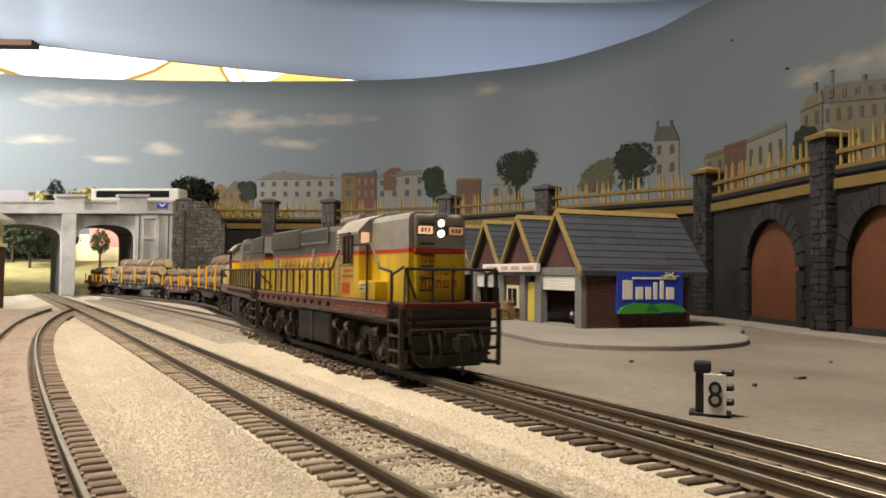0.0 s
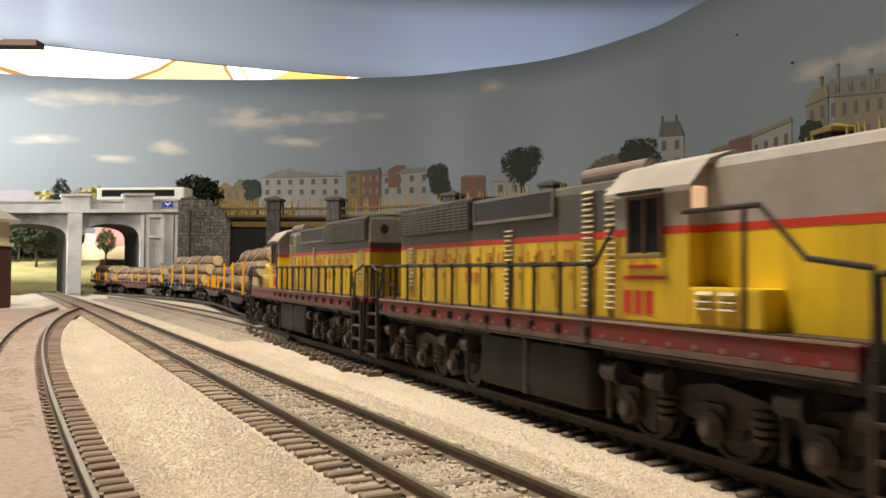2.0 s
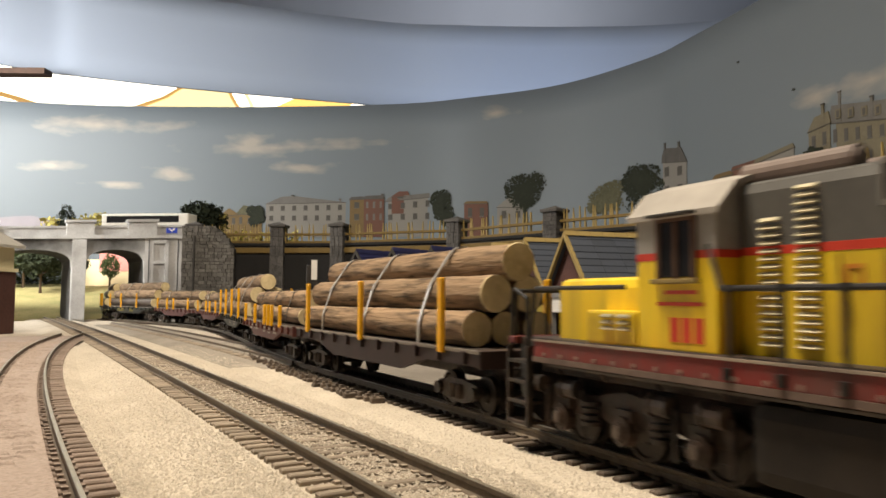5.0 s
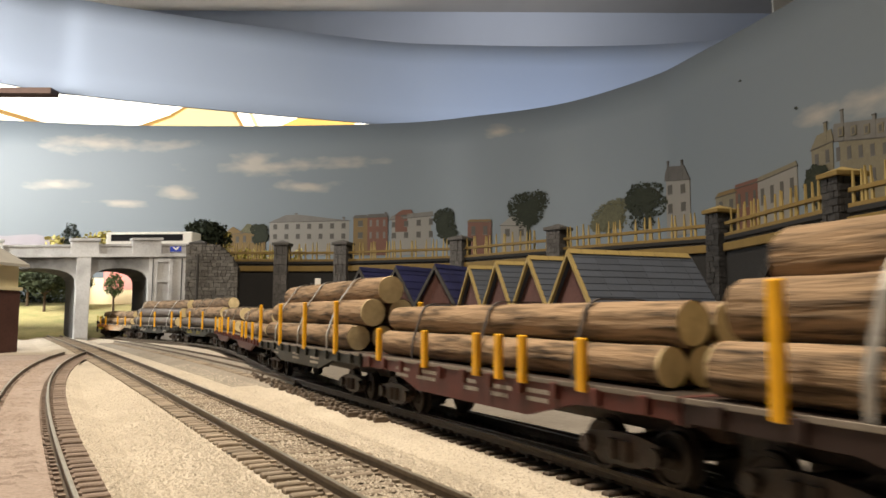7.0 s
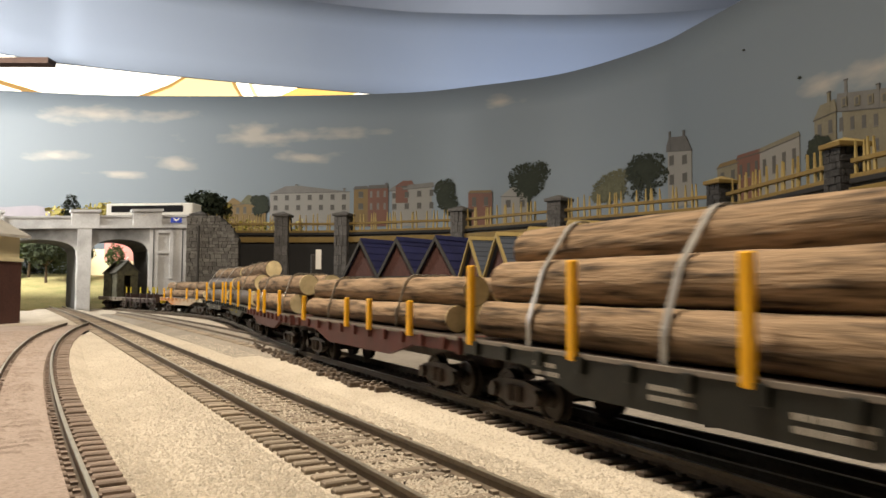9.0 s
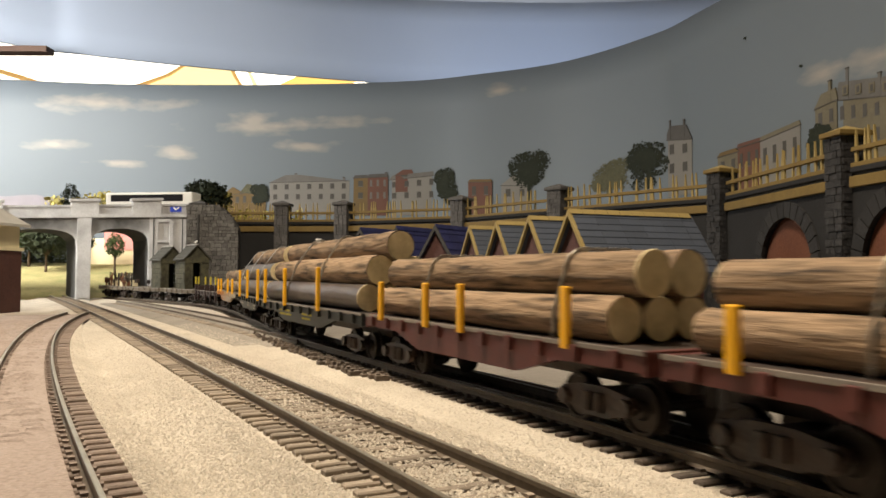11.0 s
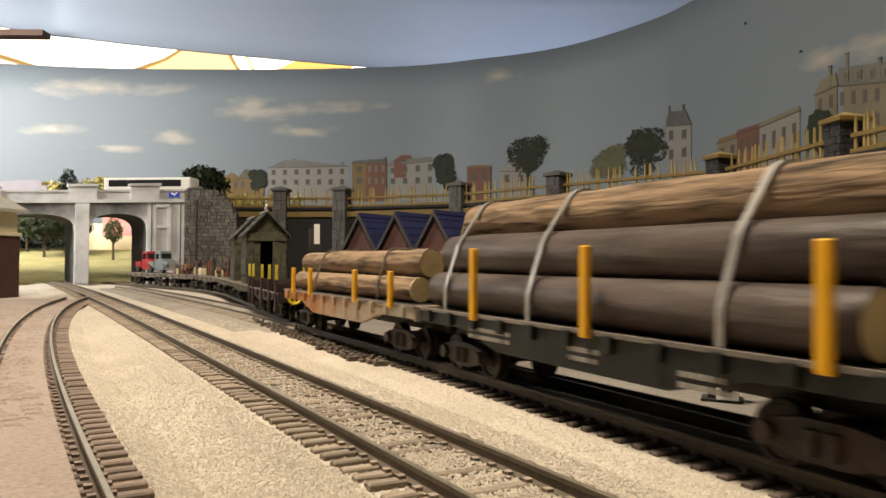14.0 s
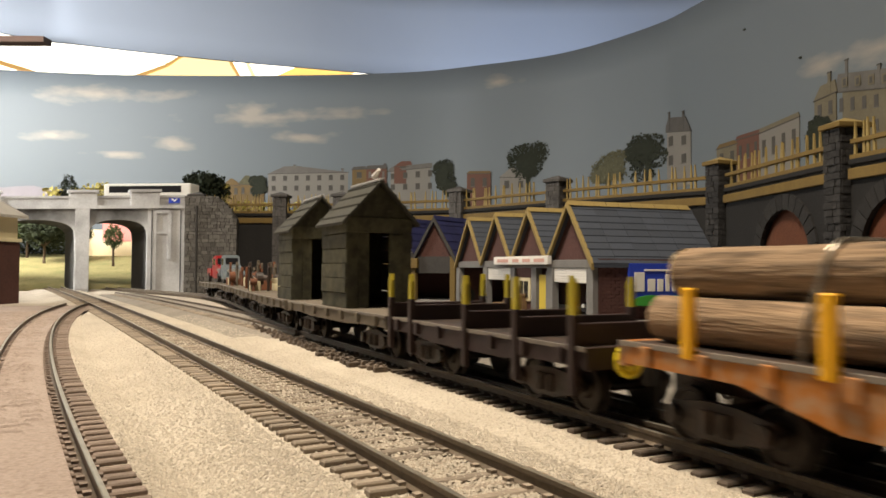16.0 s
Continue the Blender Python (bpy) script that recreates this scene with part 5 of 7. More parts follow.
# ---- rolling stock: x forward, y left, z from the rail head, millimetres ----
def wheelset(parent, x, r=5.3):
    keep = SHAPE[0].copy()
    x *= keep[0][0]
    shaped()
    bm = bmesh.new()
    rod(bm, (x, -7.0, r), (x, 7.0, r), 1.0, 10)
    part("axle", bm, WHEEL, parent)
    for s in (-1, 1):
        bm = bmesh.new()
        prof = ((6.9, r + 0.7), (7.4, r + 0.7), (7.5, r), (9.4, r), (9.5, r * 0.86), (9.0, r * 0.80), (9.0, r * 0.42), (9.8, r * 0.34), (9.8, 0.01))
        rings = [[bm.verts.new((x + q * math.cos(2 * math.pi * k / 22), s * y, r + q * math.sin(2 * math.pi * k / 22))) for k in range(22)] for y, q in prof]
        for a, b in zip(rings, rings[1:]):
            for k in range(22):
                bm.faces.new((a[k], a[(k + 1) % 22], b[(k + 1) % 22], b[k]))
        bm.faces.new(rings[0])
        part("wheel", bm, WHEEL, parent)
    SHAPE[0] = keep


WORNSTEEL = mat("worn greasy steel", (0.16, 0.13, 0.11), 0.35, 0.6, stain=0.5, stain_size=90)


def loco_truck(root, xc):
    """A six-wheel truck: side frames, axle boxes, springs, brake gear, wheels."""
    tr = part("truck", box(xc - 26, xc + 26, -7, 7, 6.5, 12.5, 0.6), UNDER, root, "dark six-wheeled truck")
    for s in (-1, 1):
        bm = bmesh.new()
        y0, y1 = sorted((s * 11.6, s * 13.6))
        prism(bm, ((xc - 30, 9.0), (xc - 27, 6.4), (xc - 18, 6.2), (xc - 12, 7.6), (xc - 5, 6.0), (xc + 5, 6.0), (xc + 12, 7.6), (xc + 18, 6.2), (xc + 27, 6.4), (xc + 30, 9.0), (xc + 25, 11.4), (xc + 12, 10.2), (xc, 12.0), (xc - 12, 10.2), (xc - 25, 11.4)), y0, y1, "y")
        part("side_frame", bm, UNDER, tr)
        for dx in (-20.5, 0, 20.5):
            bm = bmesh.new()
            rod(bm, (xc + dx, s * 13, 5.6), (xc + dx, s * 15.6, 5.6), 2.6, 12)
            rod(bm, (xc + dx, s * 15.2, 5.6), (xc + dx, s * 16.4, 5.6), 1.7, 10)
            quadbox(bm, xc + dx - 2.4, xc + dx + 2.4, min(s * 13, s * 14.8), max(s * 13, s * 14.8), 7.2, 9.2)
            axle = part("axle_box", bm, UNDER, tr)
            bm = bmesh.new()
            rod(bm, (xc + dx, s * 16.3, 5.6), (xc + dx, s * 16.8, 5.6), 1.1, 10)
            part("axle_cap", bm, WORNSTEEL, axle)
        for dx in (-10.5, 10.5):
            bm = bmesh.new()
            for k in range(4):
                rod(bm, (xc + dx, s * 14.6, 5.2 + k * 1.2), (xc + dx, s * 14.6, 5.9 + k * 1.2), 1.9, 10)
            part("spring", bm, UNDER, tr)
        for dx in (-27, -14, 14, 27):
            bm = bmesh.new()
            rod(bm, (xc + dx, s * 15.4, 11.2), (xc + dx + 4.2, s * 15.4, 11.2), 1.7, 10)
            rod(bm, (xc + dx + 4.2, s * 15.4, 11.2), (xc + dx + 4.8, s * 15.4, 11.2), 2.1, 10)
            rod(bm, (xc + dx, s * 14.4, 2.8), (xc + dx, s * 14.4, 11), 0.6, 6)
            part("brake_cylinder", bm, UNDER, tr)
    for dx in (-20.5, 0, 20.5):
        wheelset(tr, xc + dx, 5.8)


def louvres(root, x, y, z0, z1, w, n, name="louvre"):
    bm = bmesh.new()
    h = (z1 - z0) / n
    for k in range(n):
        prism(bm, ((y - 0.05, z0 + k * h), (y - 0.75, z0 + k * h + 0.15), (y - 0.1, z0 + k * h + h * 0.62)) if y < 0 else ((y + 0.05, z0 + k * h), (y + 0.75, z0 + k * h + 0.15), (y + 0.1, z0 + k * h + h * 0.62)), x - w / 2, x + w / 2)
    return part(name, bm, mat("grimy cream louvre", (0.52, 0.46, 0.30), 0.6, stain=0.5, stain_size=90), root, "cream-edged louvre slats")


def handrail(root, pts, r=0.42):
    bm = bmesh.new()
    for a, b in zip(pts, pts[1:]):
        rod(bm, a, b, r, 8)
    return part("handrail", bm, BLACK, root)


FADEDRED = mat("faded red writing on yellow", (0.52, 0.12, 0.02), 0.6, dark=(0.60, 0.34, 0.02), stain=0.7, stain_size=160)
GRILLE = mat("dull grey grille wire", (0.20, 0.19, 0.175), 0.45, stain=0.5, stain_size=90)


def bracket(a, b, z0, z1, w, up):
    """A plain bracket-shaped bar, open above or below, the size of one character."""
    flat = ((a, z0), (b, z0), (b, z1), (b - w, z1), (b - w, z0 + w), (a + w, z0 + w), (a + w, z1), (a, z1))
    return flat if up else tuple((q, z0 + z1 - z) for q, z in flat)


def locomotive(high_nose, number_bars):
    root = thing("diesel_locomotive", "yellow and grey six-axle diesel locomotive with red striping, weathered" if high_nose else "trailing yellow and grey diesel locomotive with a low nose", "locomotive")
    # frame, sills, pilots
    part("frame", box(-92, 92, -12, 12, 13, 19, 0.5), UNDER, root)
    for s in (-1, 1):
        y0, y1 = sorted((s * 15.4, s * 17.6))
        sill = part("side_sill", box(-86, 86, y0, y1, 16.4, 19.8, 0.3), SILL, root, "faded red side sill")
        for k in range(28):
            xb = -82 + k * 6.05
            bm = bmesh.new()
            rod(bm, (xb, s * 17.4, 17.2), (xb, s * 18.0, 17.2), 0.42, 6)
            part("rivet", bm, mat("pale bolt head", (0.24, 0.16, 0.13), 0.5), sill)
        yb0, yb1 = sorted((s * 17.4, s * 17.9))
        part("sill_edge", box(-86, 86, yb0, yb1, 19.6, 20.0), mat("dusty pale edge", (0.30, 0.24, 0.19), 0.8, stain=0.6, stain_size=60), sill)
        part("sill_flange", box(-86, 86, yb0, yb1, 15.6, 16.6), mat("dusty grime", (0.15, 0.105, 0.085), 0.9, grain=0.4, stain=0.5, stain_size=90), sill)
    part("walkway", box(-97, 97, -15.6, 15.6, 18.4, 20.1, 0.2), UNDER, root)
    for s in (-1, 1):
        x0, x1 = sorted((s * 94.5, s * 98))
        part("end_sill", box(x0, x1, -17.4, 17.4, 18.6, 20.2, 0.4), mat("dark red end sill", (0.11, 0.014, 0.012), 0.6, stain=0.5, stain_size=90), root, "dark red end sill with pale edge stripe")
        bm = bmesh.new()
        x0, x1 = sorted((s * 94.6, s * 97.4))
        prism(bm, ((-14.2, 18.6), (14.2, 18.6), (14.2, 9.5), (12.5, 4.4), (10.0, 2.4), (-10.0, 2.4), (-12.5, 4.4), (-14.2, 9.5)), x0, x1)
        pil = part("pilot", bm, BLACK, root, "sooty black pilot plate")
        for z, d in ((14.6, 0.9), (10.6, 0.7), (5.4, 0.9)):
            xa, xb = sorted((s * 97.2, s * (97.6 + d)))
            part("pilot_rib", box(xa, xb, -13.4, 13.4, z, z + 0.8, 0.2), UNDER, pil)
        xa, xb = sorted((s * 97.2, s * 98.0))
        part("draft_box", box(xa, s * 99.6, -4.0, 4.0, 6.4, 12.6, 0.5), UNDER, pil)
        for yy in (-10.4, -7.4, 7.4, 10.4):
            part("pilot_panel", box(xa, xb, yy - 1.2, yy + 1.2, 11.6, 14.0, 0.2), UNDER, pil)
        bm = bmesh.new()
        rod(bm, (s * 99.0, -15.6, 13.0), (s * 99.0, 15.6, 13.0), 0.35, 6)
        for yy in (-15.6, 15.6):
            rod(bm, (s * 99.0, yy, 13.0), (s * 99.6, yy, 9.6), 0.35, 6)
        part("cut_lever", bm, UNDER, pil)
        # corner steps: open treads between two stringers
        for sy in (-1, 1):
            for k in range(4):
                ya, yb = sorted((sy * 13.6, sy * 18.2))
                xa, xb = sorted((s * 88.6, s * 96.6))
                part("step", box(xa, xb, ya, yb, 2.6 + k * 4.1, 3.3 + k * 4.1, 0.15), UNDER, pil)
            for xx in (88.2, 96.8):
                xa, xb = sorted((s * (xx - 0.4), s * (xx + 0.4)))
                ya, yb = sorted((sy * 16.6, sy * 18.2))
                part("step_side", box(xa, xb, ya, yb, 2.2, 18.4, 0.1), UNDER, pil)
        bm = bmesh.new()
        quadbox(bm, min(s * 98, s * 104), max(s * 98, s * 104), -1.4, 1.4, 8.0, 10.6)
        rod(bm, (s * 104.6, 0, 6.8), (s * 104.6, 0, 11.8), 2.1, 12)
        quadbox(bm, min(s * 103, s * 107), max(s * 103, s * 107), -2.6, -0.8, 7.6, 11.0)
        rod(bm, (s * 103.4, 0.5, 7), (s * 103.4, 0.5, 0.8), 0.5, 8)
        part("coupler", bm, BLACK, root)
        for sy in (-9, -6, 6, 9):
            bm = bmesh.new()
            rod(bm, (s * 99, sy, 12), (s * 101.5, sy, 8), 0.45, 6)
            rod(bm, (s * 101.5, sy, 8), (s * 100.5, sy, 4.5), 0.45, 6)
            part("brake_hose", bm, BLACK, root)
    # hood and cab bodies: polygons across, with softened roof edges
    def hood(x0, x1, w, top, r, name, material, zlo=20.0):
        bm = bmesh.new()
        prism(bm, ((-w, zlo), (w, zlo), (w, top - r), (w - r * 0.35, top - r * 0.3), (w - r * 1.2, top), (-w + r * 1.2, top), (-w + r * 0.35, top - r * 0.3), (-w, top - r)), x0, x1)
        return part(name, bm, material, root)
    def bands(x0, x1, w, top, tag):
        lo = hood(x0, x1, w, 34.4, 0.02, tag, YELLOW)
        hood(x0 + 0.02, x1 - 0.02, w + 0.06, 35.6, 0.02, "stripe", RED, 34.4)
        hood(x0, x1, w, top, 2.0, tag + "_top", GREY if tag == "nose" else HOODTOP, 35.6)
        return lo
    long_hood = bands(-85, 32, 10.4, 45.4, "long_hood")
    nose = bands(53, 86, 10.4, 46.2, "nose") if high_nose else None
    if not high_nose:
        nose = hood(53, 86, 10.4, 32.0, 2.0, "low_nose", YELLOW)
    # door seams along the hood
    for s in (-1, 1):
        bm = bmesh.new()
        for k in range(15):
            x = -80 + k * 7.2
            y0, y1 = sorted((s * 10.35, s * 10.62))
            quadbox(bm, x, x + 0.35, y0, y1, 21, 34)
            quadbox(bm, x + 5.8, x + 6.5, y0, y1 + (0.25 if s > 0 else 0), 26.5, 28)
            if s < 0:
                quadbox(bm, x + 5.8, x + 6.5, y0 - 0.25, y1, 30.5, 31.5)
        part("door_seam", bm, mat("dirty yellow seam", (0.38, 0.24, 0.03), 0.7), long_hood)
    # louvre strips, seen on both flanks
    for s in (-1, 1):
        for x, z0, z1 in ((-76, 24, 35.5), (-14, 22, 38), (19, 21.5, 44), (27, 21.5, 44) if high_nose else (26, 21.5, 40)):
            louvres(long_hood, x, s * 10.45, z0, z1, 3.7, int((z1 - z0) / 1.05))
    # radiator section and its grilles, raised above the hood roof
    for s in (-1, 1):
        y0, y1 = sorted((s * 9.0, s * 11.3))
        g = part("radiator_grille", box(-83, -34, y0, y1, 38.2, 45.4, 0.4), ROOF, long_hood, "black radiator grille with grey horizontal bars")
        bm = bmesh.new()
        for k in range(8):
            ya, yb = sorted((s * 11.1, s * 12.0))
            quadbox(bm, -82, -35, ya, yb, 38.8 + k * 0.8, 39.05 + k * 0.8)
        part("grille_bar", bm, GRILLE, g)
        bm = bmesh.new()
        for x in np.linspace(-82.5, -34.5, 13):
            ya, yb = sorted((s * 11.0, s * 12.1))
            quadbox(bm, x - 0.16, x + 0.16, ya, yb, 38.4, 45.2)
        part("grille_post", bm, GRILLE, g)
        part("intake_screen", box(-31, 6, y0, s * 11.0, 39.5, 44.8, 0.4), BLACK, long_hood, "dark intake screen")
        bm = bmesh.new()
        ya, yb = sorted((s * 10.8, s * 11.4))
        for z in (39.4, 44.5):
            quadbox(bm, -32, 6.6, ya, yb, z, z + 0.7)
        for x in (-32, 6):
            quadbox(bm, x, x + 0.7, ya, yb, 39.4, 45.2)
        part("screen_frame", bm, GRILLE, long_hood)
    part("radiator_roof", box(-84, -33, -11.2, 11.2, 45.2, 46.4, 0.6), HOODTOP, long_hood)
    for x in (-74, -58, -43):
        bm = bmesh.new()
        rod(bm, (x, 0, 46.2), (x, 0, 47.2), 6.3, 24)
        rod(bm, (x, 0, 47.0), (x, 0, 47.4), 1.5, 10)
        part("roof_fan", bm, ROOF, long_hood)
    part("roof_hatch", box(-28, 4, -6, 6, 44.4, 46.0, 0.5), ROOF, long_hood)
    bm = bmesh.new()
    rod(bm, (10, 0, 44), (10, 0, 47.2), 2.2, 12, 1.9)
    part("exhaust_stack", bm, BLACK, long_hood)
    for s in (-1, 1):
        bm = bmesh.new()
        rod(bm, (13, s * 6.4, 46.6), (34, s * 6.4, 46.6), 1.9, 16)
        for x in (12.4, 34):
            rod(bm, (x, s * 6.4, 46.6), (x + 0.7, s * 6.4, 46.6), 1.4, 12)
        part("air_tank", bm, mat("brown-grey tank", (0.20, 0.155, 0.135), 0.6, stain=0.5, stain_size=90), long_hood, "roof air tank")
    # cab: wider than the hood, arched roof
    w = 15.0
    cab = part("cab", box(33, 53, -w, w, 20, 34.8, 0.3), YELLOW, root, "yellow cab with grey arched roof")
    bm = bmesh.new()
    prism(bm, ((-w, 34.9), (w, 34.9), (w, 41.2), (11.5, 44.6), (6, 46.2), (-6, 46.2), (-11.5, 44.6), (-w, 41.2)), 33, 53)
    part("cab_upper", bm, GREY, cab)
    bm = bmesh.new()
    pts = ((-w - 1.1, 40.6), (-11.8, 44.7), (-6, 46.4), (6, 46.4), (11.8, 44.7), (w + 1.1, 40.6))
    prism(bm, pts + tuple((p[0] * 1.0, p[1] + 0.9) for p in pts[::-1]), 31.4, 54.6)
    part("cab_roof", bm, mat("dusty cab roof", (0.40, 0.37, 0.33), 0.7, stain=0.5, stain_size=70), cab, "dusty grey arched cab roof")
    part("stripe", box(32.9, 53.1, -w - 0.06, w + 0.06, 34.2, 35.4), RED, cab)
    for s in (-1, 1):
        y0, y1 = sorted((s * (w - 0.2), s * (w + 0.3)))
        win = part("cab_window", box(38, 46.5, y0, y1, 31.4, 40.2, 0.2), GLASS, cab, "dark cab side window")
        ya, yb = sorted((s * (w + 0.1), s * (w + 0.7)))
        for q in ((37.4, 38.2, 31.0, 40.8), (41.9, 42.6, 31.0, 40.8), (46.3, 47.1, 31.0, 40.8), (37.4, 47.1, 40.1, 40.8)):
            part("window_frame", box(q[0], q[1], ya, yb, q[2], q[3]), mat("brown window frame", (0.10, 0.05, 0.03), 0.6), win)
        part("armrest", box(36.5, 48, ya, s * (w + 1.4), 30.4, 31.2, 0.2), BARGE, win)
        part("sun_visor", box(36.5, 48, ya, s * (w + 2.4), 40.9, 41.4, 0.15), BLACK, win)
        # red writing on cab side as plain bars
        for q in ((37.5, 45.5, 28.8, 29.4), (36, 47.5, 27.0, 27.6)):
            bm = bmesh.new()
            quadbox(bm, q[0], q[1], min(s * w, s * (w + 0.12)), max(s * w, s * (w + 0.12)), q[2], q[3])
            part("red_writing_bar", bm, RED, cab)
        # battery boxes beside cab and nose, at walkway
        yb0, yb1 = sorted((s * 10.4, s * 15.2))
        bx = part("battery_box", box(53.2, 69, yb0, yb1, 20, 26.0, 0.5), YELLOW, root, "yellow battery box with louvred door")
        for x in (57, 62):
            louvres(bx, x, s * 15.2, 22.6, 25.8, 3.6, 3)
        for x in number_bars:
            bm = bmesh.new()
            y_a, y_b = sorted((s * w, s * (w + 0.12)))
            quadbox(bm, 36 + x, 38.2 + x, y_a, y_b, 21.4, 25.2)
            part("number_bar", bm, RED, cab)
    for sy in (-12.7, 12.7):
        f = part("front_window", box(52.8, 53.4, sy - 1.5, sy + 1.5, 37.9, 41.4, 0.5), CABGLOW if (sy < 0 and high_nose) else GLASS, cab, "cab front window")
    if high_nose:
        # front face: light housings, number boards, steps, writing bars
        part("nose_front", box(85.8, 87.6, -8.6, 8.6, 20, 34.3, 0.9), YELLOW, nose)
        part("nose_front_stripe", box(85.8, 87.68, -8.7, 8.7, 34.4, 35.6, 0.1), RED, nose)
        part("nose_front_top", box(85.8, 87.6, -8.6, 8.6, 35.6, 45.6, 0.9), GREY, nose)
        for z in (43.0, 40.0):
            bm = bmesh.new()
            rod(bm, (87.0, -0.0, z), (88.6, 0, z), 1.35, 18)
            h = part("headlight", bm, GREY, nose)
            bm = bmesh.new()
            rod(bm, (88.5, 0, z), (88.9, 0, z), 0.98, 18)
            part("headlight_lens", bm, LAMP, h, "lit warm white headlamp")
        for sy in (-5.6, 5.6):
            nb = part("number_board", box(87.2, 88.4, sy - 2.9, sy + 2.9, 39.4, 42.4, 0.2), BLACK, nose)
            part("number_board_glow", box(88.3, 88.6, sy - 2.5, sy + 2.5, 39.8, 42.0), NUMBERGLOW if sy < 0 else glow("dim number board", (1.0, 0.52, 0.30), 0.3), nb, "lit orange number board")
            bm = bmesh.new()
            for k in range(3):
                quadbox(bm, 88.55, 88.7, sy - 1.7 + k * 1.3, sy - 0.9 + k * 1.3, 40.2, 41.6)
            part("number_bar", bm, SOOT, nb)
        bm = bmesh.new()
        for z in (23.6, 27.0, 30.4, 33.6, 36.9, 42.8):
            rod(bm, (88.6, -6.8, z), (88.6, -2.6, z), 0.32, 6)
            rod(bm, (87.4, -6.8, z), (88.6, -6.8, z), 0.32, 6)
            rod(bm, (87.4, -2.6, z), (88.6, -2.6, z), 0.32, 6)
        part("grab_iron", bm, BLACK, nose)
        for z, n in ((31.6, 2), (28.0, 5), (24.2, 5)):
            for k in range(n):
                y = -6.6 + k * 2.75
                bm = bmesh.new()
                prism(bm, bracket(y, y + 1.9, z, z + 2.4, 0.5, k % 2), 87.6, 87.75)
                part("red_writing_bar", bm, RED, nose)
        part("nose_visor", box(86, 89.5, -2.4, 2.4, 45.0, 45.8, 0.3), GREY, nose)
    else:
        part("nose_door", box(85.8, 86.6, -3.5, 3.5, 21, 31, 0.2), YELLOW, nose)
        bm = bmesh.new()
        rod(bm, (53, 0, 43.5), (54.6, 0, 43.5), 1.4, 12)
        part("headlight", bm, GREY, cab)
    # rear end: window and round lights in the grey top
    for y in (-5, 5):
        bm = bmesh.new()
        rod(bm, (-85.2, y, 42), (-86.4, y, 42), 1.5, 14)
        part("rear_light", bm, SOOT, long_hood)
    part("rear_number_board", box(-86, -85, -9.6, -7.0, 39.8, 42.6, 0.2), BLACK, long_hood)
    part("rear_top", box(-85.6, -84.8, -10.4, 10.4, 37.6, 45.6, 0.3), GREY, long_hood)
    # writing on the flank, as bars in the place of letters
    for s in (-1, 1):
        y0, y1 = sorted((s * 10.4, s * 10.56))
        for k in (*range(5), *range(6, 13)):
            x = -62 + k * 6.0
            if abs(x + 1.2 + 14) < 4:
                continue
            bm = bmesh.new()
            prism(bm, bracket(x, x + 2.85, 29.4, 32.6, 0.55, k % 2), y0, y1, "y")
            part("red_writing_bar", bm, FADEDRED, long_hood)
        for k in range(3):
            bm = bmesh.new()
            quadbox(bm, -38 + k * 2.6, -36.4 + k * 2.6, y0, y1, 25.4, 28.0)
            part("number_bar", bm, FADEDRED, long_hood)
    # handrails with stanchions, both flanks and ends
    for s in (-1, 1):
        y = s * 17.2
        rail = handrail(root, [(-88, y, 20), (-84, y, 29.6), (30, y, 29.6), (34, s * 15.8, 36)])
        for k in range(12):
            x = -84 + k * 10.2
            bm = bmesh.new()
            rod(bm, (x, y, 16.6), (x, y, 29.6), 0.45, 8)
            rod(bm, (x, y, 29.0), (x, y, 30.1), 0.8, 8)
            rod(bm, (x, s * 18.0, 17.0), (x, s * 18.0, 18.6), 0.75, 8)
            part("stanchion", bm, BLACK, rail)
        if high_nose:
            handrail(root, [(54, y, 37.2), (70, y, 37.2), (78, y, 30), (88, y, 28.8), (88, y, 5)])
            handrail(root, [(67, y, 37.2), (67, y, 20)])
        else:
            handrail(root, [(54, y, 30), (86, y, 30), (88, y, 20)])
        for e in (-1, 1):
            handrail(root, [(e * 89, s * 17.3, 5), (e * 89, s * 17.3, 28), (e * 96, s * 16.6, 30)])
    for e in (-1, 1):
        x = e * 97.2
        handrail(root, [(x, -17, 7), (x, -16.4, 29.6), (x, 16.4, 29.6), (x, 17, 7)])
        for yy in (-15.5, -7, 0, 7, 15.5):
            handrail(root, [(x, yy, 20), (x, yy, 29.6)])
        handrail(root, [(x, -16.4, 29.6), (x - e * 8, -9, 21)])
    # walkway conduit and drain pipes under the sill, sand-box fillers
    for s in (-1, 1):
        bm = bmesh.new()
        rod(bm, (-84, s * 15.8, 15.2), (84, s * 15.8, 15.2), 0.5, 6)
        for x in range(-80, 84, 16):
            rod(bm, (x, s * 15.8, 15.2), (x, s * 14.2, 13.4), 0.4, 6)
        part("conduit", bm, UNDER, root)
    # fuel tank, trucks
    tank = part("fuel_tank", box(-20, 26, -16, 16, 3.0, 14.6, 2.4), mat("grimy fuel tank", (0.018, 0.016, 0.015), 0.65, dark=(0.045, 0.036, 0.03), grain=0.3, stain=0.7, stain_size=50, spec=0.2), root, "dusty dark fuel tank")
    part("tank_gap", box(1.5, 3.5, -16.3, 16.3, 3.4, 14.4, 0.3), BLACK, tank)
    for x in (-56, 58):
        loco_truck(root, x)
    return root


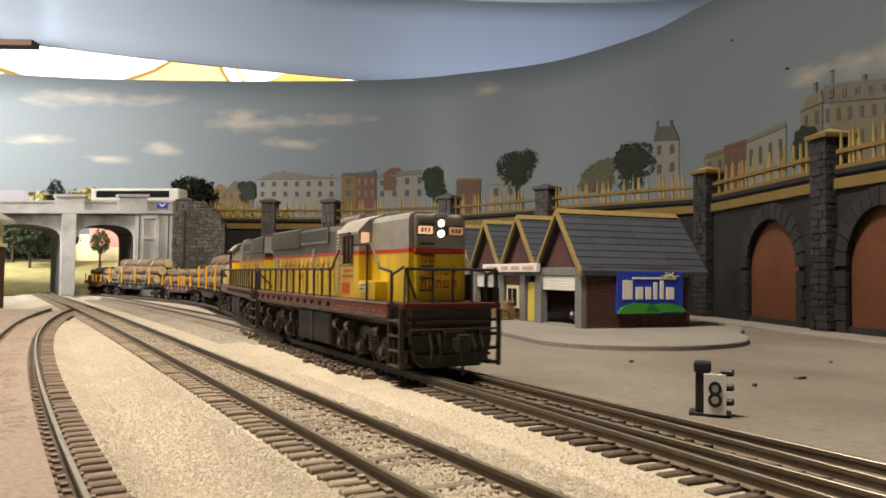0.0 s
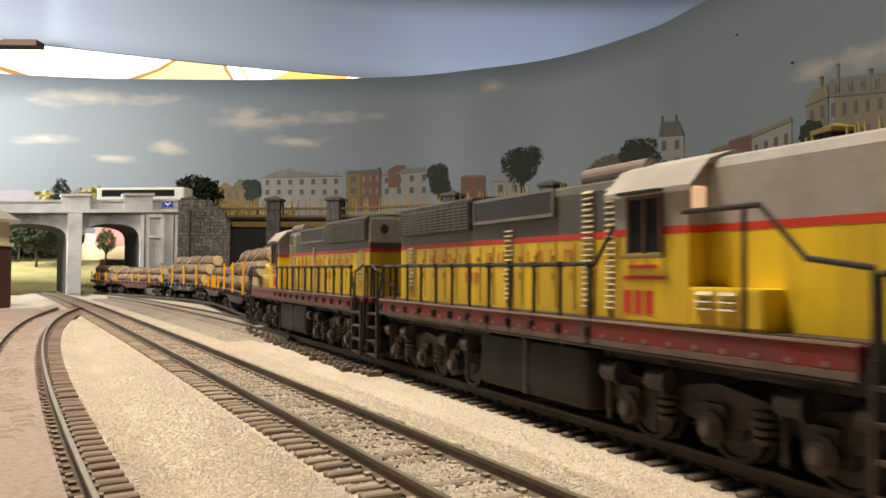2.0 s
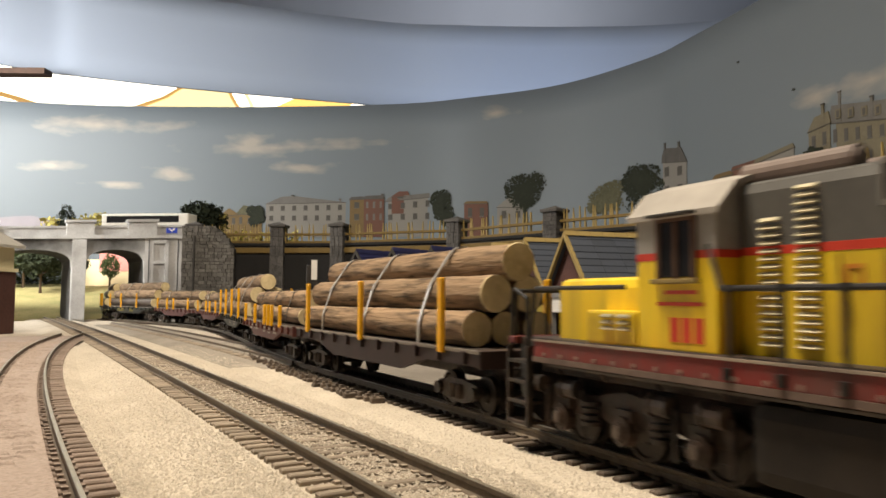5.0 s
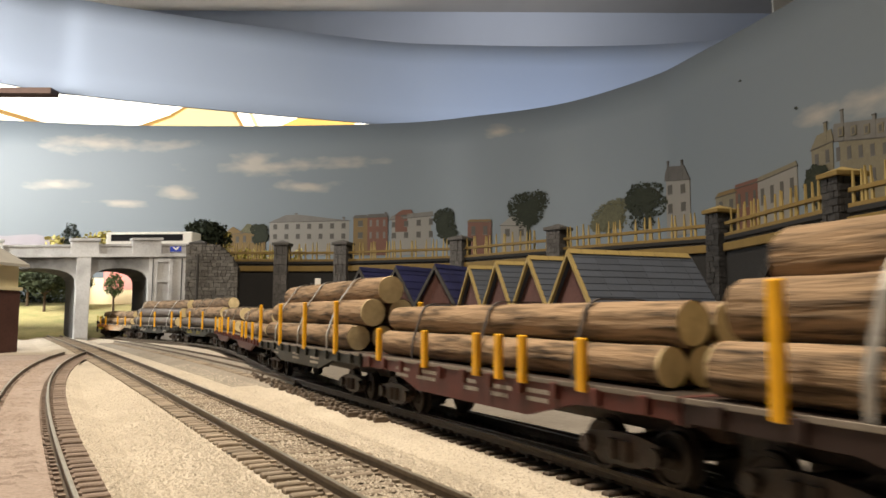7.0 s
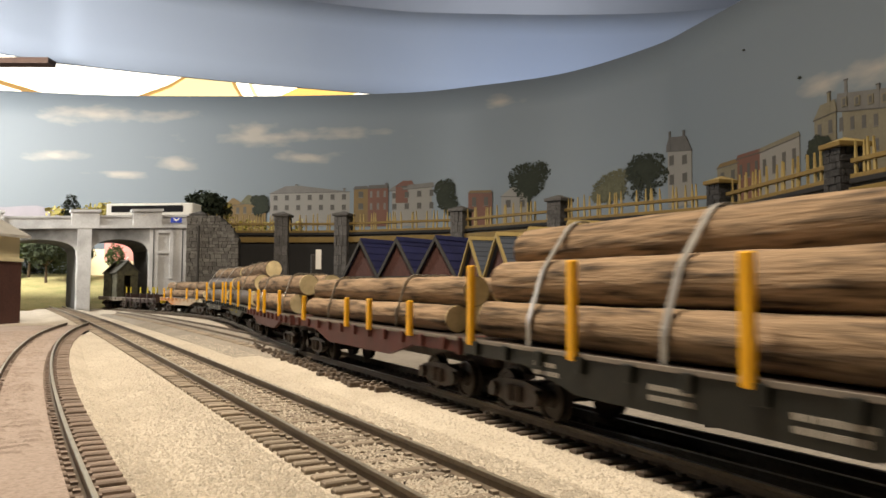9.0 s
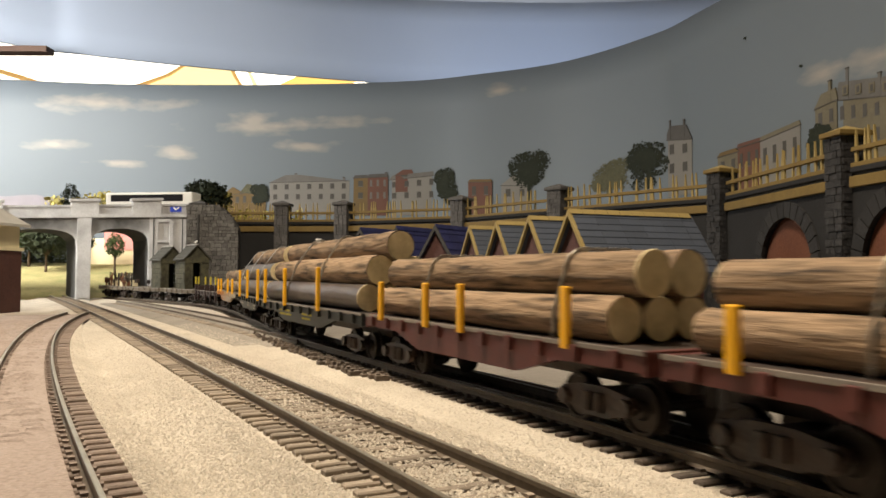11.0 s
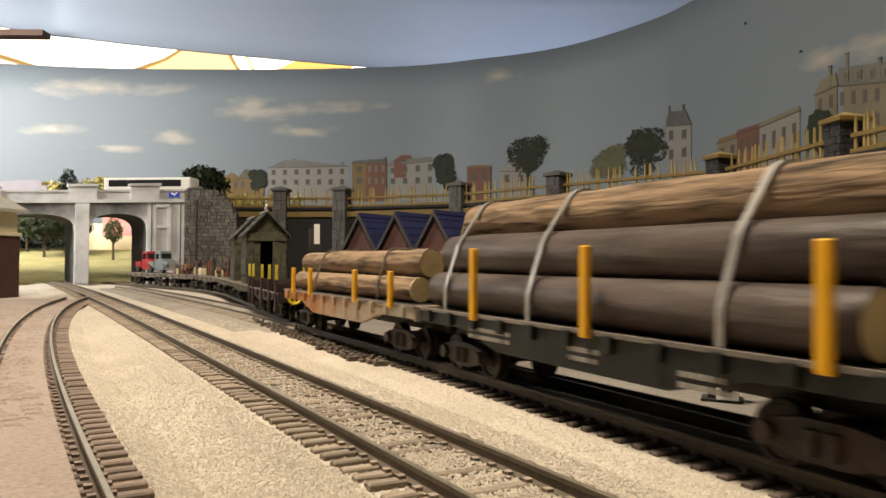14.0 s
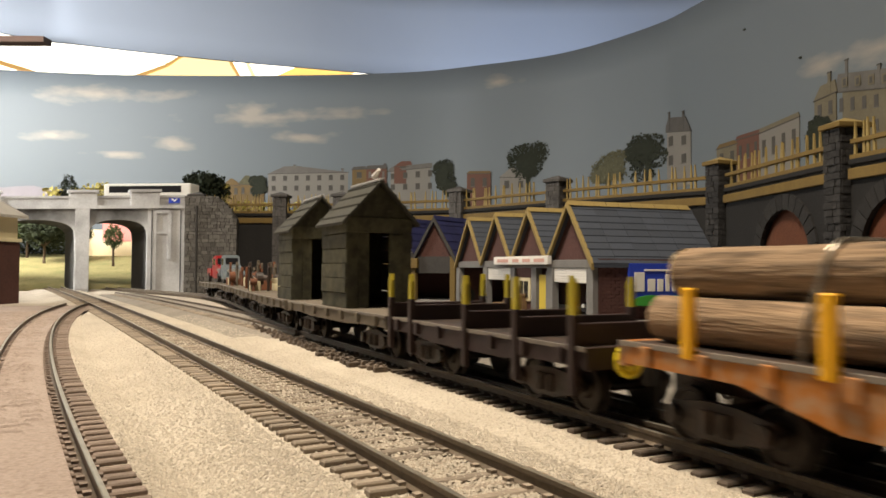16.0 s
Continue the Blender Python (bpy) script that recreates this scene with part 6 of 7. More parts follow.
def log(root, x0, x1, y, z, r, material, seed, name="log"):
    """A log with an uneven, furrowed skin and sawn ends."""
    rnd = random.Random(seed)
    n, m = 28, 44
    bm = bmesh.new()
    rows = []
    ph = rnd.uniform(0, 50)
    bark = material is BARK
    rough, furrow = (0.05, 0.075) if bark else (0.012, 0.0)
    for i in range(m + 1):
        f = i / m
        x = x0 + (x1 - x0) * f
        rr = r * (1.0 + 0.05 * (f - 0.5) * (1 if seed % 2 else -1))
        dy, dz = noise.noise(Vector((x * 0.02, ph, 0))) * r * 0.06, noise.noise(Vector((x * 0.02, ph, 9))) * r * 0.04
        ring = []
        for k in range(n):
            w = 2 * math.pi * k / n + 0.10 * noise.noise(Vector((x * 0.06, k * 0.4, ph)))
            q = 1 + rough * noise.noise(Vector((x * 0.09 + ph, math.cos(w) * 2.6, math.sin(w) * 2.6)))
            if furrow:
                q -= furrow * max(0.0, noise.noise(Vector((x * 0.045 + ph, math.cos(w) * 6.5, math.sin(w) * 6.5))))
                q -= furrow * 0.5 * max(0.0, noise.noise(Vector((x * 0.16, math.cos(w) * 12 + ph, math.sin(w) * 12))))
            ring.append(bm.verts.new((x, y + dy + rr * q * math.cos(w), z + dz + rr * q * math.sin(w))))
        rows.append(ring)
    for a, b in zip(rows, rows[1:]):
        for k in range(n):
            bm.faces.new((a[k], a[(k + 1) % n], b[(k + 1) % n], b[k]))
    lg = part(name, bm, material, root, smooth=True)
    for e, ring in ((x0, 0), (x1, 1)):
        bm = bmesh.new()
        s = 1 if ring else -1
        rod(bm, (e - s * 0.4, y, z), (e + s * 0.05, y, z), r * 0.985, 22, r * 0.955)
        part("sawn_end", bm, ENDGRAIN, lg)
    return lg


def freight_truck(root, xc, rust=False):
    tr = part("truck", box(xc - 3, xc + 3, -9, 9, 3.5, 7.5, 0.4), UNDER, root)
    for s in (-1, 1):
        y0, y1 = sorted((s * 10.4, s * 12.0))
        bm = bmesh.new()
        prism(bm, ((xc - 12, 5.4), (xc - 9, 3.6), (xc - 4, 2.4), (xc + 4, 2.4), (xc + 9, 3.6), (xc + 12, 5.4), (xc + 11, 7.2), (xc + 4, 8.2), (xc - 4, 8.2), (xc - 11, 7.2)), y0, y1, "y")
        part("side_frame", bm, UNDER, tr)
        for dx in (-10, 10):
            bm = bmesh.new()
            rod(bm, (xc + dx, s * 11.5, 5.2), (xc + dx, s * 13.2, 5.2), 1.7, 10)
            part("axle_box", bm, UNDER, tr)
        bm = bmesh.new()
        for dx in (-1.8, 1.8):
            rod(bm, (xc + dx, s * 12.3, 3.4), (xc + dx, s * 12.3, 7.0), 1.1, 8)
        part("spring", bm, UNDER, tr)
    for dx in (-10, 10):
        wheelset(tr, xc + dx, 5.2)


def flat_wagon(label, half, paint, deck=16.3, belly=8.6, pockets=11, category="wagon", group="log wagons", width=16.0, long_truck=True):
    """A flat wagon: fish-bellied side sills, stake pockets, deck, couplers, trucks."""
    root = thing("flat_wagon", label, category, group=group)
    part("deck", box(-half, half, -width + 0.6, width - 0.6, deck - 1.3, deck, 0.2), GREYWAGON if paint is GREYWAGON else UNDER, root, "worn wagon deck")
    for s in (-1, 1):
        y0, y1 = sorted((s * (width - 1.6), s * width))
        bm = bmesh.new()
        k = half * 0.62
        prism(bm, ((-half, deck), (half, deck), (half, deck - 3.6), (k, deck - 3.8), (k * 0.62, belly), (-k * 0.62, belly), (-k, deck - 3.8), (-half, deck - 3.6)), y0, y1, "y")
        sill = part("side_sill", bm, paint, root)
        ya, yb = sorted((s * (width - 0.2), s * (width + 0.35)))
        part("sill_lip", box(-half, half, ya, yb, deck - 0.7, deck + 0.2, 0.1), mat("worn pale lip", (0.22, 0.19, 0.16), 0.6, stain=0.5), sill)
        ya, yb = sorted((s * (width - 0.2), s * (width + 1.1)))
        for i in range(pockets):
            x = -half + 8 + (2 * half - 16) * i / (pockets - 1)
            part("stake_pocket", box(x - 1.2, x + 1.2, ya, yb, deck - 3.4, deck - 0.3, 0.2), paint, sill)
    part("centre_sill", box(-half + 2, half - 2, -4, 4, belly - 0.5, deck - 1.3, 0.3), UNDER, root)
    for s in (-1, 1):
        x0, x1 = sorted((s * (half - 1.4), s * (half + 0.3)))
        part("end_beam", box(x0, x1, -width, width, deck - 4.2, deck + 0.1, 0.2), paint, root)
        bm = bmesh.new()
        quadbox(bm, min(s * half, s * (half + 1.6)), max(s * half, s * (half + 1.6)), -1.2, 1.2, 7.8, 9.8)
        rod(bm, (s * (half + 0.6), -1, 6.4), (s * (half + 0.6), -1, 11), 1.5, 10)
        rod(bm, (s * (half + 0.4), 1.4, 8), (s * (half + 0.4), 1.4, 1.4), 0.4, 6)
        part("coupler", bm, BLACK, root)
    bm = bmesh.new()
    rod(bm, (-half + 1, width - 5, deck - 0.5), (-half + 1, width - 5, deck + 6), 0.4, 8)
    rod(bm, (-half + 0.4, width - 5, deck + 6), (-half + 1.4, width - 5, deck + 6), 2.6, 16)
    part("brake_wheel", bm, BLACK, root)
    for s in (-1, 1):
        freight_truck(root, s * (half - 20))
    return root


def stakes(root, xs, deck, top, w=1.25):
    for s in (-1, 1):
        for x in xs:
            bm = bmesh.new()
            y0, y1 = sorted((s * 16.2, s * 17.6))
            quadbox(bm, x - w, x + w, y0, y1, deck - 1.2, top)
            bmesh.ops.bevel(bm, geom=bm.edges[:], offset=0.25, segments=1, affect="EDGES")
            part("stake", bm, STAKE, root, "bright yellow stake")


def band_over(root, x, outline, material, kind):
    """A strap over the load that follows the pile's outline; chains are made of links."""
    pts = [Vector((x + dx, y, z)) for dx, y, z in outline]
    bm = bmesh.new()
    if kind == "chain":
        run = 0.0
        for a, b in zip(pts, pts[1:]):
            n = max(1, int((b - a).length / 1.25))
            for k in range(n):
                p0, p1 = a.lerp(b, k / n), a.lerp(b, (k + 1.12) / n)
                d = (p1 - p0).normalized()
                side = Vector((1, 0, 0)) if k % 2 else d.cross(Vector((1, 0, 0))).normalized()
                for q in (-0.27, 0.27):
                    rod(bm, p0 + side * q, p1 + side * q, 0.22, 5)
    else:
        w = 0.8 if kind == "band" else 0.5
        ring = []
        for i, p in enumerate(pts):
            d = (pts[min(i + 1, len(pts) - 1)] - pts[max(i - 1, 0)]).normalized()
            out = Vector((0, -d.z, d.y))
            ring.append([bm.verts.new(p + v) for v in (Vector((-w, 0, 0)), Vector((w, 0, 0)), Vector((w, 0, 0)) + out * 0.3, Vector((-w, 0, 0)) + out * 0.3)])
        for a, b in zip(ring, ring[1:]):
            for k in range(4):
                bm.faces.new((a[k], a[(k + 1) % 4], b[(k + 1) % 4], b[k]))
    return part("chain" if kind == "chain" else "strap", bm, material, root, smooth=False)


def load(root, half, deck, r, tiers, mats, seed, tie_xs, tie, skew=0.0, trim=0.0):
    """A pyramid of logs lying on the deck, tied down."""
    rnd = random.Random(seed)
    k = 0
    # each tier rests on the one below; the second lies wide apart, almost over the outer logs
    r *= 0.875 if len(tiers) > 2 else 0.83
    spread, radius = (2.02, 1.27, 0.0), (1.0, 1.08, 1.08)
    pile = []
    z = deck + r
    for tier in range(len(tiers)):
        n, rr = tiers[tier], r * radius[tier]
        if tier == 1:
            z += r * math.sqrt(2.08 ** 2 - 0.75 ** 2)
        elif tier == 2:
            z += r * math.sqrt(2.16 ** 2 - 1.27 ** 2)
        back, front = half - 3 - tier * 2, half - (15, 11, 7)[tier] - trim
        ys = [(i - (n - 1) / 2) * (1 if n == 3 else 2) * spread[tier] * r for i in range(n)]
        for i, y in enumerate(ys):
            x0, x1 = -back + rnd.uniform(-1, 2), front + rnd.uniform(-2, 2)
            log(root, x0, x1, y, z, rr * rnd.uniform(0.95, 1.0), mats[tier] if not isinstance(mats[tier], tuple) else mats[tier][i], seed * 17 + k)
            k += 1
        pile.append((max(ys), z, rr))
    # outline of one taut strap: the hull of the pile's circles above the deck
    R = r + 0.3
    cloud = [(-pile[0][0] - R, deck + 0.2), (pile[0][0] + R, deck + 0.2)]
    for out, zz, rr in pile:
        for sgn in (-1, 1):
            cloud += [(sgn * out + (rr + 0.3) * math.cos(2 * math.pi * q / 28), zz + (rr + 0.3) * math.sin(2 * math.pi * q / 28)) for q in range(28)]
    cloud = sorted(set((round(y, 3), round(zz, 3)) for y, zz in cloud if zz >= deck))
    full = []
    for p in cloud:
        while len(full) > 1 and (full[-1][0] - full[-2][0]) * (p[1] - full[-2][1]) - (full[-1][1] - full[-2][1]) * (p[0] - full[-2][0]) >= 0:
            full.pop()
        full.append(p)
    full = [(full[0][0], deck + 0.1)] + [p for p in full if p[1] > deck + 0.3] + [(full[-1][0], deck + 0.1)]
    top = max(zz for _, zz in full)
    for i, x in enumerate(tie_xs):
        lean = skew * (1 if i % 2 == 0 else -1)
        band_over(root, x, [(lean * (zz - deck) / (top - deck), y, zz) for y, zz in full], {"band": BAND, "strap": DARKBAND, "chain": CHAIN}[tie], tie)


# ---- the train: each vehicle and its place behind the train's front, in millimetres ----
TRAIN = []


def couple(ob, centre, half_pivot, flip=False, z=6.0, dx=0.0):
    TRAIN.append((ob, centre, half_pivot, flip, z))
    return ob


shaped(0.968, 1.0, 1.12)
couple(locomotive(True, (0.0, 3.0, 6.0)), 241, 54)
couple(locomotive(False, (0.0, 3.0, 6.0)), 431, 54, True)

shaped(1.0, 1.06, 1.09)
w = flat_wagon("dark maroon flat wagon stacked with logs under silver straps", 82, BROWNWAGON)
load(w, 82, 16.3, 5.3, (3, 2, 1), (BARK, BARK, BARK), 1, (-50, -4, 42), "band", 0)
stakes(w, (-62, 0, 62), 16.3, 34)
couple(w, 622, 60)
w = flat_wagon("maroon flat wagon with two tiers of long logs under dark straps", 77, MAROON)
load(w, 77, 16.3, 4.7, (3, 2), (BARK, BARK), 2, (-43, 0, 42), "strap", 0, -3)
stakes(w, (-59, -23, 8, 19, 29.5, 51.5), 16.3, 25)
couple(w, 783, 56)
wc2 = w
w = flat_wagon("black flat wagon piled three high with logs under silver straps", 83, DARKGREEN)
load(w, 83, 16.3, 5.3, (3, 2, 1), (BARK, BARK, BARK), 3, (-53, -8, 38), "band", 0, 6)
stakes(w, (-77, -32, 13, 58), 16.3, 34)
couple(w, 944, 61)
wc3 = w
w = flat_wagon("maroon flat wagon with two tiers of logs tied by chains", 80, MAROON)
load(w, 80, 16.3, 4.7, (3, 2), (BARK, BARK), 4, (-44, 28), "chain", 0)
stakes(w, (-63, -7, 16, 50), 16.3, 25)
couple(w, 1110, 60)
w = flat_wagon("maroon flat wagon with two thick tiers of chained logs", 72, MAROON)
load(w, 72, 16.3, 5.4, (3, 2), (BARK, BARK), 5, (-30, 40), "chain", 0)
stakes(w, (-55, -20, 2, 49), 16.3, 27)
couple(w, 1267, 53)
w = flat_wagon("dark green flat wagon with smooth grey logs below bark logs, chained", 82, DARKGREEN)
load(w, 82, 16.3, 5.6, (3, 2, 1), (SMOOTHBARK, BARK, BARK), 6, (-31, 22), "chain", 5, -4)
stakes(w, (-70, -27, 30), 16.3, 32)
couple(w, 1423, 60)
wc6 = w
w = flat_wagon("black flat wagon with smooth and rough logs under three silver straps", 76, DARKGREEN)
load(w, 76, 16.3, 5.6, (3, 2, 1), (SMOOTHBARK, SMOOTHBARK, BARK), 7, (-60, -17, 40), "band", 0, -4)
stakes(w, (-40, 7, 60), 16.3, 32)
couple(w, 1583, 57)
wc7 = w
w = flat_wagon("rusty orange flat wagon with two tiers of logs tied by chains", 75, ORANGEWAGON)
load(w, 75, 16.3, 4.9, (3, 2), (BARK, BARK), 8, (-38, 36), "chain", 2)
stakes(w, (-56, -30, 25, 58), 16.3, 26)
couple(w, 1737, 54)
wc8 = w

# Bars in the place of the wagons' small writing.
for w, colour, rows in ((wc2, "white", ((-46, 9, 12.0), (-30, 12, 12.2), (0, 6, 11.8), (14, 8, 11.6), (30, 8, 12))), (wc3, "white", ((-48, 8, 11.6), (-10, 10, 11), (20, 12, 10.6))), (wc6, "yellow", ((-40, 22, 11.4), (2, 14, 11))), (wc7, "white", ((-44, 20, 11.2), (0, 10, 10.8), (32, 10, 10)))):
    rnd = random.Random(len(rows))
    ink = mat("faded " + colour + " writing", (0.36, 0.33, 0.29) if colour == "white" else (0.30, 0.25, 0.04), 0.8)
    for x, n, z in rows:
        for k in range(2):
            q = x
            while q < x + n:
                d = rnd.uniform(0.8, 1.8)
                part("writing_bar", box(q, q + d, -16.14, -15.9, z - k * 1.7 + 1.3, z - k * 1.7 + 2.2), ink, w)
                q += d + 0.5

# Empty stake wagon.
w = flat_wagon("short empty dark maroon stake wagon with yellow stake tips", 52, BROWNWAGON, group="short wagons", pockets=7, deck=14.0, belly=9.0)
for x in (-50, -34, 1, 26, 48):
    for s in (-1, 1):
        y0, y1 = sorted((s * 15.4, s * 17.0))
        st = part("stake", box(x - 1.1, x + 1.1, y0, y1, 5, 20, 0.3), BROWNWAGON, w)
        bm = bmesh.new()
        prism(bm, ((x - 1.0, 20), (x + 1.0, 20), (x + 0.9, 25), (x + 0.3, 27), (x - 0.3, 27), (x - 0.9, 25)), y0 + 0.2, y1 - 0.2, "y")
        part("stake_tip", bm, mat("dull yellow tip", (0.42, 0.34, 0.02), 0.6), st)
    part("cross_bolster", box(x - 0.8, x + 0.8, -15.4, 15.4, 14, 18.4, 0.3), BROWNWAGON, w)
couple(w, 1875, 35)
bm = bmesh.new()
for k in range(12):
    a, b = (2 * math.pi * (k + q) / 12 for q in (0, 1))
    rod(bm, (56.5, -9 + 2.8 * math.cos(a), 12 + 2.8 * math.sin(a)), (56.5, -9 + 2.8 * math.cos(b), 12 + 2.8 * math.sin(b)), 0.75, 6)
    if k % 3 == 0:
        rod(bm, (56.5, -9, 12), (56.5, -9 + 2.8 * math.cos(a), 12 + 2.8 * math.sin(a)), 0.5, 6)
rod(bm, (53.5, -9, 12), (57, -9, 12), 0.8, 8)
part("brake_wheel", bm, mat("bright yellow", (0.75, 0.6, 0.02), 0.5), w, "bright yellow hand brake wheel")

# Low plank wagons at the tail.
for label, half, pockets, centre, pivot in (
        ("grey plank flat wagon carrying an open wooden hut", 60, 7, 1990, 42), ("grey plank flat wagon carrying a second wooden hut", 56, 6, 2110, 38),
        ("grey plank flat wagon heaped with machinery and crates", 56, 5, 2226, 38), ("grey plank flat wagon heaped with rusty machinery", 56, 5, 2342, 38), ("grey plank flat wagon carrying small old lorries", 58, 6, 2460, 40)):
    couple(flat_wagon(label, half, GREYWAGON, group="short wagons", pockets=pockets, deck=14.0, belly=9.5), centre, pivot)


shaped(1.0, 1.0, 1.22)


def hut(label, seed):
    root = thing("wooden_hut", label, "hut", group="wooden huts")
    rnd = random.Random(seed)
    W, L, E, R = 14.0, 15.0, 29.0, 41.0
    for s in (-1, 1):
        for k in range(6):
            y0, y1 = sorted((s * (W - 1.2), s * (W + rnd.uniform(-0.2, 0.5))))
            ob = part("plank", box(-L, L, y0, y1, k * E / 6 + 0.1, (k + 1) * E / 6 - 0.1, 0.15), HUT, root)
    part("back_wall", box(-L, -L + 1.2, -W + 1, W - 1, 0, E), HUT, root)
    for y0, y1 in ((-W + 0.3, -4.2), (4.2, W - 0.3)):
        n = 2
        for k in range(n):
            part("plank", box(L - 1.4, L + rnd.uniform(-0.1, 0.4), y0 + (y1 - y0) * k / n + 0.1, y0 + (y1 - y0) * (k + 1) / n - 0.1, 0, E, 0.15), HUT, root)
    part("door_lintel", box(L - 1.2, L + 0.8, -W, W, 24.5, E + 0.5, 0.3), HUT, root)
    part("door", box(L - 0.6, L + 0.6, 4.6, 9.6, 0.5, 24, 0.3), HUT, root, "open olive plank door")
    for x in (-L, L - 1.2):
        bm = bmesh.new()
        prism(bm, ((-W + 0.2, E), (W - 0.2, E), (0, R - 1)), x, x + 1.2)
        part("gable", bm, HUT, root)
    for s in (-1, 1):
        bm = bmesh.new()
        prism(bm, ((s * (W + 2.4), E - 2.2), (0, R), (0, R + 0.9), (s * (W + 2.6), E - 1.3)), -L - 2, L + 2.5)
        part("roof_slope", bm, HUTROOF, root, "worn dark felt roof slope")
        for k in range(4):
            f = (k + 0.5) / 4
            bm = bmesh.new()
            quadbox(bm, -L - 2, L + 2.4, s * (W + 2.4) * (1 - f) - 0.3, s * (W + 2.4) * (1 - f) + 0.3, E - 1.3 + (R + 0.9 - E + 1.3) * f, E - 0.7 + (R + 0.9 - E + 1.3) * f)
            part("roof_batten", bm, HUTROOF, root)
    part("ridge_cap", box(-L - 2, L + 2.6, -1.0, 1.0, R + 0.4, R + 1.4, 0.3), GREY, root)
    return root


h1 = couple(hut("olive plank hut with an open doorway, on the flat wagon", 1), 1992, 12, z=21.3)
bm = bmesh.new()
for (x0, y0, z0, ra), (x1, y1, z1, rb) in zip(((6, 0, 44.2, 0.2), (8.5, 0, 43.6, 0.9), (10.5, 0, 43.8, 1.3), (12.5, 0, 44.6, 0.9), (13.6, 0, 45.2, 0.8)), ((8.5, 0, 43.6, 0.9), (10.5, 0, 43.8, 1.3), (12.5, 0, 44.6, 0.9), (13.6, 0, 45.2, 0.8), (14.8, 0, 44.9, 0.2))):
    rod(bm, (x0, y0, z0), (x1, y1, z1), ra, 10, rb)
for y in (-0.5, 0.5):
    rod(bm, (10.8, y, 41.8), (10.8, y, 43.4), 0.2, 6)
part("gull_ornament", bm, WHITE, h1, "small white gull ornament on the ridge")
couple(hut("second olive plank hut standing behind the first", 2), 2070, 12, z=21.3)


shaped()


def old_lorry(label, paint, k=1.0):
    root = thing("old_lorry", label, "lorry", group="old lorries")
    bm = bmesh.new()
    prism(bm, ((-2, 3), (17, 3), (17.5, 9), (15, 11), (4, 12), (3, 18.4), (1.5, 19.4), (-8, 19.4), (-10, 17), (-10, 3)), -6.0, 6.0, "y")
    bmesh.ops.bevel(bm, geom=bm.edges[:], offset=0.9, segments=2, affect="EDGES")
    body = part("cab", bm, paint, root)
    part("windscreen", box(3.1, 3.9, -4.8, 4.8, 12.6, 17.4, 0.2), GLASS, body)
    for s in (-1, 1):
        y0, y1 = sorted((s * 5.7, s * 6.2))
        part("side_window", box(-7, 1, y0, y1, 12.4, 17.2, 0.2), GLASS, body)
        bm = bmesh.new()
        prism(bm, [(11 + 5.2 * math.cos(w), 3 + 5.6 * math.sin(w)) for w in np.linspace(0, math.pi, 10)], s * 5.0, s * 8.0, "y")
        part("mudguard", bm, paint, root)
        bm = bmesh.new()
        rod(bm, (17, s * 4.6, 8.5), (18.6, s * 4.6, 8.5), 1.3, 12)
        part("headlight", bm, BAND, root)
        for x in (11, -16):
            bm = bmesh.new()
            rod(bm, (x, s * 5.2, 3.4), (x, s * 7.8, 3.4), 3.4, 16)
            part("wheel", bm, BLACK, root)
    part("grille", box(17.2, 18.0, -3, 3, 4, 10, 0.3), BAND, root)
    part("bumper", box(18, 19, -7, 7, 2.6, 4.2, 0.3), BAND, root)
    part("load_bed", box(-24, -10, -7, 7, 4.5, 10, 0.6), paint, root)
    return root


shaped(1.35, 1.25, 1.4)
couple(old_lorry("bright red old lorry with rounded mudguards, on the flat wagon", mat("red lorry paint", (0.33, 0.016, 0.018), 0.35, stain=0.3, stain_size=60)), 2484, 10, z=21.3)
couple(old_lorry("grey-blue old lorry on the flat wagon", mat("grey-blue lorry paint", (0.16, 0.19, 0.21), 0.4, stain=0.4)), 2440, 10, z=21.3)


def machinery(label, seed, centre):
    root = thing("scrap_load", label, "machinery", group="scrap loads")
    rnd = random.Random(seed)
    rust = mat("rusty machinery", (0.20, 0.075, 0.035), 0.8, dark=(0.06, 0.04, 0.03), grain=0.5, stain=0.5, stain_size=90)
    for k in range(5):
        x, y = rnd.uniform(-14, 14), rnd.uniform(-10, 8)
        part("crate", box(x - 3, x + 3, y - 3, y + 3, 0, rnd.uniform(3, 7), 0.3), rust if k % 2 else CREAM, root)
    for k in range(5):
        x, y, r = rnd.uniform(-15, 15), rnd.uniform(-12, 10), rnd.uniform(1.6, 3.2)
        bm = bmesh.new()
        rod(bm, (x, y - 2, r + 3), (x, y + 2, r + 3), r, 14)
        rod(bm, (x, y, 0), (x, y, r + 4), 1.0, 8)
        part("flywheel", bm, rust if k % 2 else UNDER, root)
    for k in range(6):
        bm = bmesh.new()
        x, y, h = rnd.uniform(-15, 15), rnd.uniform(-12, 10), rnd.uniform(8, 15)
        rod(bm, (x, y, 0), (x + rnd.uniform(-3, 3), y, h), 0.9, 8)
        rod(bm, (x - 2, y, h * 0.8), (x + 3, y, h * 0.9), 0.7, 6)
        part("lever", bm, (rust, UNDER, GREYWAGON)[k % 3], root)
    return couple(root, centre, 10, z=21.3)


shaped(1.25, 1.1, 1.35)
machinery("heap of rusty machinery and crates on the flat wagon", 1, 2205)
machinery("heap of rusty machinery parts and levers on the flat wagon", 2, 2250)
machinery("heap of rusty gear wheels and crates on the flat wagon", 3, 2325)
machinery("heap of machine parts beside crates on the flat wagon", 4, 2362)

shaped()
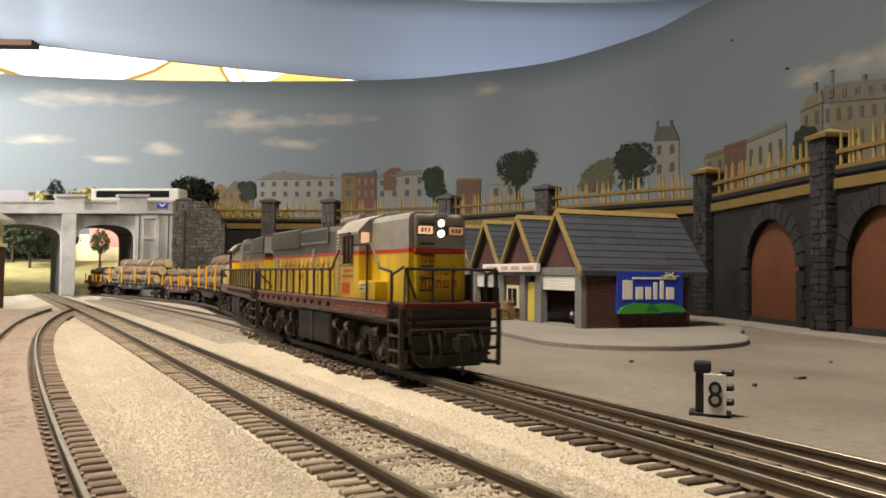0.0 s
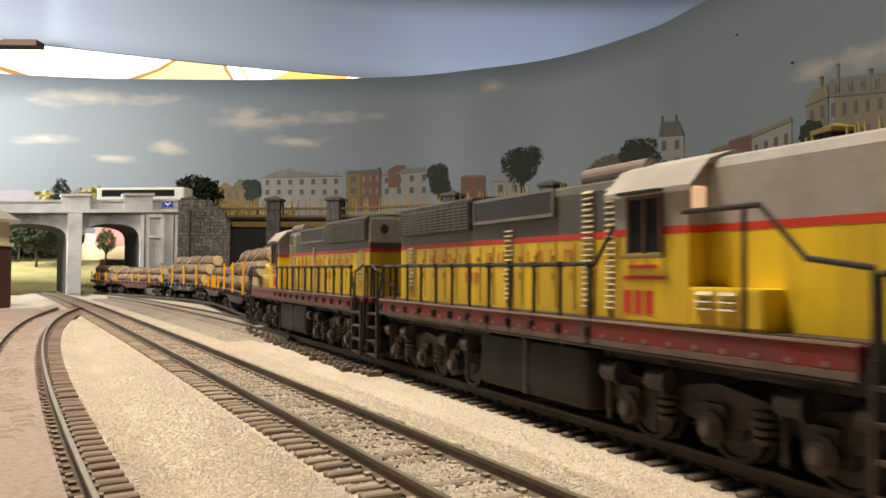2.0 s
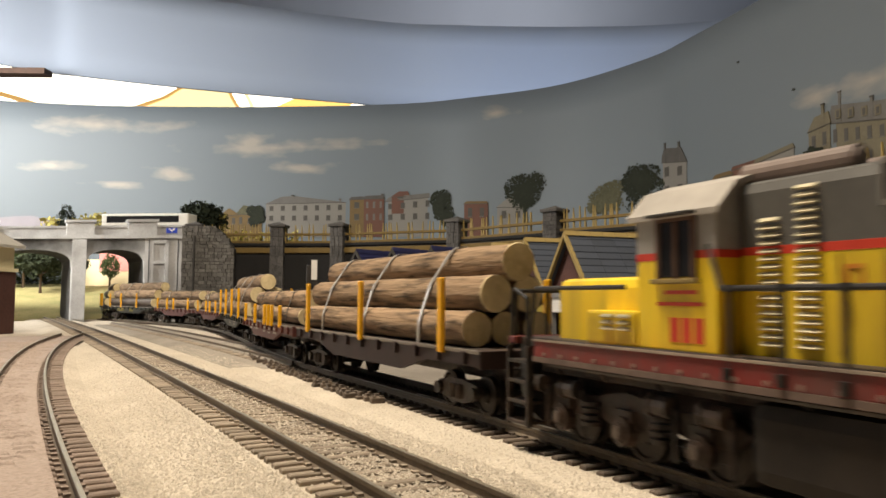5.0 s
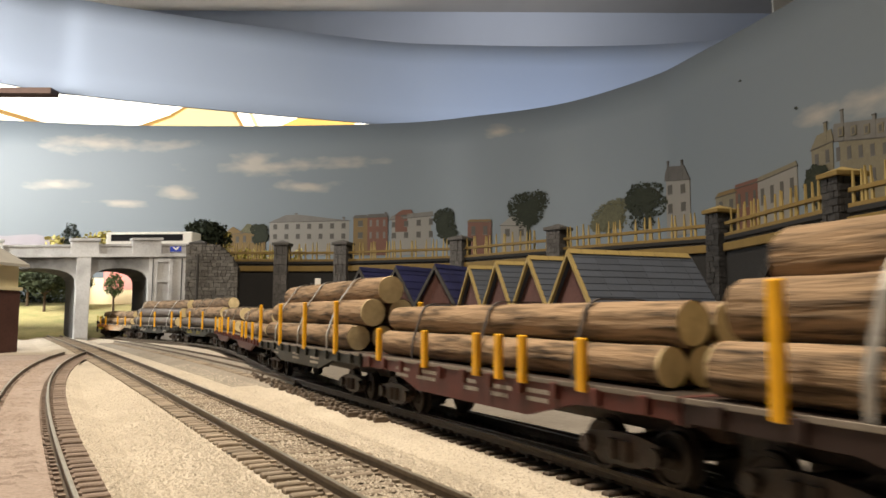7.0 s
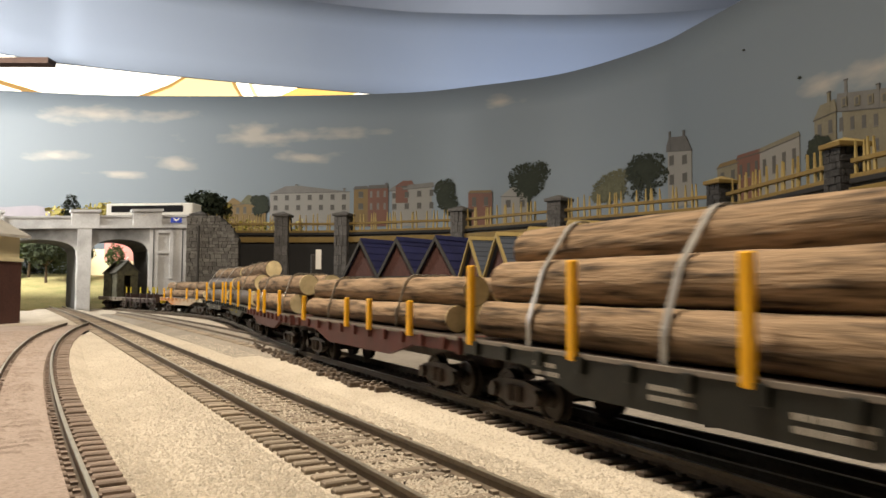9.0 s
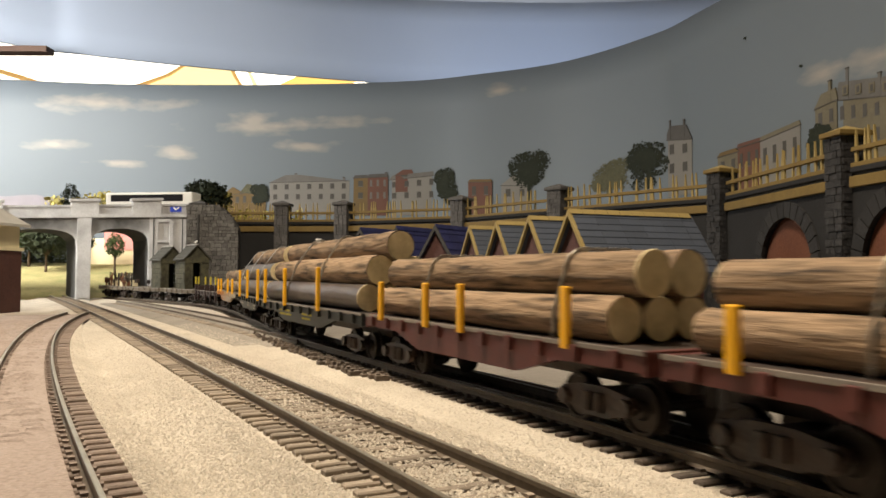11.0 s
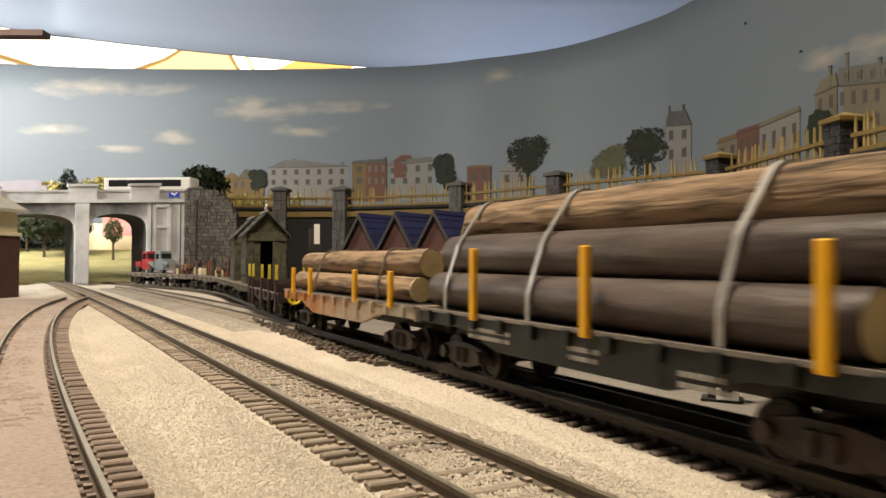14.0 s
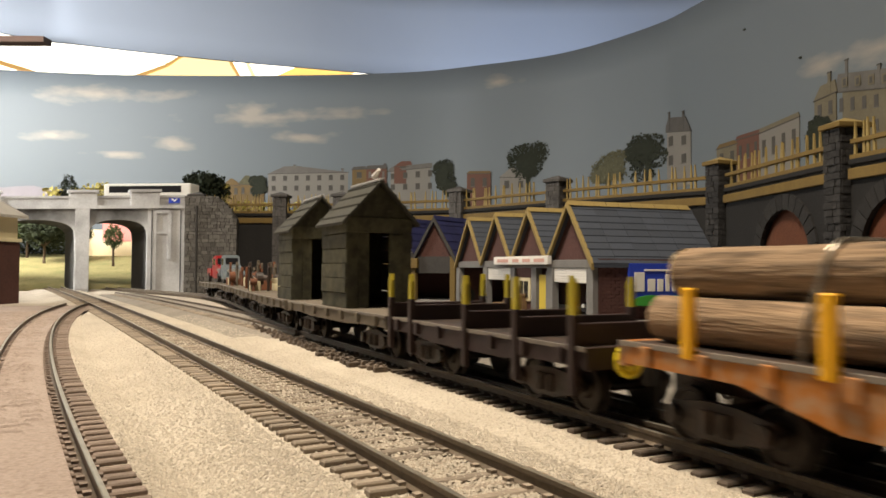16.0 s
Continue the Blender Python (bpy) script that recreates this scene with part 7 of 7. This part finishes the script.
# Loose grains of ballast on the ground near the viewing spot.
rnd = random.Random(77)
verts, faces = [], []
for k in range(125000):
    y = 95 + 430 * rnd.random() ** 1.8
    x = rnd.uniform(-0.62, 0.46) * y * 1.05
    xm, xl, xa = (line_x(c, y * 0.001) * 1000 for c in (MIDDLE, LEFT, MAIN))
    if x < xl + 15 or x > xa - 17:
        continue
    sl, sm, sa = (1 / math.hypot(1, (line_x(c, y * 0.001 + 0.01) - line_x(c, y * 0.001 - 0.01)) / 0.02) for c in (LEFT, MIDDLE, MAIN))
    pm = abs(x - xm) * sm
    pl = (x - xl) * sl
    if pl < 15.5:
        continue
    d = min(pm - 24, abs(x - xa) * sa - 26, (pl - 17) * 2)
    z0 = 3.2 if pm < 9.5 else 2.5 if d < 0 else max(0.0, 2.45 * (1 - d / 12))
    if 7.3 < pm < 9.4 or 9.4 <= pm < 16 and rnd.random() < 0.7:
        continue
    r = rnd.uniform(0.16, 0.42)
    n = len(verts)
    a = rnd.uniform(0, 6.3)
    verts += [(v[0] * 0.001, v[1] * 0.001, v[2] * 0.001) for v in [(x + r * math.cos(a + q), y + r * math.sin(a + q), z0 + r * rnd.uniform(0, 0.35)) for q in (0, 1.5, 3.2, 4.6)] + [(x + rnd.uniform(-0.1, 0.1), y, z0 + r * rnd.uniform(0.7, 1.2))]]
    faces += [(n + i, n + (i + 1) % 4, n + 4) for i in range(4)]
me = bpy.data.meshes.new("ballast_grains")
me.from_pydata(verts, [], faces)
me.materials.append(GRAIN)
tagged(new("ballast_grains", me), "loose pale ballast grains between the tracks", "ballast", kind="stuff")

# Faint ridges over the buried sleepers of the siding.
rnd = random.Random(5)
bm = bmesh.new()
u = 0.06
while u < 0.5:
    for k in range(9):
        a = rnd.uniform(-58, -16) if k < 6 else rnd.uniform(-13, 2)
        p = left_line.point(u + rnd.uniform(-0.0004, 0.0004), a * 0.001) * 1000
        m = at(p.x, p.y, 3.48, left_line.heading(u) + rnd.uniform(-3, 3))
        half_w = rnd.uniform(1.5, 4)
        v = [(-0.9, -half_w, 0), (0.9, -half_w, 0), (0.9, half_w, 0), (-0.9, half_w, 0)]
        q = [bm.verts.new((m @ (Vector(c) * 0.001)) * 1000) for c in v]
        t0, t1 = (bm.verts.new((m @ (Vector(c) * 0.001)) * 1000) for c in ((0, -half_w * 0.7, 0.62), (0, half_w * 0.7, 0.62)))
        bm.faces.new((q[0], q[1], t0))
        bm.faces.new((q[1], q[2], t1, t0))
        bm.faces.new((q[2], q[3], t1))
        bm.faces.new((q[3], q[0], t0, t1))
    u += 0.0052
tagged(part("ballast_ridges", bm, PINKBED), "faint ballast ridges over buried sleepers", "ballast", kind="stuff")

# Millimetres run by the train since the start.
RUN_T = (0, 0.5, 1, 1.5, 2, 2.5, 3, 3.5, 4, 4.5, 5, 5.5, 6, 6.5, 7, 7.5, 8, 8.5, 9, 9.5, 10, 10.5, 11, 11.5, 12, 12.5, 13, 13.5, 14, 14.5, 15, 15.5, 16)
RUN_S = (0, 36, 74, 112, 155, 197, 239, 284, 331, 381, 434, 489, 550, 609, 668, 728, 788, 849, 910, 970, 1030, 1090, 1149, 1209, 1268, 1328, 1391, 1455, 1515, 1572, 1633, 1696, 1760)


def vehicle_pose(centre, half, flip, z, run):
    """Both pivots stand on the line."""
    a = main_line.raw((centre - half - run) * 0.001)
    b = main_line.raw((centre + half - run) * 0.001)
    c, d = (a + b) / 2, a - b
    return pose(c.x, c.y, z * 0.001, 0, 0, math.degrees(math.atan2(d.y, d.x)) + (180 if flip else 0))


def motions():
    for ob, centre, half, flip, z in TRAIN:
        walk(ob, [(t, vehicle_pose(centre, half, flip, z, s)) for t, s in zip(RUN_T, RUN_S)])


motions()
